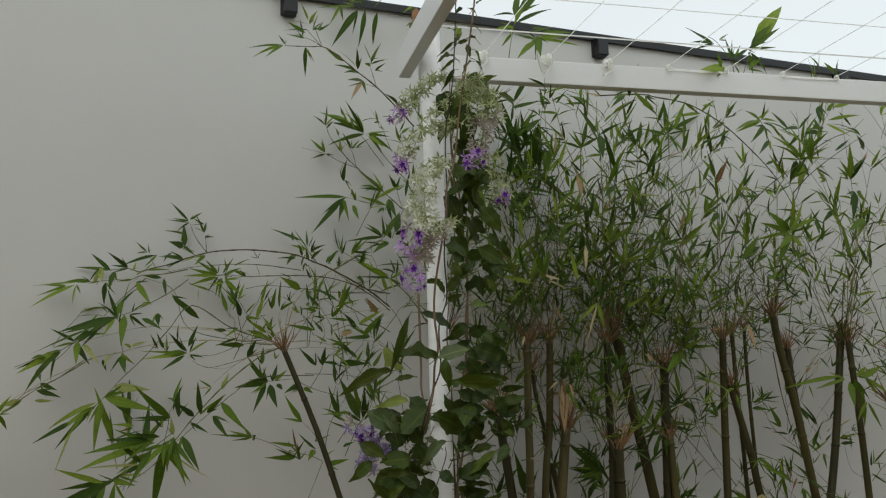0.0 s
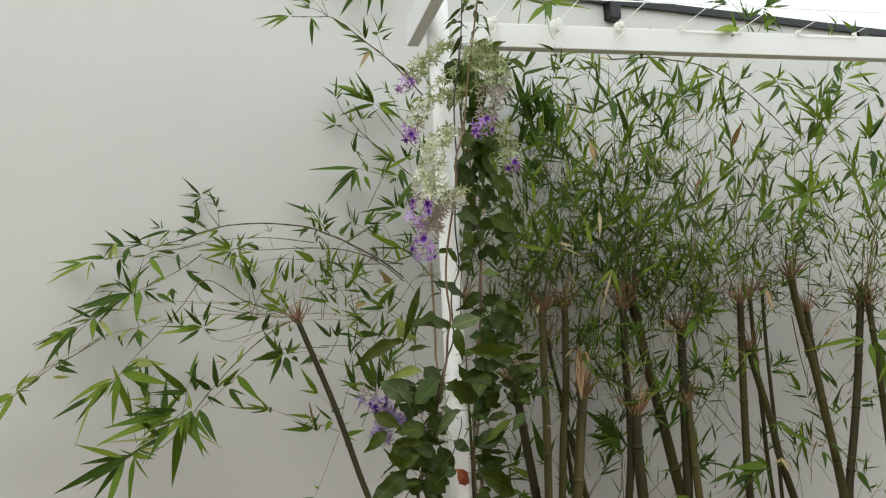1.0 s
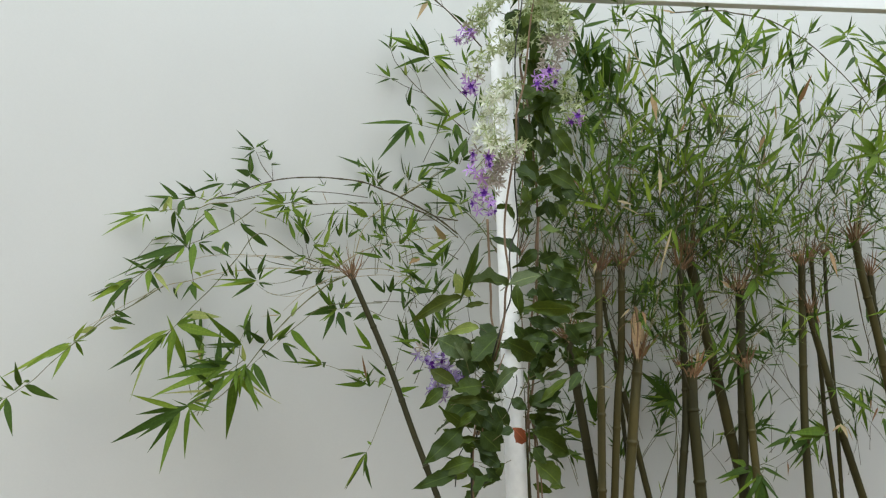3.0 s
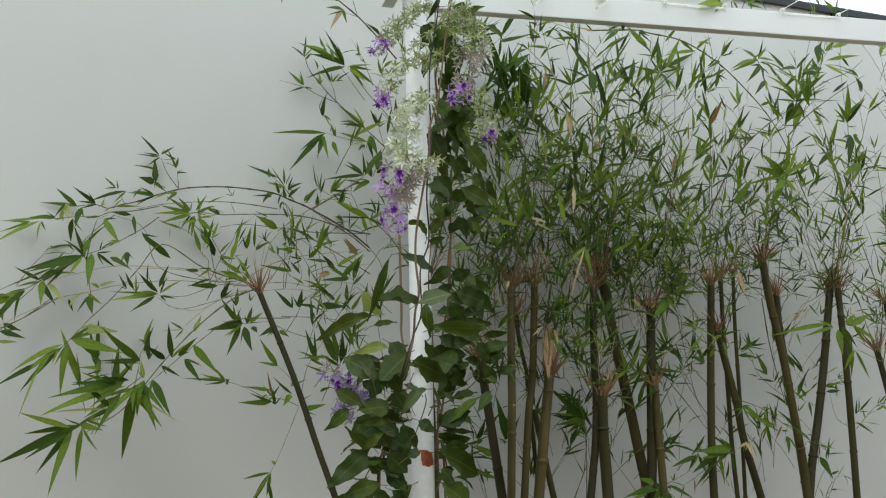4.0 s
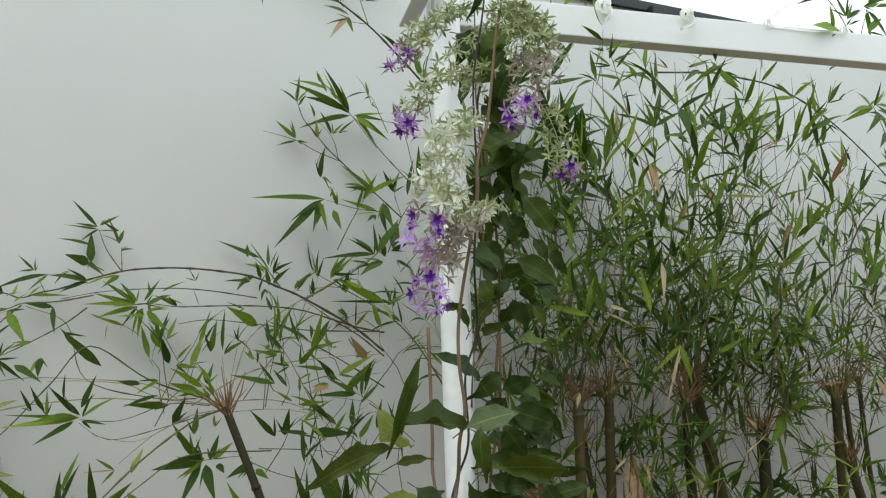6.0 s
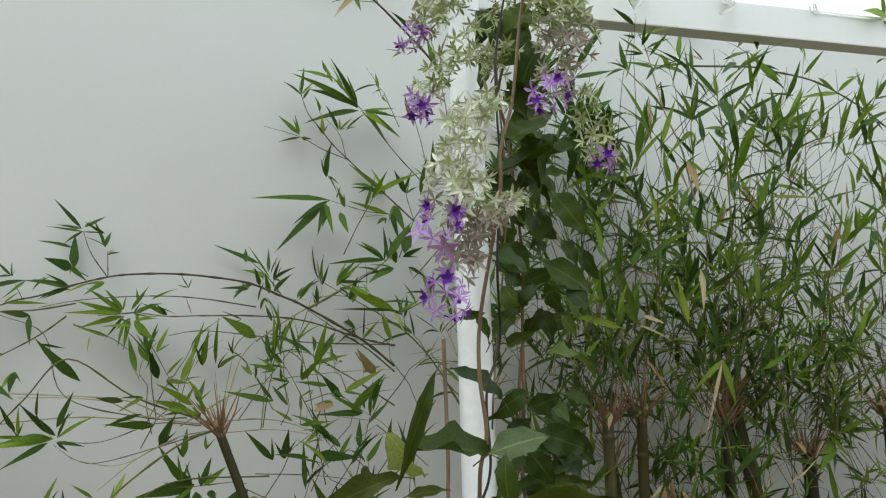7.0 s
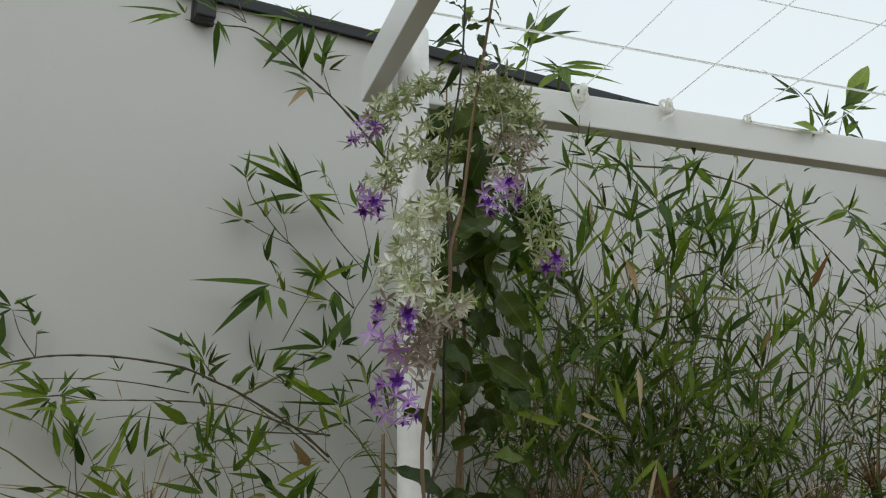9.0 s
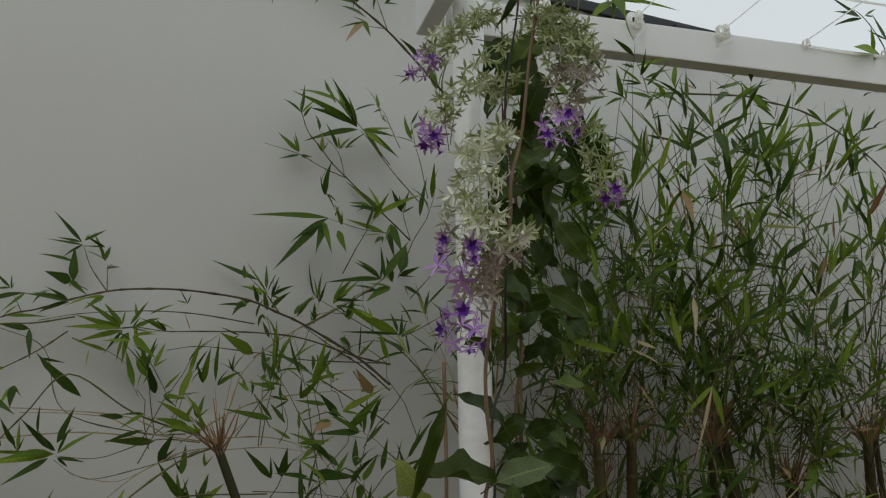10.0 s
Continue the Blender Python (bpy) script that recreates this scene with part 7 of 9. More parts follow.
blades(ob, [((0.482, 3.100, 1.265), (0.394, 3.068, 1.237), 0.13, "d"), ((0.476, 3.088, 1.262), (0.408, 3.073, 1.283), 0.12, "d"), ((0.472, 3.086, 1.258), (0.373, 3.043, 1.285), 0.13, "d"), ((0.479, 3.102, 1.265), (0.432, 3.069, 1.314), 0.12, "d"), ((0.475, 3.055, 1.275), (0.456, 3.066, 1.330), 0.14, "d"), ((0.475, 3.108, 1.257), (0.439, 3.030, 1.243), 0.15, "d"), ((0.484, 3.062, 1.275), (0.519, 3.030, 1.306), 0.13, "m"), ((0.476, 3.060, 1.267), (0.386, 2.980, 1.258), 0.12, "d"), ((0.472, 3.058, 1.271), (0.394, 2.965, 1.312), 0.12, "d"), ((0.463, 3.049, 1.283), (0.363, 2.972, 1.365), 0.14, "d"), ((0.461, 3.065, 1.275), (0.371, 3.027, 1.290), 0.10, "d")])
ob = limb(nearest_cane((0.233, 3.115, 1.237)), [([(0.231, 3.114, 1.190), (0.234, 3.115, 1.276)], 0.0010), ([(0.177, 3.091, 1.169), (0.145, 3.078, 1.190)], 0.0010)], TWIG)
blades(ob, [((0.235, 3.110, 1.206), (0.222, 3.037, 1.327), 0.25, "d"), ((0.242, 3.143, 1.195), (0.211, 3.150, 1.211), 0.20, "d"), ((0.147, 3.088, 1.209), (0.169, 3.037, 1.274), 0.20, "d"), ((0.162, 3.079, 1.209), (0.104, 3.022, 1.199), 0.14, "d"), ((0.193, 3.093, 1.161), (0.141, 2.988, 1.198), 0.20, "d"), ((0.163, 3.083, 1.225), (0.223, 3.113, 1.293), 0.14, "d"), ((0.168, 3.098, 1.122), (0.176, 3.117, 1.080), 0.40, "m"), ((0.151, 3.090, 1.107), (0.216, 3.122, 1.087), 0.16, "m")])
ob = limb(nearest_cane((0.699, 3.046, 1.071)), [([(0.699, 3.046, 1.063), (0.743, 3.064, 1.076), (0.807, 3.091, 1.103)], 0.0012)], TWIG)
blades(ob, [((0.704, 3.068, 1.061), (0.604, 3.048, 1.022), 0.16, "d"), ((0.707, 3.065, 1.061), (0.591, 2.979, 1.055), 0.14, "d"), ((0.701, 3.055, 1.058), (0.665, 3.032, 1.001), 0.30, "m"), ((0.704, 3.068, 1.053), (0.757, 3.089, 0.995), 0.25, "m"), ((0.724, 3.053, 1.066), (0.794, 3.019, 1.031), 0.16, "m"), ((0.675, 3.026, 1.074), (0.632, 2.952, 1.099), 0.20, "m"), ((0.746, 3.075, 1.074), (0.753, 3.083, 1.097), 0.30, "d")])
ob = limb(nearest_cane((0.761, 3.104, 1.664)), [([(0.797, 3.119, 1.656), (0.761, 3.104, 1.664), (0.741, 3.096, 1.623)], 0.0012)], TWIG)
blades(ob, [((0.765, 3.089, 1.654), (0.716, 3.045, 1.684), 0.16, "m"), ((0.785, 3.132, 1.665), (0.812, 3.101, 1.728), 0.20, "m"), ((0.782, 3.091, 1.654), (0.878, 3.117, 1.658), 0.12, "m"), ((0.767, 3.099, 1.647), (0.830, 3.056, 1.682), 0.14, "y"), ((0.757, 3.091, 1.638), (0.703, 2.983, 1.585), 0.20, "m"), ((0.746, 3.079, 1.646), (0.777, 3.056, 1.595), 0.14, "m"), ((0.772, 3.088, 1.650), (0.716, 2.978, 1.694), 0.15, "d"), ((0.771, 3.111, 1.664), (0.857, 3.174, 1.725), 0.12, "y"), ((0.746, 3.116, 1.624), (0.801, 3.091, 1.572), 0.12, "d"), ((0.767, 3.130, 1.657), (0.750, 3.046, 1.587), 0.14, "m")])
ob = limb(nearest_cane((1.288, 3.217, 2.322)), [([(1.288, 3.217, 2.322), (1.326, 3.233, 2.363), (1.358, 3.247, 2.425), (1.383, 3.257, 2.501), (1.391, 3.261, 2.539)], 0.0016), ([(1.297, 3.221, 2.331), (1.390, 3.260, 2.386), (1.485, 3.300, 2.428), (1.546, 3.326, 2.477)], 0.0018), ([(1.207, 3.183, 2.173), (1.281, 3.214, 2.244), (1.403, 3.265, 2.330), (1.549, 3.327, 2.422)], 0.0022)], DARK_TWIG)
blades(ob, [((1.357, 3.227, 2.432), (1.304, 3.119, 2.443), 0.35, "y"), ((1.353, 3.221, 2.419), (1.287, 3.178, 2.405), 0.25, "d"), ((1.386, 3.272, 2.445), (1.477, 3.281, 2.405), 0.14, "m"), ((1.394, 3.278, 2.461), (1.547, 3.310, 2.501), 0.07, "y"), ((1.396, 3.285, 2.497), (1.442, 3.291, 2.543), 0.20, "m"), ((1.393, 3.263, 2.496), (1.372, 3.189, 2.504), 0.20, "m"), ((1.333, 3.232, 2.363), (1.262, 3.168, 2.363), 0.13, "d"), ((1.364, 3.267, 2.381), (1.368, 3.209, 2.373), 0.12, "d"), ((1.397, 3.252, 2.340), (1.481, 3.298, 2.398), 0.10, "d"), ((1.304, 3.201, 2.268), (1.352, 3.199, 2.232), 0.12, "d"), ((1.272, 3.195, 2.239), (1.244, 3.176, 2.254), 0.12, "m")])
ob = limb(nearest_cane((1.462, 3.280, 2.097)), [([(1.462, 3.280, 2.097), (1.454, 3.276, 2.196), (1.457, 3.278, 2.268)], 0.0014), ([(1.373, 3.242, 2.089), (1.366, 3.239, 2.159), (1.343, 3.230, 2.241), (1.328, 3.224, 2.267)], 0.0013), ([(1.505, 3.298, 1.987), (1.497, 3.294, 2.086), (1.494, 3.293, 2.143)], 0.0013)], TWIG)
blades(ob, [((1.453, 3.281, 2.240), (1.434, 3.198, 2.343), 0.20, "m"), ((1.459, 3.291, 2.258), (1.404, 3.230, 2.297), 0.16, "y"), ((1.455, 3.267, 2.265), (1.528, 3.313, 2.329), 0.16, "y"), ((1.450, 3.290, 2.243), (1.405, 3.221, 2.273), 0.14, "m"), ((1.532, 3.319, 2.360), (1.479, 3.224, 2.381), 0.30, "m"), ((1.458, 3.279, 2.225), (1.454, 3.201, 2.211), 0.20, "m"), ((1.478, 3.294, 2.200), (1.530, 3.338, 2.168), 0.20, "m"), ((1.468, 3.290, 2.199), (1.419, 3.188, 2.100), 0.14, "d"), ((1.351, 3.234, 2.228), (1.313, 3.187, 2.236), 0.30, "y"), ((1.340, 3.225, 2.226), (1.277, 3.130, 2.247), 0.14, "m"), ((1.405, 3.244, 1.963), (1.375, 3.198, 2.079), 0.16, "m"), ((1.389, 3.226, 1.960), (1.316, 3.189, 1.954), 0.10, "m")])
blades(ob, [((1.404, 3.241, 1.956), (1.435, 3.202, 1.983), 0.14, "m"), ((1.484, 3.267, 2.094), (1.393, 3.178, 2.046), 0.25, "y"), ((1.506, 3.322, 2.113), (1.498, 3.266, 2.136), 0.30, "y"), ((1.352, 3.212, 2.145), (1.365, 3.172, 2.162), 0.14, "m"), ((1.382, 3.270, 2.131), (1.298, 3.159, 2.077), 0.14, "d"), ((1.368, 3.232, 2.094), (1.384, 3.177, 2.108), 0.12, "m"), ((1.458, 3.288, 2.170), (1.395, 3.230, 2.184), 0.14, "y")])
ob = limb(nearest_cane((1.414, 3.367, 1.689)), [([(1.414, 3.367, 1.689), (1.316, 3.326, 1.637), (1.258, 3.302, 1.603), (1.199, 3.277, 1.470)], 0.0012), ([(1.392, 3.358, 1.543), (1.271, 3.307, 1.427), (1.215, 3.284, 1.346)], 0.0008), ([(1.282, 3.312, 0.890), (1.329, 3.332, 0.976), (1.365, 3.347, 1.039)], 0.0012), ([(1.429, 3.374, 1.202), (1.380, 3.353, 1.238), (1.360, 3.345, 1.323)], 0.0008), ([(1.420, 3.370, 1.211), (1.493, 3.401, 1.207), (1.534, 3.418, 1.175)], 0.0007)], TWIG)
blades(ob, [((1.455, 3.363, 1.550), (1.555, 3.421, 1.585), 0.30, "y"), ((1.441, 3.369, 1.551), (1.491, 3.386, 1.589), 0.30, "y"), ((1.433, 3.373, 1.543), (1.473, 3.407, 1.394), 0.20, "m"), ((1.400, 3.338, 1.534), (1.382, 3.271, 1.453), 0.25, "m"), ((1.386, 3.344, 1.543), (1.256, 3.235, 1.517), 0.08, "y"), ((1.487, 3.415, 1.547), (1.600, 3.436, 1.486), 0.10, "y"), ((1.368, 3.340, 1.552), (1.162, 3.227, 1.536), 0.06, "y"), ((1.265, 3.324, 1.592), (1.230, 3.290, 1.566), 0.30, "s"), ((1.293, 3.314, 1.620), (1.334, 3.323, 1.580), 0.16, "d"), ((1.347, 3.345, 1.586), (1.369, 3.317, 1.620), 0.14, "d"), ((1.344, 3.334, 1.341), (1.369, 3.274, 1.358), 0.16, "d"), ((1.343, 3.334, 1.324), (1.423, 3.386, 1.325), 0.14, "d")])
blades(ob, [((1.470, 3.380, 1.251), (1.511, 3.355, 1.302), 0.12, "d"), ((1.467, 3.395, 1.242), (1.467, 3.379, 1.289), 0.14, "d"), ((1.453, 3.366, 1.219), (1.507, 3.356, 1.180), 0.12, "d"), ((1.310, 3.336, 1.108), (1.313, 3.256, 1.059), 0.20, "d"), ((1.334, 3.313, 1.052), (1.370, 3.331, 1.061), 0.30, "d"), ((1.307, 3.345, 1.367), (1.301, 3.264, 1.385), 0.20, "d"), ((1.252, 3.277, 1.312), (1.224, 3.253, 1.346), 0.20, "d"), ((1.279, 3.299, 1.335), (1.307, 3.302, 1.359), 0.20, "d"), ((1.260, 3.277, 1.295), (1.256, 3.244, 1.252), 0.14, "d"), ((1.206, 3.262, 1.330), (1.227, 3.224, 1.306), 0.20, "d"), ((1.234, 3.302, 1.262), (1.254, 3.285, 1.295), 0.10, "d"), ((1.339, 3.355, 0.972), (1.320, 3.361, 0.914), 0.12, "d")])
blades(ob, [((1.344, 3.345, 0.998), (1.382, 3.375, 0.993), 0.14, "d")])
ob = limb(nearest_cane((0.593, 2.871, 1.553)), [([(0.593, 2.871, 1.553), (0.617, 2.881, 1.570), (0.644, 2.893, 1.591)], 0.0022), ([(0.680, 2.908, 1.450), (0.709, 2.920, 1.469), (0.739, 2.933, 1.489)], 0.0016), ([(0.859, 2.983, 1.741), (0.826, 2.969, 1.730), (0.795, 2.956, 1.715)], 0.0018), ([(1.171, 3.114, 1.570), (1.204, 3.128, 1.603), (1.238, 3.143, 1.645)], 0.0022)], PALE_TWIG)
blades(ob, [((0.425, 2.784, 1.949), (0.422, 2.752, 1.867), 0.12, "t"), ((0.454, 2.803, 1.775), (0.404, 2.770, 1.635), 0.05, "t"), ((0.293, 2.724, 1.849), (0.347, 2.766, 1.843), 0.14, "t"), ((0.480, 2.817, 1.911), (0.461, 2.816, 1.901), 0.16, "t"), ((0.383, 2.807, 1.795), (0.357, 2.822, 1.789), 0.08, "s"), ((0.771, 2.940, 2.066), (0.748, 2.946, 2.015), 0.14, "s"), ((0.977, 3.060, 1.718), (0.970, 2.986, 1.637), 0.14, "s")])
limb(nearest_cane((0.339, 2.808, 1.553)), [([(0.233, 2.764, 1.677), (0.259, 2.774, 1.714), (0.274, 2.781, 1.736)], 0.0009)], SHEATH)
ob = limb(nearest_cane((0.339, 2.808, 1.553)), [([(0.339, 2.808, 1.553), (0.344, 2.810, 1.501), (0.338, 2.808, 1.439)], 0.0042), ([(0.360, 2.817, 1.539), (0.301, 2.792, 1.501), (0.278, 2.782, 1.474)], 0.0009), ([(0.360, 2.817, 1.539), (0.403, 2.835, 1.507)], 0.0009), ([(0.656, 2.941, 1.598), (0.608, 2.921, 1.641), (0.562, 2.901, 1.655)], 0.0009), ([(0.660, 2.943, 1.598), (0.695, 2.957, 1.641), (0.752, 2.981, 1.642)], 0.0009), ([(0.652, 2.940, 1.590), (0.622, 2.927, 1.612), (0.590, 2.913, 1.598)], 0.0008), ([(0.229, 2.762, 1.677), (0.202, 2.751, 1.714), (0.181, 2.742, 1.720)], 0.0009)], SHEATH)
blades(ob, [((0.326, 2.816, 1.550), (0.296, 2.803, 1.522), 0.14, "s"), ((0.360, 2.815, 1.539), (0.365, 2.763, 1.506), 0.14, "s"), ((0.633, 2.914, 1.604), (0.601, 2.863, 1.623), 0.20, "s"), ((0.675, 2.972, 1.599), (0.684, 2.938, 1.614), 0.20, "s"), ((0.228, 2.748, 1.678), (0.219, 2.731, 1.650), 0.30, "s")])

spray((0.711, 3.018, 1.047), (0.644, 2.954, 0.985), 4, 0.150, 0.9, 0.90, 0.30)
spray((0.716, 3.019, 1.047), (0.775, 3.016, 0.971), 3, 0.140, 0.9, 0.70, 0.30)
spray((0.482, 3.160, 1.308), (0.428, 3.117, 1.242), 8, 0.100, 0.90, 1.50, 0.30)
spray((0.848, 3.152, 1.148), (0.806, 3.104, 1.110), 6, 0.090, 0.60, 1.40, 0.30)
spray((1.432, 3.302, 1.465), (1.455, 3.283, 1.385), 4, 0.110, 0.5, 1.20, 0.30)
spray((0.690, 3.080, 1.391), (0.625, 3.023, 1.376), 6, 0.090, 0.50, 1.50, 0.30)
spray((0.649, 3.185, 1.151), (0.605, 3.142, 1.157), 3, 0.070, 0.70, 0.80, 0.30)
spray((0.762, 3.235, 1.170), (0.808, 3.234, 1.178), 4, 0.075, 0.70, 0.90, 0.30)
spray((0.614, 3.046, 1.410), (0.554, 2.989, 1.463), 7, 0.090, 0.30, 1.40, 0.30)
spray((0.553, 3.083, 1.223), (0.519, 3.042, 1.193), 4, 0.070, 0.60, 0.90, 0.30)
spray((0.347, 3.144, 2.376), (0.285, 3.100, 2.272), 7, 0.130, 0.95, 1.40, 0.30)
spray((0.329, 3.136, 2.430), (0.363, 3.135, 2.335), 6, 0.130, 0.90, 1.30, 0.30)
spray((0.342, 3.142, 2.265), (0.319, 3.115, 2.167), 5, 0.120, 0.90, 1.20, 0.30)
spray((1.671, 3.384, 1.828), (1.592, 3.314, 1.763), 5, 0.100, 0.3, 1.50, 0.30)
spray((1.480, 3.441, 1.901), (1.417, 3.386, 1.914), 5, 0.100, 0.20, 1.30, 0.30)
spray((1.169, 3.229, 2.064), (1.250, 3.237, 2.093), 6, 0.090, 0.2, 1.40, 0.30)
spray((0.317, 2.977, 2.708), (0.429, 3.002, 2.735), 6, 0.130, 0.10, 0.45, 0.10)
spray((0.274, 2.957, 2.758), (0.319, 2.953, 2.838), 4, 0.100, 0.30, 0.50, 0.00)
shoot([(1.000, 3.180, 1.309), (1.072, 3.183, 1.280), (1.172, 3.213, 1.212), (1.289, 3.282, 1.149)], r=0.0012, size=0.06, gap=0.035, twig=0.015, dark=0.4, leaves=(1, 2), first=0.1)
shoot([(0.933, 3.191, 1.150), (0.867, 3.201, 1.080), (0.800, 3.195, 1.039)], r=0.0012, size=0.05, gap=0.06, twig=0.015, dark=0.5, leaves=(1, 2))
shoot([(1.336, 3.401, 1.291), (1.389, 3.424, 1.347), (1.439, 3.447, 1.365)], r=0.001, size=0.045, gap=0.025, twig=0.03, dark=0.6, leaves=(1, 3))
shoot([(1.500, 3.475, 1.185), (1.569, 3.506, 1.242), (1.611, 3.525, 1.269)], r=0.001, size=0.05, gap=0.025, twig=0.02, dark=0.6, leaves=(1, 2))
shoot([(1.316, 3.390, 0.856), (1.360, 3.411, 0.984), (1.414, 3.435, 1.037)], r=0.0014, size=0.05, gap=0.03, twig=0.02, dark=0.5, leaves=(1, 1))
shoot([(1.316, 3.390, 0.856), (1.413, 3.435, 0.868), (1.486, 3.467, 0.852)], r=0.0008, size=0.03, gap=0.014, twig=0.03, dark=0.7, leaves=(1, 2))
shoot([(0.944, 3.223, 1.201), (0.852, 3.230, 1.349), (0.830, 3.245, 1.404)], r=0.0014, size=0.05, gap=0.1, twig=0.02, dark=0.7, leaves=(1, 1))
shoot([(0.457, 2.973, 0.989), (0.465, 2.977, 1.167), (0.478, 3.108, 1.310)], r=0.0016, size=0.06, gap=0.12, twig=0.02, dark=0.7, leaves=(1, 2), tip=False)
shoot([(0.385, 2.941, 0.948), (0.434, 2.963, 1.072), (0.469, 2.980, 1.150)], r=0.0014, size=0.05, gap=0.1, twig=0.03, dark=0.7, leaves=(1, 1), tip=False)
shoot([(1.229, 3.352, 1.297), (1.173, 3.351, 1.336), (1.113, 3.336, 1.395), (1.085, 3.325, 1.481)], r=0.0012, size=0.05, gap=0.05, twig=0.03, dark=0.5, leaves=(1, 2))
shoot([(1.465, 3.460, 1.703), (1.348, 3.406, 1.622), (1.257, 3.366, 1.525), (1.199, 3.339, 1.373)], r=0.0012, size=0.05, gap=0.09, twig=0.02, dark=0.5, leaves=(1, 1), mat=PALE_TWIG)

# dry sheaths, withered leaves and straw-coloured sticks
spray((0.436, 2.922, 1.749), (0.418, 2.883, 1.644), 1, 0.110, 0.0, 0.10, 0.1, DRY_LEAF)
spray((0.433, 2.921, 2.204), (0.443, 2.894, 2.117), 1, 0.100, 0.0, 0.10, 0.1, DRY_LEAF)
spray((0.323, 2.869, 1.856), (0.380, 2.864, 1.851), 1, 0.075, 0.0, 0.10, 0.1, STRAW_LEAF)
spray((1.030, 3.192, 1.177), (0.961, 3.132, 1.140), 1, 0.055, 0.0, 0.10, 0.1, DRY_LEAF)
spray((1.039, 3.196, 1.178), (1.067, 3.180, 1.132), 1, 0.055, 0.0, 0.10, 0.1, DRY_LEAF)
spray((0.342, 2.877, 1.476), (0.356, 2.853, 1.394), 1, 0.080, 0.0, 0.10, 0.1, DRY_LEAF)
spray((0.359, 2.885, 1.467), (0.367, 2.857, 1.403), 1, 0.070, 0.0, 0.10, 0.1, DRY_LEAF)
spray((1.277, 3.307, 1.598), (1.231, 3.256, 1.558), 1, 0.050, 0.0, 0.10, 0.1, STRAW_LEAF)
spray((1.737, 3.519, 2.187), (1.748, 3.495, 2.140), 4, 0.060, 0.0, 1.20, 0.1, STRAW_LEAF)
spray((-0.216, 2.741, 1.777), (-0.191, 2.727, 1.741), 1, 0.050, 0.0, 0.10, 0.1, DRY_LEAF)
spray((0.816, 3.096, 2.107), (0.782, 3.051, 2.025), 1, 0.060, 0.0, 0.10, 0.1, DRY_LEAF)
spray((0.280, 2.849, 2.117), (0.297, 2.826, 2.062), 1, 0.060, 0.0, 0.10, 0.1, DRY_LEAF)
spray((0.324, 2.869, 1.783), (0.353, 2.851, 1.723), 1, 0.070, 0.0, 0.10, 0.1, DRY_LEAF)
spray((0.789, 3.084, 1.997), (0.817, 3.067, 2.091), 1, 0.080, 0.0, 0.10, 0.1, DRY_LEAF)
spray((0.530, 2.965, 1.413), (0.494, 2.916, 1.333), 3, 0.080, 0.0, 0.50, 0.1, DRY_LEAF)
spray((0.949, 3.157, 1.525), (0.955, 3.130, 1.453), 1, 0.070, 0.0, 0.10, 0.1, DRY_LEAF)
spray((1.658, 3.481, 1.379), (1.622, 3.435, 1.321), 1, 0.060, 0.0, 0.10, 0.1, DRY_LEAF)
spray((0.233, 2.827, 1.328), (0.260, 2.808, 1.336), 2, 0.050, 0.0, 0.80, 0.1, DRY_LEAF)
shoot([(0.325, 2.839, 2.039), (0.354, 2.852, 2.083), (0.391, 2.870, 2.124)], r=0.0014, tip=False, bare=1.0, mat=PALE_TWIG)
shoot([(0.623, 2.992, 1.545), (0.656, 3.007, 1.576), (0.682, 3.020, 1.599)], r=0.0016, tip=False, bare=1.0, mat=PALE_TWIG)
shoot([(0.468, 2.889, 1.745), (0.479, 2.895, 1.771), (0.490, 2.900, 1.800)], r=0.0012, tip=False, bare=1.0, mat=PALE_TWIG)
shoot([(0.863, 3.103, 1.742), (0.905, 3.122, 1.757), (0.949, 3.143, 1.780)], r=0.0012, tip=False, bare=1.0, mat=PALE_TWIG)

# ---- flowering vine ----
vine = tagged(new("flowering_vine"), "flowering climber with dark glossy leaves and hanging violet racemes", "vine")


def stem(points, r, mat):
    b = Build()
    path = spline([Vector(q) + jitter(0.004) for q in points], 8)
    tube(b, path, [r * (1 - 0.3 * i / len(path)) for i in range(len(path))], 7)
    return part("stem", b, mat, vine)


stem([(-0.123, 2.501, 0.020), (-0.123, 2.441, 1.102), (-0.111, 2.446, 1.246), (-0.090, 2.455, 1.334), (-0.069, 2.464, 1.411), (-0.045, 2.242, 1.461), (-0.032, 2.247, 1.520), (-0.022, 2.252, 1.568), (-0.023, 2.251, 1.616), (-0.030, 2.248, 1.694), (-0.016, 2.254, 1.773), (0.006, 2.209, 1.913), (0.012, 2.212, 1.985), (0.031, 2.247, 2.072), (0.051, 2.255, 2.202), (0.076, 2.265, 2.324), (0.099, 2.275, 2.476), (0.126, 2.286, 2.665)], 0.0032, VINE_STEM)
stem([(-0.136, 2.496, 0.020), (-0.136, 2.436, 1.103), (-0.123, 2.441, 1.221), (-0.095, 2.453, 1.322), (-0.076, 2.461, 1.398), (-0.050, 2.266, 1.455), (-0.035, 2.273, 1.515), (-0.019, 2.280, 1.575), (-0.013, 2.282, 1.667), (-0.001, 2.287, 1.741), (0.005, 2.236, 1.842), (0.013, 2.239, 1.971), (0.010, 2.265, 2.009), (0.023, 2.270, 2.144), (0.033, 2.274, 2.288), (0.048, 2.281, 2.477), (0.063, 2.287, 2.650)], 0.0022, VINE_DARK)
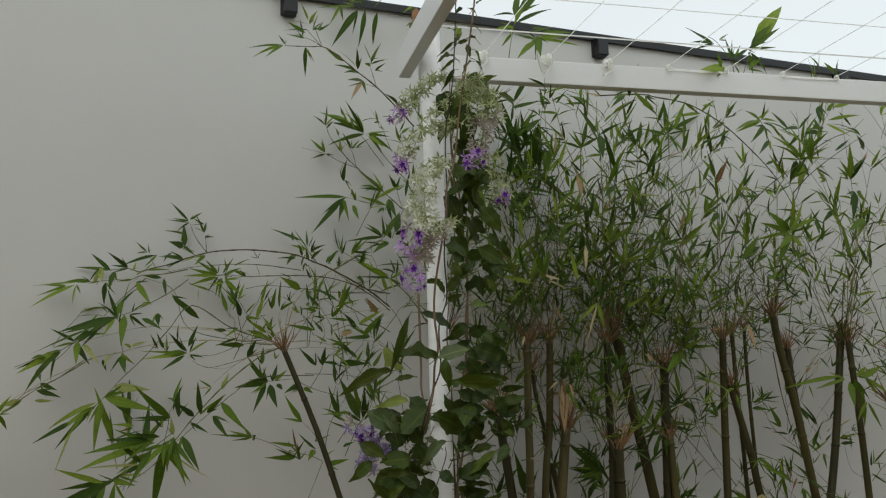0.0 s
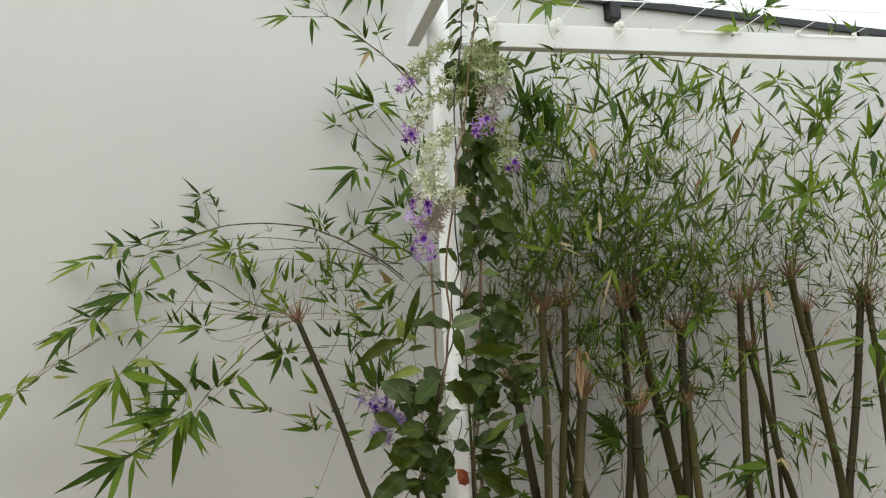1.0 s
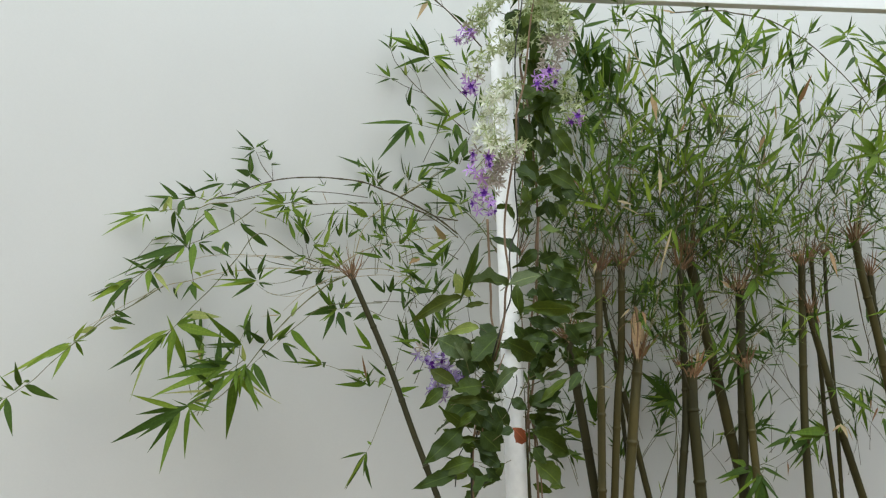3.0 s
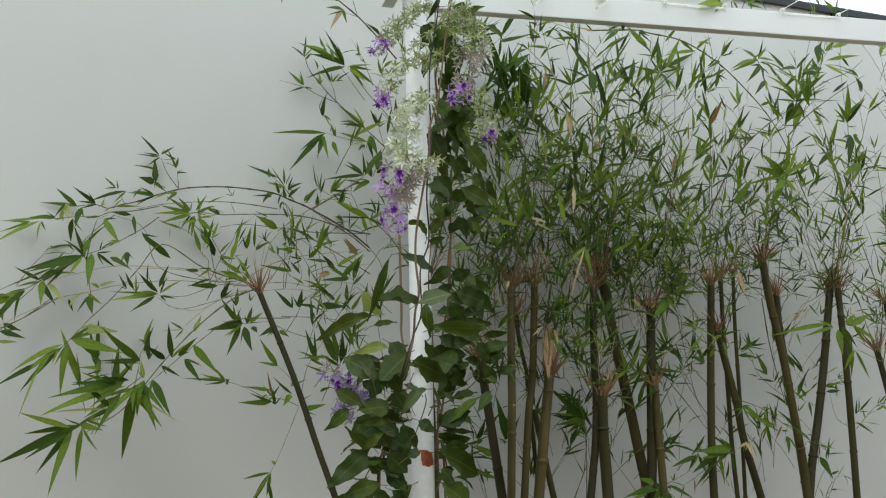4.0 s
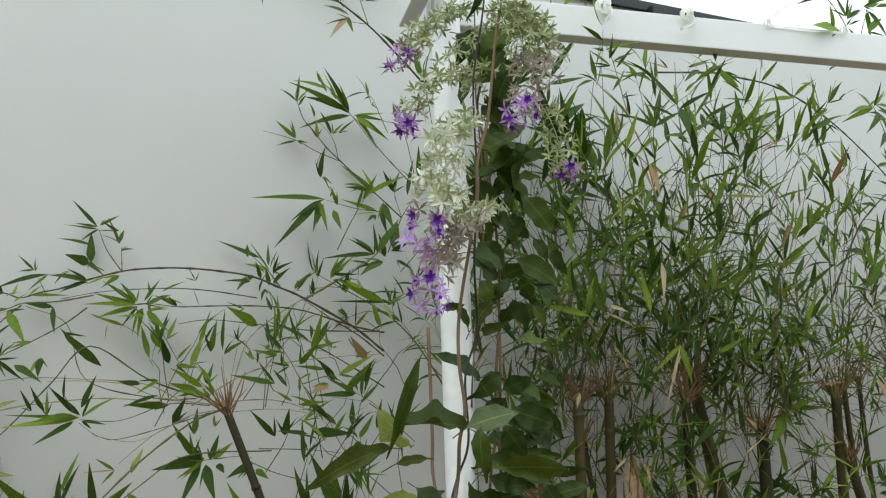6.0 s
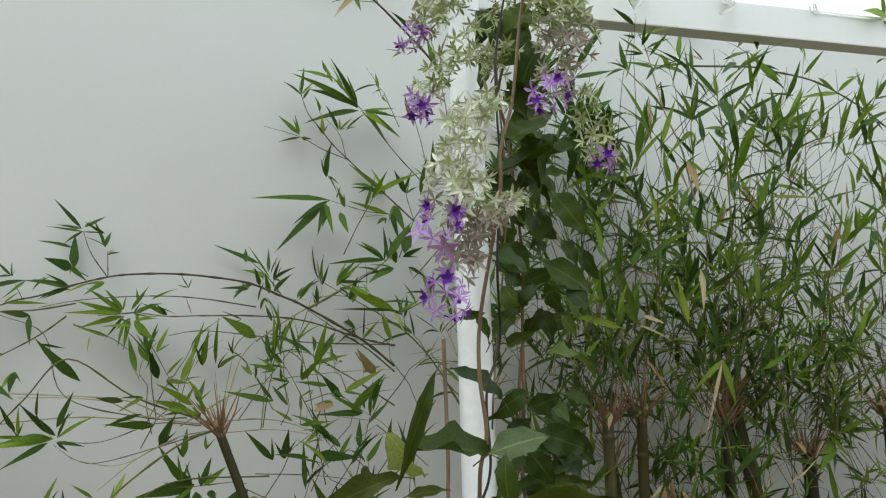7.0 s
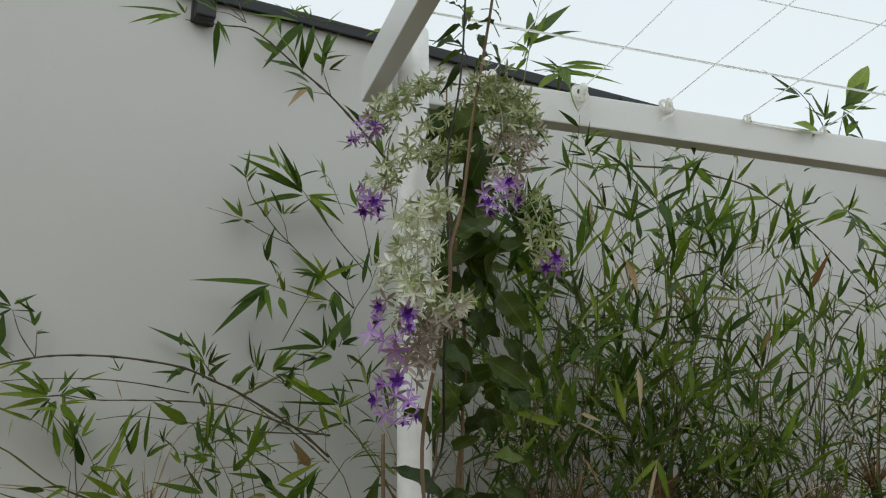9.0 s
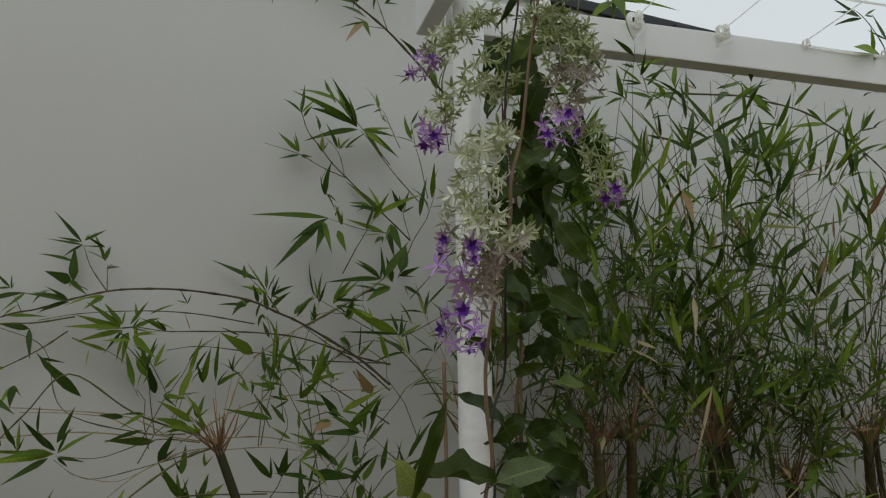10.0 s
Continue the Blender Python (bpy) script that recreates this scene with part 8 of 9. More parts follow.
stem([(0.051, 2.693, 0.020), (0.051, 2.633, 1.099), (0.013, 2.617, 1.223), (0.014, 2.618, 1.277), (0.002, 2.613, 1.338), (-0.004, 2.610, 1.373), (0.005, 2.614, 1.434), (0.011, 2.616, 1.531), (0.002, 2.613, 1.594), (0.007, 2.507, 1.675), (0.006, 2.506, 1.756), (0.034, 2.464, 1.968), (0.035, 2.464, 2.093), (0.030, 2.462, 2.179), (0.033, 2.464, 2.267), (0.037, 2.465, 2.373)], 0.0020, VINE_STEM)
stem([(0.037, 2.660, 0.020), (0.037, 2.600, 1.137), (0.020, 2.593, 1.238), (0.033, 2.598, 1.338), (0.047, 2.604, 1.461), (0.048, 2.605, 1.544), (0.051, 2.606, 1.592), (0.057, 2.608, 1.683), (0.064, 2.612, 1.824), (0.055, 2.473, 1.912), (0.046, 2.469, 2.094), (0.037, 2.465, 2.180), (0.051, 2.471, 2.269), (0.070, 2.479, 2.377)], 0.0034, VINE_STEM)
stem([(-0.103, 2.406, 1.225), (-0.086, 2.414, 1.324), (-0.056, 2.426, 1.386), (-0.042, 2.432, 1.436)], 0.0018, VINE_STEM)
stem([(0.001, 2.504, 1.343), (0.021, 2.513, 1.349), (0.076, 2.536, 1.373), (0.115, 2.552, 1.406), (0.133, 2.559, 1.432)], 0.0018, TWIG)
stem([(-0.053, 2.481, 1.248), (-0.012, 2.499, 1.344), (-0.004, 2.502, 1.376)], 0.0015, VINE_DARK)
stem([(-0.174, 2.485, 1.100), (-0.160, 2.491, 1.179), (-0.120, 2.507, 1.228)], 0.0016, VINE_DARK)
stem([(-0.071, 2.555, 1.793), (-0.074, 2.554, 1.602), (-0.065, 2.557, 1.537), (-0.063, 2.558, 1.459), (-0.086, 2.549, 1.377), (-0.106, 2.540, 1.302), (-0.125, 2.532, 1.185)], 0.0034, VINE_STEM)
stem([(0.062, 2.648, 1.828), (0.056, 2.646, 1.723), (0.052, 2.644, 1.627), (0.038, 2.639, 1.525), (0.030, 2.635, 1.424), (0.021, 2.631, 1.293), (0.016, 2.629, 1.170)], 0.0032, VINE_STEM)
stem([(-0.007, 2.501, 1.321), (0.022, 2.513, 1.357), (0.068, 2.532, 1.380), (0.115, 2.552, 1.414)], 0.0016, TWIG)


def vine_leaves(fol, lo, hi, count, size, face=(-0.1, -0.8, 0.75), pale=0.05, side=0):
    """Leaves spread over a stretch of the vine between two corners."""
    lo, hi = Vector(lo), Vector(hi)
    for i in range(count):
        p = Vector([rng.uniform(a, b) for a, b in zip(lo, hi)])
        a = rng.uniform(0, 2 * math.pi)
        across = math.cos(a) if not side else side * abs(math.cos(a)) + 0.25 * side
        way = Vector((across, rng.uniform(-0.9, 0.5), 0.7 * math.sin(a) - 0.5))
        up = Vector(face) + jitter(0.75)
        mat = PALE_LEAF if rng.random() < pale else VINE_LEAF
        fol.leaf("vine", p, way, up, size * rng.uniform(0.65, 1.25), mat, rng.uniform(-0.5, 0.5), rng.uniform(0.85, 1.1))


VINE_TONES = {"v": VINE_LEAF, "k": VINE_DARK_LEAF, "o": VINE_OLIVE, "g": VINE_GLOSS, "p": PALE_LEAF, "y": BRIGHT_LEAF, "r": RED_LEAF}
STALKS = Build()


def vine_blades(leaves):
    """Leaves of the vine, each from its stalk to its tip, with its breadth against its length and its tone."""
    for base, tip, wide, tone in leaves:
        base, tip = Vector(base), Vector(tip)
        way = tip - base
        face = Vector((rng.uniform(-0.5, 0.5), -1, rng.uniform(0.0, 0.8)))
        k = rng.randrange(len(VINE_SHAPES))
        m = leaf_pose(base, way, face, way.length * 1.06, rng.uniform(-0.25, 0.25), wide / 0.42)
        part("leaf", leaf_mesh("vine", k, VINE_TONES[tone]), VINE_TONES[tone], vine, at=m)
        back = base - way.normalized() * 0.02 + Vector((0, 0.012, -0.006))
        tube(STALKS, [back, back.lerp(base, 0.6), base + way * 0.03], [0.0009, 0.0009, 0.0007], 4)


vine_blades([((-0.081, 2.143, 1.683), (-0.125, 2.097, 1.559), 0.13, "v"), ((-0.018, 2.195, 1.588), (-0.098, 2.139, 1.603), 0.50, "o"), ((-0.021, 2.171, 1.586), (0.053, 2.174, 1.614), 0.42, "g"), ((-0.001, 2.162, 1.585), (-0.011, 2.133, 1.524), 0.40, "v"), ((0.006, 2.189, 1.713), (0.031, 2.161, 1.736), 0.30, "o"), ((0.052, 2.179, 1.705), (0.145, 2.204, 1.715), 0.35, "v"), ((0.009, 2.161, 1.530), (0.129, 2.172, 1.536), 0.22, "v"), ((-0.035, 2.175, 1.463), (0.053, 2.210, 1.423), 0.42, "v"), ((-0.004, 2.204, 1.460), (0.087, 2.195, 1.468), 0.30, "v"), ((-0.024, 2.178, 1.334), (0.010, 2.162, 1.312), 0.50, "k"), ((-0.049, 2.141, 1.259), (-0.008, 2.157, 1.276), 0.50, "k"), ((-0.023, 2.171, 1.271), (0.014, 2.184, 1.238), 0.55, "r")])
vine_blades([((-0.005, 2.215, 1.399), (-0.070, 2.176, 1.378), 0.32, "g"), ((-0.089, 2.171, 1.491), (-0.145, 2.125, 1.503), 0.32, "p"), ((-0.183, 2.153, 1.472), (-0.106, 2.145, 1.429), 0.45, "g"), ((-0.126, 2.182, 1.563), (-0.227, 2.108, 1.538), 0.20, "o"), ((-0.121, 2.183, 1.540), (-0.070, 2.172, 1.550), 0.28, "o"), ((-0.142, 2.172, 1.615), (-0.097, 2.177, 1.559), 0.50, "p"), ((-0.201, 2.176, 1.404), (-0.147, 2.150, 1.367), 0.45, "o"), ((-0.173, 2.179, 1.360), (-0.212, 2.129, 1.334), 0.40, "v"), ((-0.087, 2.187, 1.333), (-0.151, 2.149, 1.338), 0.25, "o"), ((-0.099, 2.180, 1.308), (-0.150, 2.156, 1.283), 0.30, "v"), ((-0.129, 2.194, 1.276), (-0.211, 2.140, 1.201), 0.28, "v"), ((-0.111, 2.206, 1.196), (-0.184, 2.156, 1.193), 0.40, "v")])
vine_blades([((-0.149, 2.196, 1.172), (-0.229, 2.121, 1.159), 0.25, "v"), ((-0.119, 2.157, 1.417), (-0.137, 2.139, 1.490), 0.30, "g"), ((-0.087, 2.219, 1.363), (-0.149, 2.170, 1.360), 0.50, "v"), ((-0.105, 2.216, 1.392), (-0.143, 2.180, 1.417), 0.50, "k")])
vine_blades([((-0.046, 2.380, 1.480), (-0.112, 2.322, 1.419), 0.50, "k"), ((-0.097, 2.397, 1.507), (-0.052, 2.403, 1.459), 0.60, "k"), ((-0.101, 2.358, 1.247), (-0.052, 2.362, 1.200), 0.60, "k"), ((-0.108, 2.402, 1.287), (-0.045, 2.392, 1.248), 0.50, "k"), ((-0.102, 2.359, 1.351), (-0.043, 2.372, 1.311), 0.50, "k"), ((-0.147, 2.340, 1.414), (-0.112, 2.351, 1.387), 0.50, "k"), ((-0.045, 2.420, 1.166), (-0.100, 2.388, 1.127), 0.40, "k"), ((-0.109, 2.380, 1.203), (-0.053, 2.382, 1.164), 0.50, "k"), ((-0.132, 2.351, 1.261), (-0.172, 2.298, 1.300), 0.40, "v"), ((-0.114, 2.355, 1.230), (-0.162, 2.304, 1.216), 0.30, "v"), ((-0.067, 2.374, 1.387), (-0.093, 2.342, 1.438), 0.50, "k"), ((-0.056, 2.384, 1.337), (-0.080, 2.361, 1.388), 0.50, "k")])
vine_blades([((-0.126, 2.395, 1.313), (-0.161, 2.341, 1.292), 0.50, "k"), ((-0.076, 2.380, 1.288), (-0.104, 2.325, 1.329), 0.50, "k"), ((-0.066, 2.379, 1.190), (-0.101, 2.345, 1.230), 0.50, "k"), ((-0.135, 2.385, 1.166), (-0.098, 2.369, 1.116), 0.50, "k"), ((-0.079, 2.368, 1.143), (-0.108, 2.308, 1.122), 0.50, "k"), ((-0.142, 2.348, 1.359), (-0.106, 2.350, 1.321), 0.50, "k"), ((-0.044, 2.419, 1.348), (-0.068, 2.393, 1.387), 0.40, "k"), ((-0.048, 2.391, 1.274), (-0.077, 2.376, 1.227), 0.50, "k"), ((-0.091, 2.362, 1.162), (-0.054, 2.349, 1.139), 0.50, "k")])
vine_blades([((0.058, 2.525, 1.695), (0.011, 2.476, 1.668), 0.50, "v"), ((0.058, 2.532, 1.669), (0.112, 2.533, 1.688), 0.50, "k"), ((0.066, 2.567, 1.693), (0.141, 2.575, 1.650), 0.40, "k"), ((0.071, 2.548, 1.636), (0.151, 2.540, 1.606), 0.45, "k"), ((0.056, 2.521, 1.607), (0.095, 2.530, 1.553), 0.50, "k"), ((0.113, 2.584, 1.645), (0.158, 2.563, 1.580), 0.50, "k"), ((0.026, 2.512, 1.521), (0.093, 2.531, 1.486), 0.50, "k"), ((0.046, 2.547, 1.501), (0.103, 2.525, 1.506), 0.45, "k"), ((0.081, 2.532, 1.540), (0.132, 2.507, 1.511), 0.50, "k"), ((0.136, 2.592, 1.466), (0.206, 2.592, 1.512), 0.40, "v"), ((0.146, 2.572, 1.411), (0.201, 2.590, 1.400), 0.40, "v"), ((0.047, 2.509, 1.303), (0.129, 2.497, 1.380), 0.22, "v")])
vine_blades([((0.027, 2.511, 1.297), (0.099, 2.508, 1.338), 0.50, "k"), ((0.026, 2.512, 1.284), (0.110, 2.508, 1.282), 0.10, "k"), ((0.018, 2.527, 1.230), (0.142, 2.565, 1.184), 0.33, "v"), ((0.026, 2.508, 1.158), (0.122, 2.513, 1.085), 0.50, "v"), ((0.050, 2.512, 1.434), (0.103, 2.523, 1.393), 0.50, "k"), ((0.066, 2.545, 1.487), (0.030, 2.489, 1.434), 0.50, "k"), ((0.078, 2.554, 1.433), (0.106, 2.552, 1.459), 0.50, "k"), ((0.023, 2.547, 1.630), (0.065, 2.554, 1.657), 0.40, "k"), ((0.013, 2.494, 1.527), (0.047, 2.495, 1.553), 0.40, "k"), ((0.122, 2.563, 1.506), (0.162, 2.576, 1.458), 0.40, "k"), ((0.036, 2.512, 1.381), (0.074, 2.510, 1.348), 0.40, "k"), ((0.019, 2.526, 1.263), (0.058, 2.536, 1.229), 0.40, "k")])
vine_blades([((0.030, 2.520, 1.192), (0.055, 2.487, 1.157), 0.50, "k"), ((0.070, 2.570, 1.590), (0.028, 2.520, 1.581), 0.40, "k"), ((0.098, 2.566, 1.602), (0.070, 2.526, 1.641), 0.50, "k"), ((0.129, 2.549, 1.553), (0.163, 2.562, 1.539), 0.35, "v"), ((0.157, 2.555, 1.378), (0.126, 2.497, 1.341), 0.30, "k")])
vine_blades([((0.013, 2.412, 1.674), (-0.043, 2.342, 1.721), 0.30, "k")])
vine_blades([((0.054, 2.403, 2.043), (0.119, 2.400, 1.967), 0.40, "v"), ((0.064, 2.432, 2.051), (0.133, 2.426, 2.069), 0.28, "v"), ((0.085, 2.432, 2.106), (0.036, 2.363, 2.063), 0.50, "v"), ((-0.005, 2.381, 2.285), (0.034, 2.371, 2.234), 0.60, "k"), ((0.070, 2.449, 2.255), (0.104, 2.419, 2.220), 0.50, "v"), ((0.039, 2.436, 2.171), (0.061, 2.411, 2.122), 0.50, "v"), ((0.164, 2.491, 2.325), (0.210, 2.466, 2.295), 0.40, "v"), ((0.053, 2.421, 2.070), (0.085, 2.401, 2.080), 0.50, "v"), ((0.073, 2.459, 2.160), (0.045, 2.404, 2.178), 0.40, "v")])
vine_blades([((0.088, 2.482, 1.896), (0.171, 2.479, 1.852), 0.40, "v"), ((0.081, 2.503, 1.826), (0.104, 2.485, 1.774), 0.50, "v"), ((0.054, 2.479, 1.857), (0.014, 2.444, 1.890), 0.50, "k"), ((0.022, 2.463, 1.923), (0.066, 2.452, 1.873), 0.60, "v"), ((-0.047, 2.407, 1.792), (-0.013, 2.390, 1.805), 0.30, "v"), ((0.007, 2.479, 1.776), (0.042, 2.451, 1.819), 0.40, "o"), ((-0.020, 2.454, 1.810), (0.002, 2.444, 1.768), 0.40, "v"), ((0.086, 2.498, 1.974), (0.113, 2.482, 1.934), 0.50, "k"), ((0.137, 2.504, 1.996), (0.163, 2.474, 1.954), 0.40, "v"), ((0.096, 2.467, 1.978), (0.075, 2.422, 1.923), 0.40, "k"), ((0.036, 2.439, 2.241), (0.006, 2.398, 2.176), 0.40, "v"), ((0.073, 2.479, 1.936), (0.106, 2.482, 1.912), 0.50, "k")])
vine_blades([((0.125, 2.513, 1.941), (0.151, 2.500, 1.897), 0.40, "v"), ((0.047, 2.476, 1.822), (0.075, 2.442, 1.850), 0.50, "k"), ((0.041, 2.454, 2.011), (0.068, 2.464, 1.972), 0.50, "v"), ((0.127, 2.492, 1.857), (0.158, 2.472, 1.819), 0.50, "k"), ((0.114, 2.481, 1.810), (0.140, 2.484, 1.776), 0.40, "v"), ((0.058, 2.496, 1.780), (0.080, 2.473, 1.821), 0.50, "k"), ((0.152, 2.510, 1.917), (0.182, 2.480, 1.876), 0.35, "v"), ((0.109, 2.486, 2.016), (0.086, 2.444, 2.041), 0.40, "v"), ((0.076, 2.465, 2.046), (0.051, 2.434, 2.006), 0.40, "k"), ((0.026, 2.477, 1.857), (0.046, 2.441, 1.817), 0.50, "v")])
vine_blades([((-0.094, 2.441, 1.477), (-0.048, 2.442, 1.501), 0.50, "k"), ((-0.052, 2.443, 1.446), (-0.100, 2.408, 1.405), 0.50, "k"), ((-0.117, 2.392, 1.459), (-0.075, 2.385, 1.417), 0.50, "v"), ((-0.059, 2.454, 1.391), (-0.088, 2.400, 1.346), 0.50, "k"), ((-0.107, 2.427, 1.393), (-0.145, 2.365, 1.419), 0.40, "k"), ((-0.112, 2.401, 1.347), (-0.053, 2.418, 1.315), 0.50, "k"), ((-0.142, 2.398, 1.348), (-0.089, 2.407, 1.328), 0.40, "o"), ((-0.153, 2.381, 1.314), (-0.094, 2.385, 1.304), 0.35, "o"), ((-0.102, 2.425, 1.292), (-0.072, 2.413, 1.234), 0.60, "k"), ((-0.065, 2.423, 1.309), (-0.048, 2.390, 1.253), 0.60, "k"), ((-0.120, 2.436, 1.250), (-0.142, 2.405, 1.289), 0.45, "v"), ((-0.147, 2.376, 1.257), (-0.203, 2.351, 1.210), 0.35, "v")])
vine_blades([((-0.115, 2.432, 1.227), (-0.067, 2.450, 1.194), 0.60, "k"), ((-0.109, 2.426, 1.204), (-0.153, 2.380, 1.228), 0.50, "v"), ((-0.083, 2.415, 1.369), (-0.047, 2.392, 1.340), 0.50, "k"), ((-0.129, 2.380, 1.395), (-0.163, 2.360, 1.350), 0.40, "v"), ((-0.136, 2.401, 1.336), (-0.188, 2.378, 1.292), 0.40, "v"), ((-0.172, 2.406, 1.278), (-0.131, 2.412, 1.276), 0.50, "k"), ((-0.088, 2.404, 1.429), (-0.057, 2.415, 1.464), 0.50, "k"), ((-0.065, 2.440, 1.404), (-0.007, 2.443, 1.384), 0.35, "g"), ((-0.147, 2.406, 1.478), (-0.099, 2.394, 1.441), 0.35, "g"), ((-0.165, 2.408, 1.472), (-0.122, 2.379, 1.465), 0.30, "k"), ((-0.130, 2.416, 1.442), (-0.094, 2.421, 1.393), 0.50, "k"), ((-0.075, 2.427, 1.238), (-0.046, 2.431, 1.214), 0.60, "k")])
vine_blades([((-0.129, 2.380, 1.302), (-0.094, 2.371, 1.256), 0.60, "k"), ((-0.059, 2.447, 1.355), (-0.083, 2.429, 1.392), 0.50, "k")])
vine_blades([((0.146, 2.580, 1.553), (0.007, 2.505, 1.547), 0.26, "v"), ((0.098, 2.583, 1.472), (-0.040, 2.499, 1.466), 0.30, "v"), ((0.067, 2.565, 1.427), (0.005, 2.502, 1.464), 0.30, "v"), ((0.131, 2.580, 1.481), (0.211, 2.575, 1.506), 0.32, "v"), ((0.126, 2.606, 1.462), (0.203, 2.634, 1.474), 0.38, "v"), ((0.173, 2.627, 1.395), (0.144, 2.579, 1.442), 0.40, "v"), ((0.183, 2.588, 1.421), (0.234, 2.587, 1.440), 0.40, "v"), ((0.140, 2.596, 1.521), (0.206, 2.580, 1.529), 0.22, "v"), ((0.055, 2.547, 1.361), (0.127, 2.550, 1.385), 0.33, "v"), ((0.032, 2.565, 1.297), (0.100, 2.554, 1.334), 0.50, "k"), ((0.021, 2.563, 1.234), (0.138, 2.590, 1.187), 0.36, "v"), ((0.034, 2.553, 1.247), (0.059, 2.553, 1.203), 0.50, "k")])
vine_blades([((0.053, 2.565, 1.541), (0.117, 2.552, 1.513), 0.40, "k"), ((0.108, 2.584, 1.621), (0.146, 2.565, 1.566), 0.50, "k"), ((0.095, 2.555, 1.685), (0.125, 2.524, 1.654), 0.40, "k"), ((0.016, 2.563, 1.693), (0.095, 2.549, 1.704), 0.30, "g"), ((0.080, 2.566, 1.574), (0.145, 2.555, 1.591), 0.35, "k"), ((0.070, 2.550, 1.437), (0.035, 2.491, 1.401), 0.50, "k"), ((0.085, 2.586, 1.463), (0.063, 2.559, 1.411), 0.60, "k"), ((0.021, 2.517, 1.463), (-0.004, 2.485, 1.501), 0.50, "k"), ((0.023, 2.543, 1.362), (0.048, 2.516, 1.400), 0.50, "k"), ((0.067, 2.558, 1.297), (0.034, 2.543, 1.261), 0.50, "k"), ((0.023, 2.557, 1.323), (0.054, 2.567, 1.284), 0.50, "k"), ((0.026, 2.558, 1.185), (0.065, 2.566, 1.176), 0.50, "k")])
vine_blades([((0.164, 2.455, 2.077), (0.028, 2.360, 2.029), 0.30, "v"), ((0.058, 2.400, 2.035), (0.140, 2.428, 1.974), 0.40, "v"), ((0.029, 2.409, 2.200), (0.086, 2.397, 2.267), 0.50, "v"), ((0.069, 2.443, 2.361), (0.161, 2.448, 2.326), 0.50, "o"), ((0.039, 2.436, 2.105), (0.120, 2.446, 2.143), 0.45, "v"), ((0.063, 2.447, 2.155), (0.124, 2.468, 2.224), 0.40, "o"), ((0.102, 2.423, 1.996), (0.154, 2.420, 1.927), 0.40, "v"), ((-0.000, 2.384, 1.887), (0.084, 2.384, 1.864), 0.50, "k"), ((0.035, 2.418, 1.973), (0.110, 2.424, 1.906), 0.40, "v"), ((0.032, 2.428, 2.311), (-0.010, 2.383, 2.255), 0.45, "k"), ((0.099, 2.427, 2.243), (0.038, 2.383, 2.155), 0.40, "v"), ((0.086, 2.450, 2.327), (0.040, 2.387, 2.227), 0.50, "v")])
vine_blades([((0.116, 2.429, 2.090), (0.065, 2.366, 1.980), 0.40, "v"), ((0.015, 2.427, 2.032), (0.056, 2.419, 1.939), 0.40, "k")])
vine_blades([((0.049, 2.339, 2.447), (0.023, 2.319, 2.449), 0.18, "v"), ((0.045, 2.335, 2.413), (0.016, 2.299, 2.381), 0.15, "v"), ((0.052, 2.342, 2.410), (0.084, 2.354, 2.428), 0.21, "o"), ((0.081, 2.374, 2.422), (0.085, 2.351, 2.383), 0.27, "v"), ((0.047, 2.329, 2.370), (0.004, 2.272, 2.367), 0.11, "v"), ((0.048, 2.338, 2.368), (0.016, 2.301, 2.335), 0.13, "v"), ((0.102, 2.368, 2.468), (0.126, 2.375, 2.456), 0.17, "v"), ((0.104, 2.360, 2.431), (0.081, 2.331, 2.429), 0.21, "v"), ((0.099, 2.381, 2.411), (0.118, 2.344, 2.365), 0.17, "v"), ((0.089, 2.339, 2.362), (0.062, 2.305, 2.325), 0.21, "v"), ((0.045, 2.313, 2.330), (0.017, 2.280, 2.287), 0.21, "v"), ((0.055, 2.355, 2.466), (0.061, 2.314, 2.414), 0.17, "y")])
vine_blades([((0.098, 2.354, 2.372), (0.125, 2.351, 2.338), 0.19, "v"), ((0.061, 2.324, 2.430), (0.042, 2.285, 2.387), 0.17, "o"), ((0.107, 2.383, 2.512), (0.090, 2.369, 2.527), 0.21, "v"), ((0.052, 2.351, 2.496), (0.071, 2.358, 2.527), 0.18, "v"), ((0.104, 2.342, 2.517), (0.126, 2.340, 2.537), 0.18, "v")])
tagged(part("leaf_stalk", STALKS, VINE_STALK, vine), kind="stuff")
vf = Foliage(vine, True)
# shaded leaves behind, on both sides of the post
vine_leaves(vf, (-0.161, 2.490, 1.086), (-0.056, 2.599, 1.491), 18, 0.070, side=-1, pale=0)
vine_leaves(vf, (0.018, 2.592, 1.431), (0.154, 2.730, 1.773), 16, 0.075, side=1, pale=0)
vine_leaves(vf, (0.002, 2.613, 1.069), (0.084, 2.701, 1.434), 12, 0.070, side=1, pale=0)
vine_leaves(vf, (0.025, 2.568, 1.791), (0.147, 2.701, 2.153), 16, 0.070, side=1, pale=0)
vine_leaves(vf, (0.044, 2.468, 2.123), (0.147, 2.565, 2.371), 14, 0.045, side=1, pale=0)
vf.done()

# flowers: five narrow sepals in a star, some with a small dark violet corolla in the middle
SEPAL = leaf_shape(0.25, 0.48, 0.16, 0.45, rows=6, taper=1.0)


def flower_build(radius, cup):
    b = Build()
    for i in range(5):
        a = i * 2 * math.pi / 5
        way = Vector((math.cos(a), math.sin(a), cup))
        m = leaf_pose(Vector((0, 0, 0)), way, Vector((0, 0, 1)), radius)
        b.add([m @ Vector(p) for p in SEPAL.v], SEPAL.f, SEPAL.uv)
    tube(b, [Vector((0, 0, -0.3 * radius)), Vector((0, 0, 0.04 * radius))], [0.03 * radius, 0.09 * radius], 5)
    return b


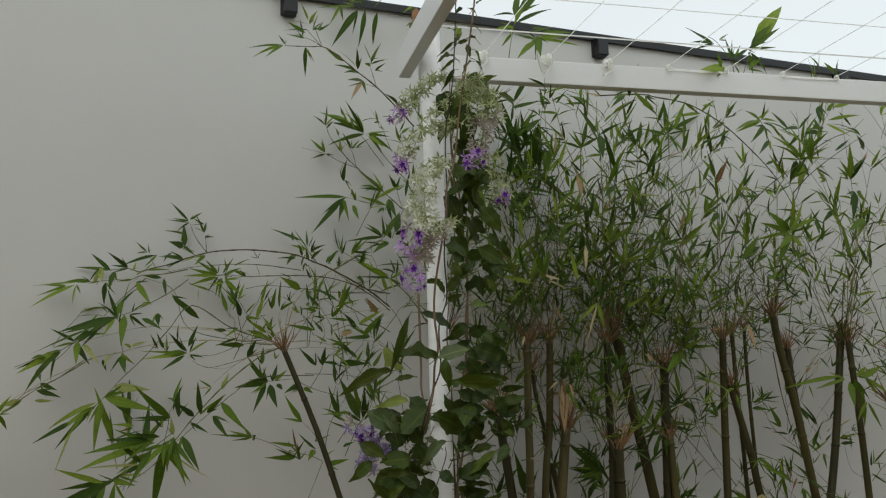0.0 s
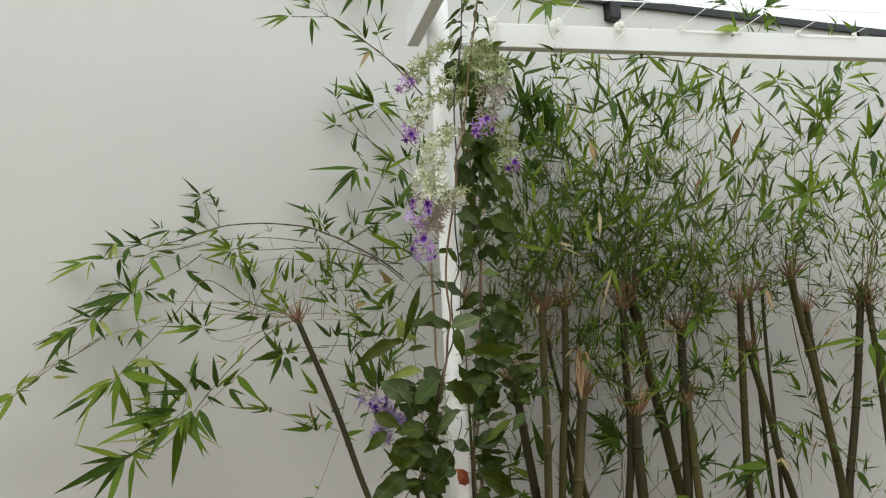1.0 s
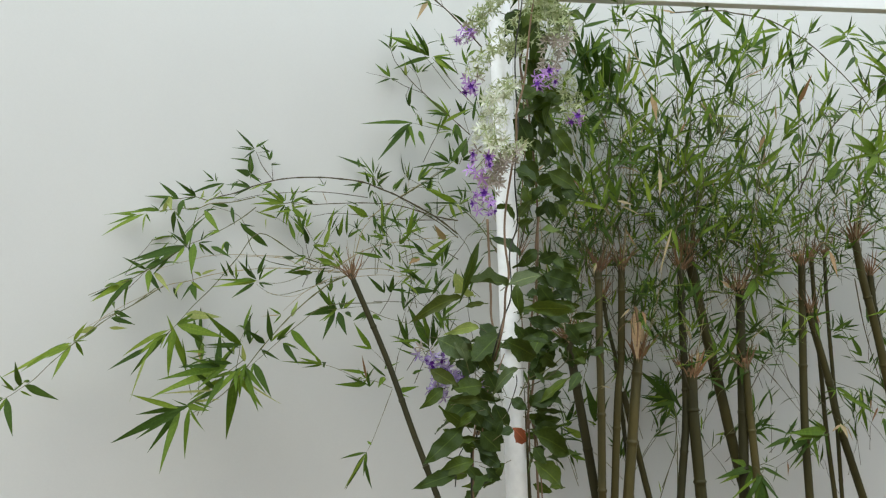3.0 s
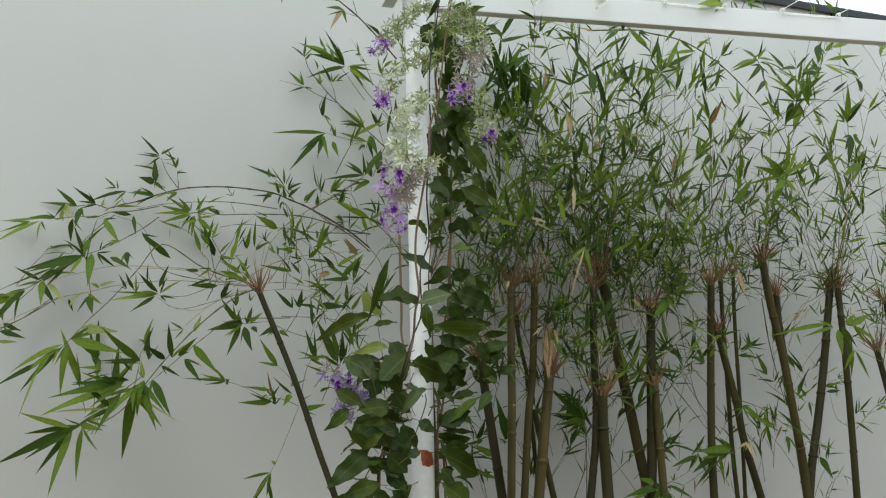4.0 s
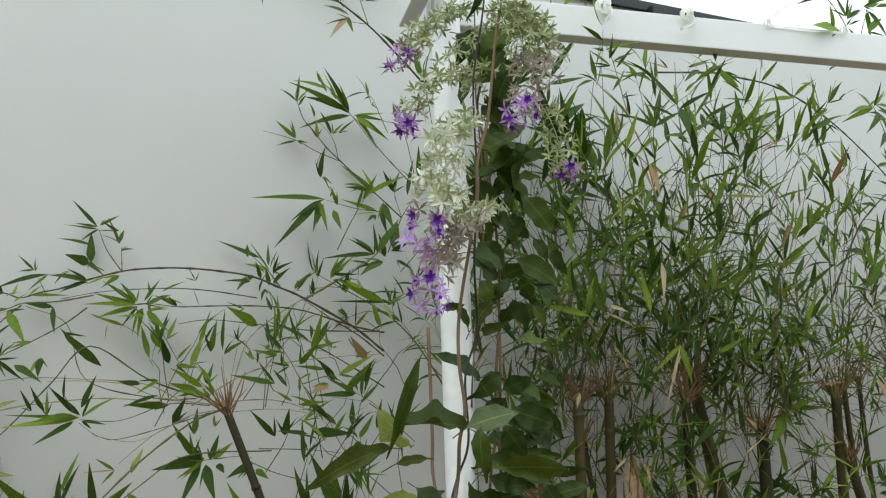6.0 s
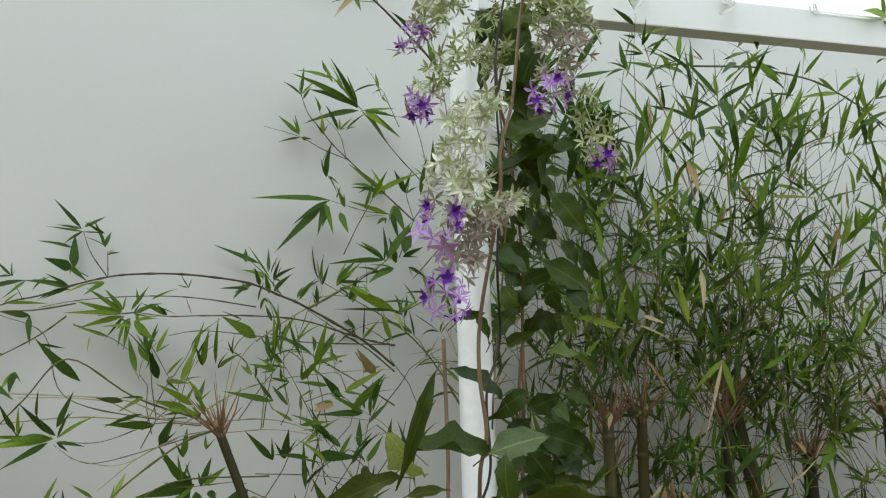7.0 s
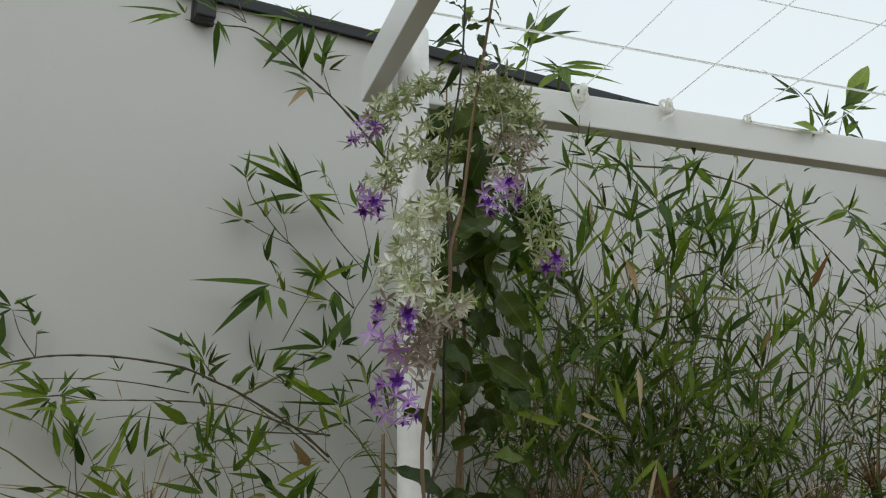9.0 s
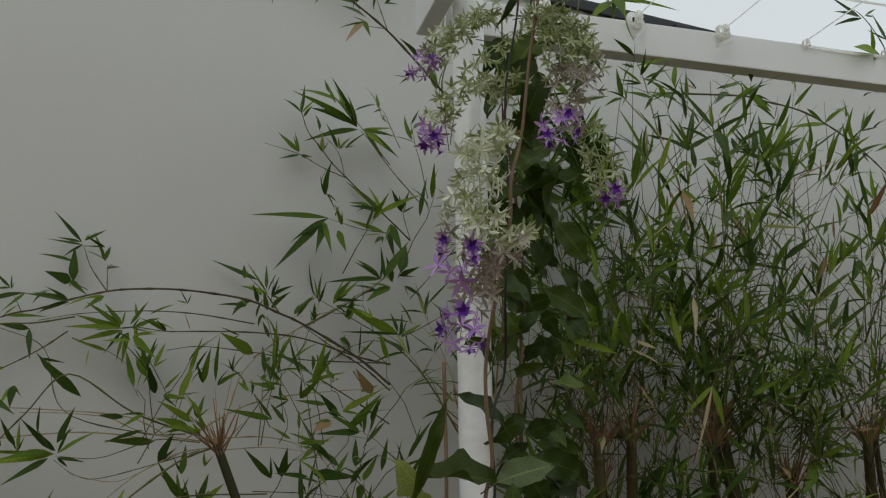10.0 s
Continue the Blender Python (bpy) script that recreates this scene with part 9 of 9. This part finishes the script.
def corolla_build(radius):
    b = Build()
    for i in range(5):
        a = i * 2 * math.pi / 5 + 0.6
        way = Vector((math.cos(a), math.sin(a), 0.9))
        m = leaf_pose(Vector((0, 0, 0)), way, Vector((0, 0, 1)), radius, wide=2.0)
        b.add([m @ Vector(p) for p in SEPAL.v], SEPAL.f, SEPAL.uv)
    return b


STAR_MESH = {(m.name, k): flower_build(1.0, c).mesh("flower", m) for m in (CALYX_GREEN, CALYX_WHITE, CALYX_MAUVE, CALYX_LILAC, CALYX_BLUE) for k, c in enumerate((0.25, 0.7, 1.3))}
CORE_MESH = corolla_build(1.0).mesh("corolla", COROLLA)


def raceme(points, stages, count, spread=0.020, size=0.015, stalk=0.0011, label=""):
    """Hanging flower spray: flowers round a thin stalk, in bands of colour from its root to its tip."""
    path = spline(points, 8)
    b = Build()
    tube(b, path, [stalk * (1 - 0.4 * i / len(path)) for i in range(len(path))], 5)
    ob = part("raceme", b, CALYX_GREEN, vine, label)
    stalks = Build()
    for i in range(count):
        t = (i + 0.5 + rng.uniform(-0.4, 0.4)) / count
        k = t * (len(path) - 1)
        p = path[int(k)].lerp(path[min(int(k) + 1, len(path) - 1)], k % 1)
        mat = next(m for lim, m in stages if t <= lim)
        mat = CALYX_GREEN if mat == CALYX_WHITE and rng.random() < 0.15 else mat
        a = i * 2.4 + rng.uniform(-0.5, 0.5)
        out = Vector((math.cos(a), math.sin(a), rng.uniform(-0.9, 0.25))).normalized()
        full = mat in (CALYX_LILAC, CALYX_BLUE)
        if mat == CALYX_LILAC and rng.random() < 0.3:
            continue
        r = size * rng.uniform(0.8, 1.15) * (0.98 if full else 1.0)
        at = p + out * spread * rng.uniform(0.75, 1.15)
        z = (out + Vector((0, -0.35, 0)) + jitter(0.3)).normalized()
        x = z.cross(Vector((0.2, 0.3, 1))).normalized()
        m = Matrix.Translation(at) @ Matrix((x, z.cross(x), z)).transposed().to_4x4() @ Matrix.Rotation(rng.uniform(0, 6), 4, "Z") @ Matrix.Diagonal((r, r, r, 1))
        f = part("flower", STAR_MESH[(mat.name, rng.choice((0, 0, 1)) if full else rng.choice((0, 1, 1, 2)))], mat, ob, at=m)
        tube(stalks, [p, p.lerp(at, 0.5) + Vector((0, 0, 0.002)), at], [0.0006, 0.0005, 0.0006], 4)
        if full and rng.random() < 0.45:
            part("corolla", CORE_MESH, COROLLA, ob, at=m @ Matrix.Translation((0, 0, 0.1)) @ Matrix.Diagonal((0.55, 0.55, 0.55, 1)))
    tagged(part("flower_stalk", stalks, CALYX_GREEN, ob), kind="stuff")


raceme([(0.019, 2.414, 2.351), (-0.012, 2.398, 2.337), (-0.045, 2.380, 2.312), (-0.073, 2.365, 2.282), (-0.089, 2.354, 2.251), (-0.103, 2.345, 2.229), (-0.111, 2.338, 2.210)], [(0.68, CALYX_GREEN), (0.74, CALYX_MAUVE), (1.00, CALYX_LILAC)], 50, spread=0.018, size=0.0172, label="raceme of greenish stars with a violet tip")
raceme([(0.042, 2.348, 2.208), (0.009, 2.328, 2.189), (-0.023, 2.309, 2.178), (-0.052, 2.290, 2.158), (-0.071, 2.276, 2.129), (-0.087, 2.264, 2.096), (-0.096, 2.254, 2.070), (-0.099, 2.246, 2.050)], [(0.70, CALYX_GREEN), (0.76, CALYX_MAUVE), (1.00, CALYX_LILAC)], 60, spread=0.019, size=0.0172, label="raceme of greenish stars with a violet tip")
raceme([(0.008, 2.237, 2.072), (-0.018, 2.202, 2.045), (-0.040, 2.167, 2.013), (-0.047, 2.140, 1.969), (-0.057, 2.111, 1.923), (-0.061, 2.085, 1.888), (-0.070, 2.056, 1.849), (-0.075, 2.029, 1.814)], [(0.20, CALYX_GREEN), (0.74, CALYX_WHITE), (0.80, CALYX_MAUVE), (1.00, CALYX_LILAC)], 74, spread=0.022, size=0.0202, label="long raceme of whitish stars ending in lilac flowers")
raceme([(-0.018, 2.172, 2.034), (-0.035, 2.138, 1.998), (-0.038, 2.109, 1.951), (-0.039, 2.082, 1.906), (-0.042, 2.054, 1.867)], [(1.00, CALYX_WHITE)], 37, spread=0.023, size=0.0202, label="short raceme of whitish stars")
raceme([(0.021, 2.178, 1.916), (-0.002, 2.154, 1.897), (-0.024, 2.131, 1.883), (-0.036, 2.112, 1.857), (-0.046, 2.094, 1.818), (-0.056, 2.076, 1.791), (-0.065, 2.058, 1.761), (-0.070, 2.042, 1.735)], [(0.42, CALYX_GREEN), (0.72, CALYX_MAUVE), (1.00, CALYX_LILAC)], 71, spread=0.020, size=0.0191, label="long raceme of fading stars ending in lilac flowers")
raceme([(0.013, 2.131, 1.901), (-0.007, 2.109, 1.868), (-0.022, 2.089, 1.840)], [(0.45, CALYX_WHITE), (1.00, CALYX_MAUVE)], 21, spread=0.017, size=0.0178, label="short raceme of whitish and fading stars")
raceme([(0.066, 2.261, 2.280), (0.102, 2.266, 2.267), (0.121, 2.263, 2.222), (0.116, 2.250, 2.170), (0.098, 2.232, 2.117), (0.084, 2.215, 2.081), (0.078, 2.201, 2.055)], [(0.42, CALYX_GREEN), (0.76, CALYX_MAUVE), (1.00, CALYX_LILAC)], 88, spread=0.025, size=0.0178, label="raceme of fading stars with a lilac tip")
raceme([(0.118, 2.240, 2.088), (0.132, 2.232, 2.054), (0.140, 2.222, 2.015), (0.143, 2.210, 1.978), (0.142, 2.196, 1.964)], [(0.80, CALYX_GREEN), (1.00, CALYX_LILAC)], 39, spread=0.019, size=0.0178, label="raceme of greenish stars with a lilac tip")
raceme([(0.071, 2.263, 2.283), (0.086, 2.259, 2.254), (0.094, 2.252, 2.214), (0.093, 2.240, 2.173)], [(1.00, CALYX_GREEN)], 46, spread=0.025, size=0.0165, label="short raceme of greenish stars")
raceme([(0.107, 2.279, 2.266), (0.133, 2.278, 2.238), (0.138, 2.270, 2.192), (0.129, 2.255, 2.150)], [(0.80, CALYX_GREEN), (1.00, CALYX_MAUVE)], 35, spread=0.021, size=0.0165, label="short raceme of greenish stars")
raceme([(0.007, 2.366, 2.215), (0.014, 2.358, 2.187), (0.019, 2.350, 2.162)], [(1.00, CALYX_GREEN)], 10, spread=0.015, size=0.0165, label="short raceme of greenish stars")
raceme([(-0.115, 2.239, 1.377), (-0.146, 2.220, 1.387), (-0.174, 2.201, 1.405), (-0.195, 2.185, 1.432), (-0.217, 2.170, 1.450)], [(0.90, CALYX_BLUE), (1.00, CALYX_MAUVE)], 38, spread=0.020, size=0.0200, label="low raceme of blue-violet flowers")
raceme([(-0.169, 2.217, 1.402), (-0.183, 2.205, 1.388), (-0.189, 2.198, 1.360), (-0.187, 2.193, 1.349)], [(1.00, CALYX_BLUE)], 22, spread=0.018, size=0.0200, label="drooping end of the low violet raceme")
raceme([(0.105, 2.375, 2.335), (0.063, 2.350, 2.299), (0.005, 2.318, 2.241), (-0.032, 2.296, 2.191)], [(1.00, CALYX_GREEN)], 27, spread=0.017, size=0.0172, label="short raceme of greenish stars")
raceme([(0.023, 2.405, 2.359), (-0.007, 2.389, 2.338), (-0.041, 2.370, 2.301), (-0.069, 2.354, 2.257), (-0.091, 2.341, 2.225)], [(1.00, CALYX_GREEN)], 23, spread=0.017, size=0.0172, label="short raceme of greenish stars")

# the crowns' fine leaves
thicket(0.045, 0.614, 1.704, 2.111, 0.15, 0.47, 42, 0.085, 0.30, 0.16, 0.25)
thicket(0.250, 0.588, 1.695, 1.993, 0.10, 0.40, 22, 0.080, 0.65, 0.12, 0.18)
thicket(0.141, 0.563, 2.004, 2.355, 0.20, 0.50, 26, 0.080, 0.25, 0.20, 0.25)
thicket(0.521, 0.762, 2.012, 2.363, 0.20, 0.45, 20, 0.075, 0.25, 0.18, 0.25)
thicket(0.520, 0.790, 1.694, 2.031, 0.15, 0.45, 30, 0.072, 0.30, 0.15, 0.18)
thicket(0.783, 1.264, 1.731, 2.052, 0.20, 0.45, 31, 0.068, 0.30, 0.13, 0.18)
thicket(0.823, 1.277, 2.005, 2.466, 0.25, 0.45, 10, 0.080, 0.25, 0.16, 0.35)
thicket(0.467, 0.800, 1.535, 1.777, 0.12, 0.37, 20, 0.060, 0.60, 0.12, 0.18)
thicket(0.017, 0.256, 1.540, 1.835, 0.10, 0.40, 24, 0.062, 0.60, 0.12, 0.18)
thicket(0.234, 0.514, 1.414, 1.792, 0.07, 0.37, 30, 0.062, 0.65, 0.12, 0.18)
thicket(1.262, 2.273, 1.761, 2.699, 0.15, 0.45, 46, 0.078, 0.35, 0.18, 0.25)
thicket(-0.025, 0.203, 1.786, 2.173, 0.05, 0.27, 14, 0.075, 0.60, 0.14, 0.08)
# leaves nearest the wall, nearly all in the colour darkened for shade
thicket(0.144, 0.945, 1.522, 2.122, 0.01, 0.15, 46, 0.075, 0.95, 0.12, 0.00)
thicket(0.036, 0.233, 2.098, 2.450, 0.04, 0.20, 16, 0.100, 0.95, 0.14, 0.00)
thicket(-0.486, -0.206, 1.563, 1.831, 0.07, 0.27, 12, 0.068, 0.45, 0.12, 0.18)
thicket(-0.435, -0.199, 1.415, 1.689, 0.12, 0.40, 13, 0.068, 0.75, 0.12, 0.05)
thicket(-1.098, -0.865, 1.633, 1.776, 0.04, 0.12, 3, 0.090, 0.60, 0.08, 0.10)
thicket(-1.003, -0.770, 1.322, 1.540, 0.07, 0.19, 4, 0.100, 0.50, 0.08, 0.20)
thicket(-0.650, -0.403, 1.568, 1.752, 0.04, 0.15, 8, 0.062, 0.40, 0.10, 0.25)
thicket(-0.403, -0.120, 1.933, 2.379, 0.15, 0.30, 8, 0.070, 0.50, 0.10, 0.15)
# low leaves between the canes, again mostly in the shade-darkened colour
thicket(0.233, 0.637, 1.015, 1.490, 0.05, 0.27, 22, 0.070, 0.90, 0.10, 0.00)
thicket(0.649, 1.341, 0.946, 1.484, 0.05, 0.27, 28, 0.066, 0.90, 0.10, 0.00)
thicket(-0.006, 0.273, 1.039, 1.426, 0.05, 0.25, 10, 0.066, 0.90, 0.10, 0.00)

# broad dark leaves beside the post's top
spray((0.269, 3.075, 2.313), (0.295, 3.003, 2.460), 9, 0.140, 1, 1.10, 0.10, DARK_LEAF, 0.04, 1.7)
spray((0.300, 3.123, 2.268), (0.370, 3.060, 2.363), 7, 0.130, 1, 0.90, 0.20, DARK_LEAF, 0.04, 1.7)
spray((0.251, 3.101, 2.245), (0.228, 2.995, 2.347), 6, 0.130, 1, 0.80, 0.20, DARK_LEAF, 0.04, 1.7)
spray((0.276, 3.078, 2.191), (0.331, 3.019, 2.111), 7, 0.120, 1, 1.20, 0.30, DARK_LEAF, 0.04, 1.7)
# dark clumps low between the canes, close to the wall, shade put into their colour
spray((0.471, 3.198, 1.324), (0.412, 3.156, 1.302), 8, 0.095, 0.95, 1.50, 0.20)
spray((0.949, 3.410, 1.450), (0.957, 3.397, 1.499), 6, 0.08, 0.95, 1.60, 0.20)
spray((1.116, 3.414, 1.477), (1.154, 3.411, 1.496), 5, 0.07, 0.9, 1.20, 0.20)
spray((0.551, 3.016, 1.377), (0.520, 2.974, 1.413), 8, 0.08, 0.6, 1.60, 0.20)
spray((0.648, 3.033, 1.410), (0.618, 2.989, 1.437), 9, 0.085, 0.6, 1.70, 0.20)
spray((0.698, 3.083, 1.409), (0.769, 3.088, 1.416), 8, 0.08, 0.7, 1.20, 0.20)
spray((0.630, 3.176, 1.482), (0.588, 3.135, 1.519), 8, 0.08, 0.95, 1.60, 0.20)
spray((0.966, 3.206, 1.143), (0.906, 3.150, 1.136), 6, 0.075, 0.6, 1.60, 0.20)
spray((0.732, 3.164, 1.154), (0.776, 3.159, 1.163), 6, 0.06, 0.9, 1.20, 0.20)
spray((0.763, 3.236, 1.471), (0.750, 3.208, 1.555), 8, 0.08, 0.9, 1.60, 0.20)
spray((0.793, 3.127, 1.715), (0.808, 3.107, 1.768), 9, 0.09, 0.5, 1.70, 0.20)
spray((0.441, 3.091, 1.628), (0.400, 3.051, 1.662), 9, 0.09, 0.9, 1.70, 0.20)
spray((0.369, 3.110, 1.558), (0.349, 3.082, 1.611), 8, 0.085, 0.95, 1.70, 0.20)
# clumps in the brightened yellow-green leaf colour, so that they look better lit
spray((0.511, 2.910, 1.976), (0.543, 2.892, 2.056), 8, 0.09, 0, 1.0, 0.1, BRIGHT_LEAF)
spray((0.562, 2.933, 1.912), (0.596, 2.917, 1.994), 8, 0.09, 0, 1.0, 0.1, BRIGHT_LEAF)
spray((0.418, 2.866, 1.888), (0.459, 2.852, 1.958), 6, 0.085, 0, 0.9, 0.1, BRIGHT_LEAF)
spray((0.200, 2.764, 1.875), (0.214, 2.739, 1.917), 7, 0.06, 0, 1.5, 0.1, BRIGHT_LEAF)
spray((0.884, 3.113, 2.100), (0.918, 3.099, 2.151), 5, 0.09, 0, 0.8, 0.2, BRIGHT_LEAF)
spray((0.648, 2.973, 1.764), (0.700, 2.966, 1.812), 6, 0.08, 0, 1.1, 0.1, BRIGHT_LEAF)
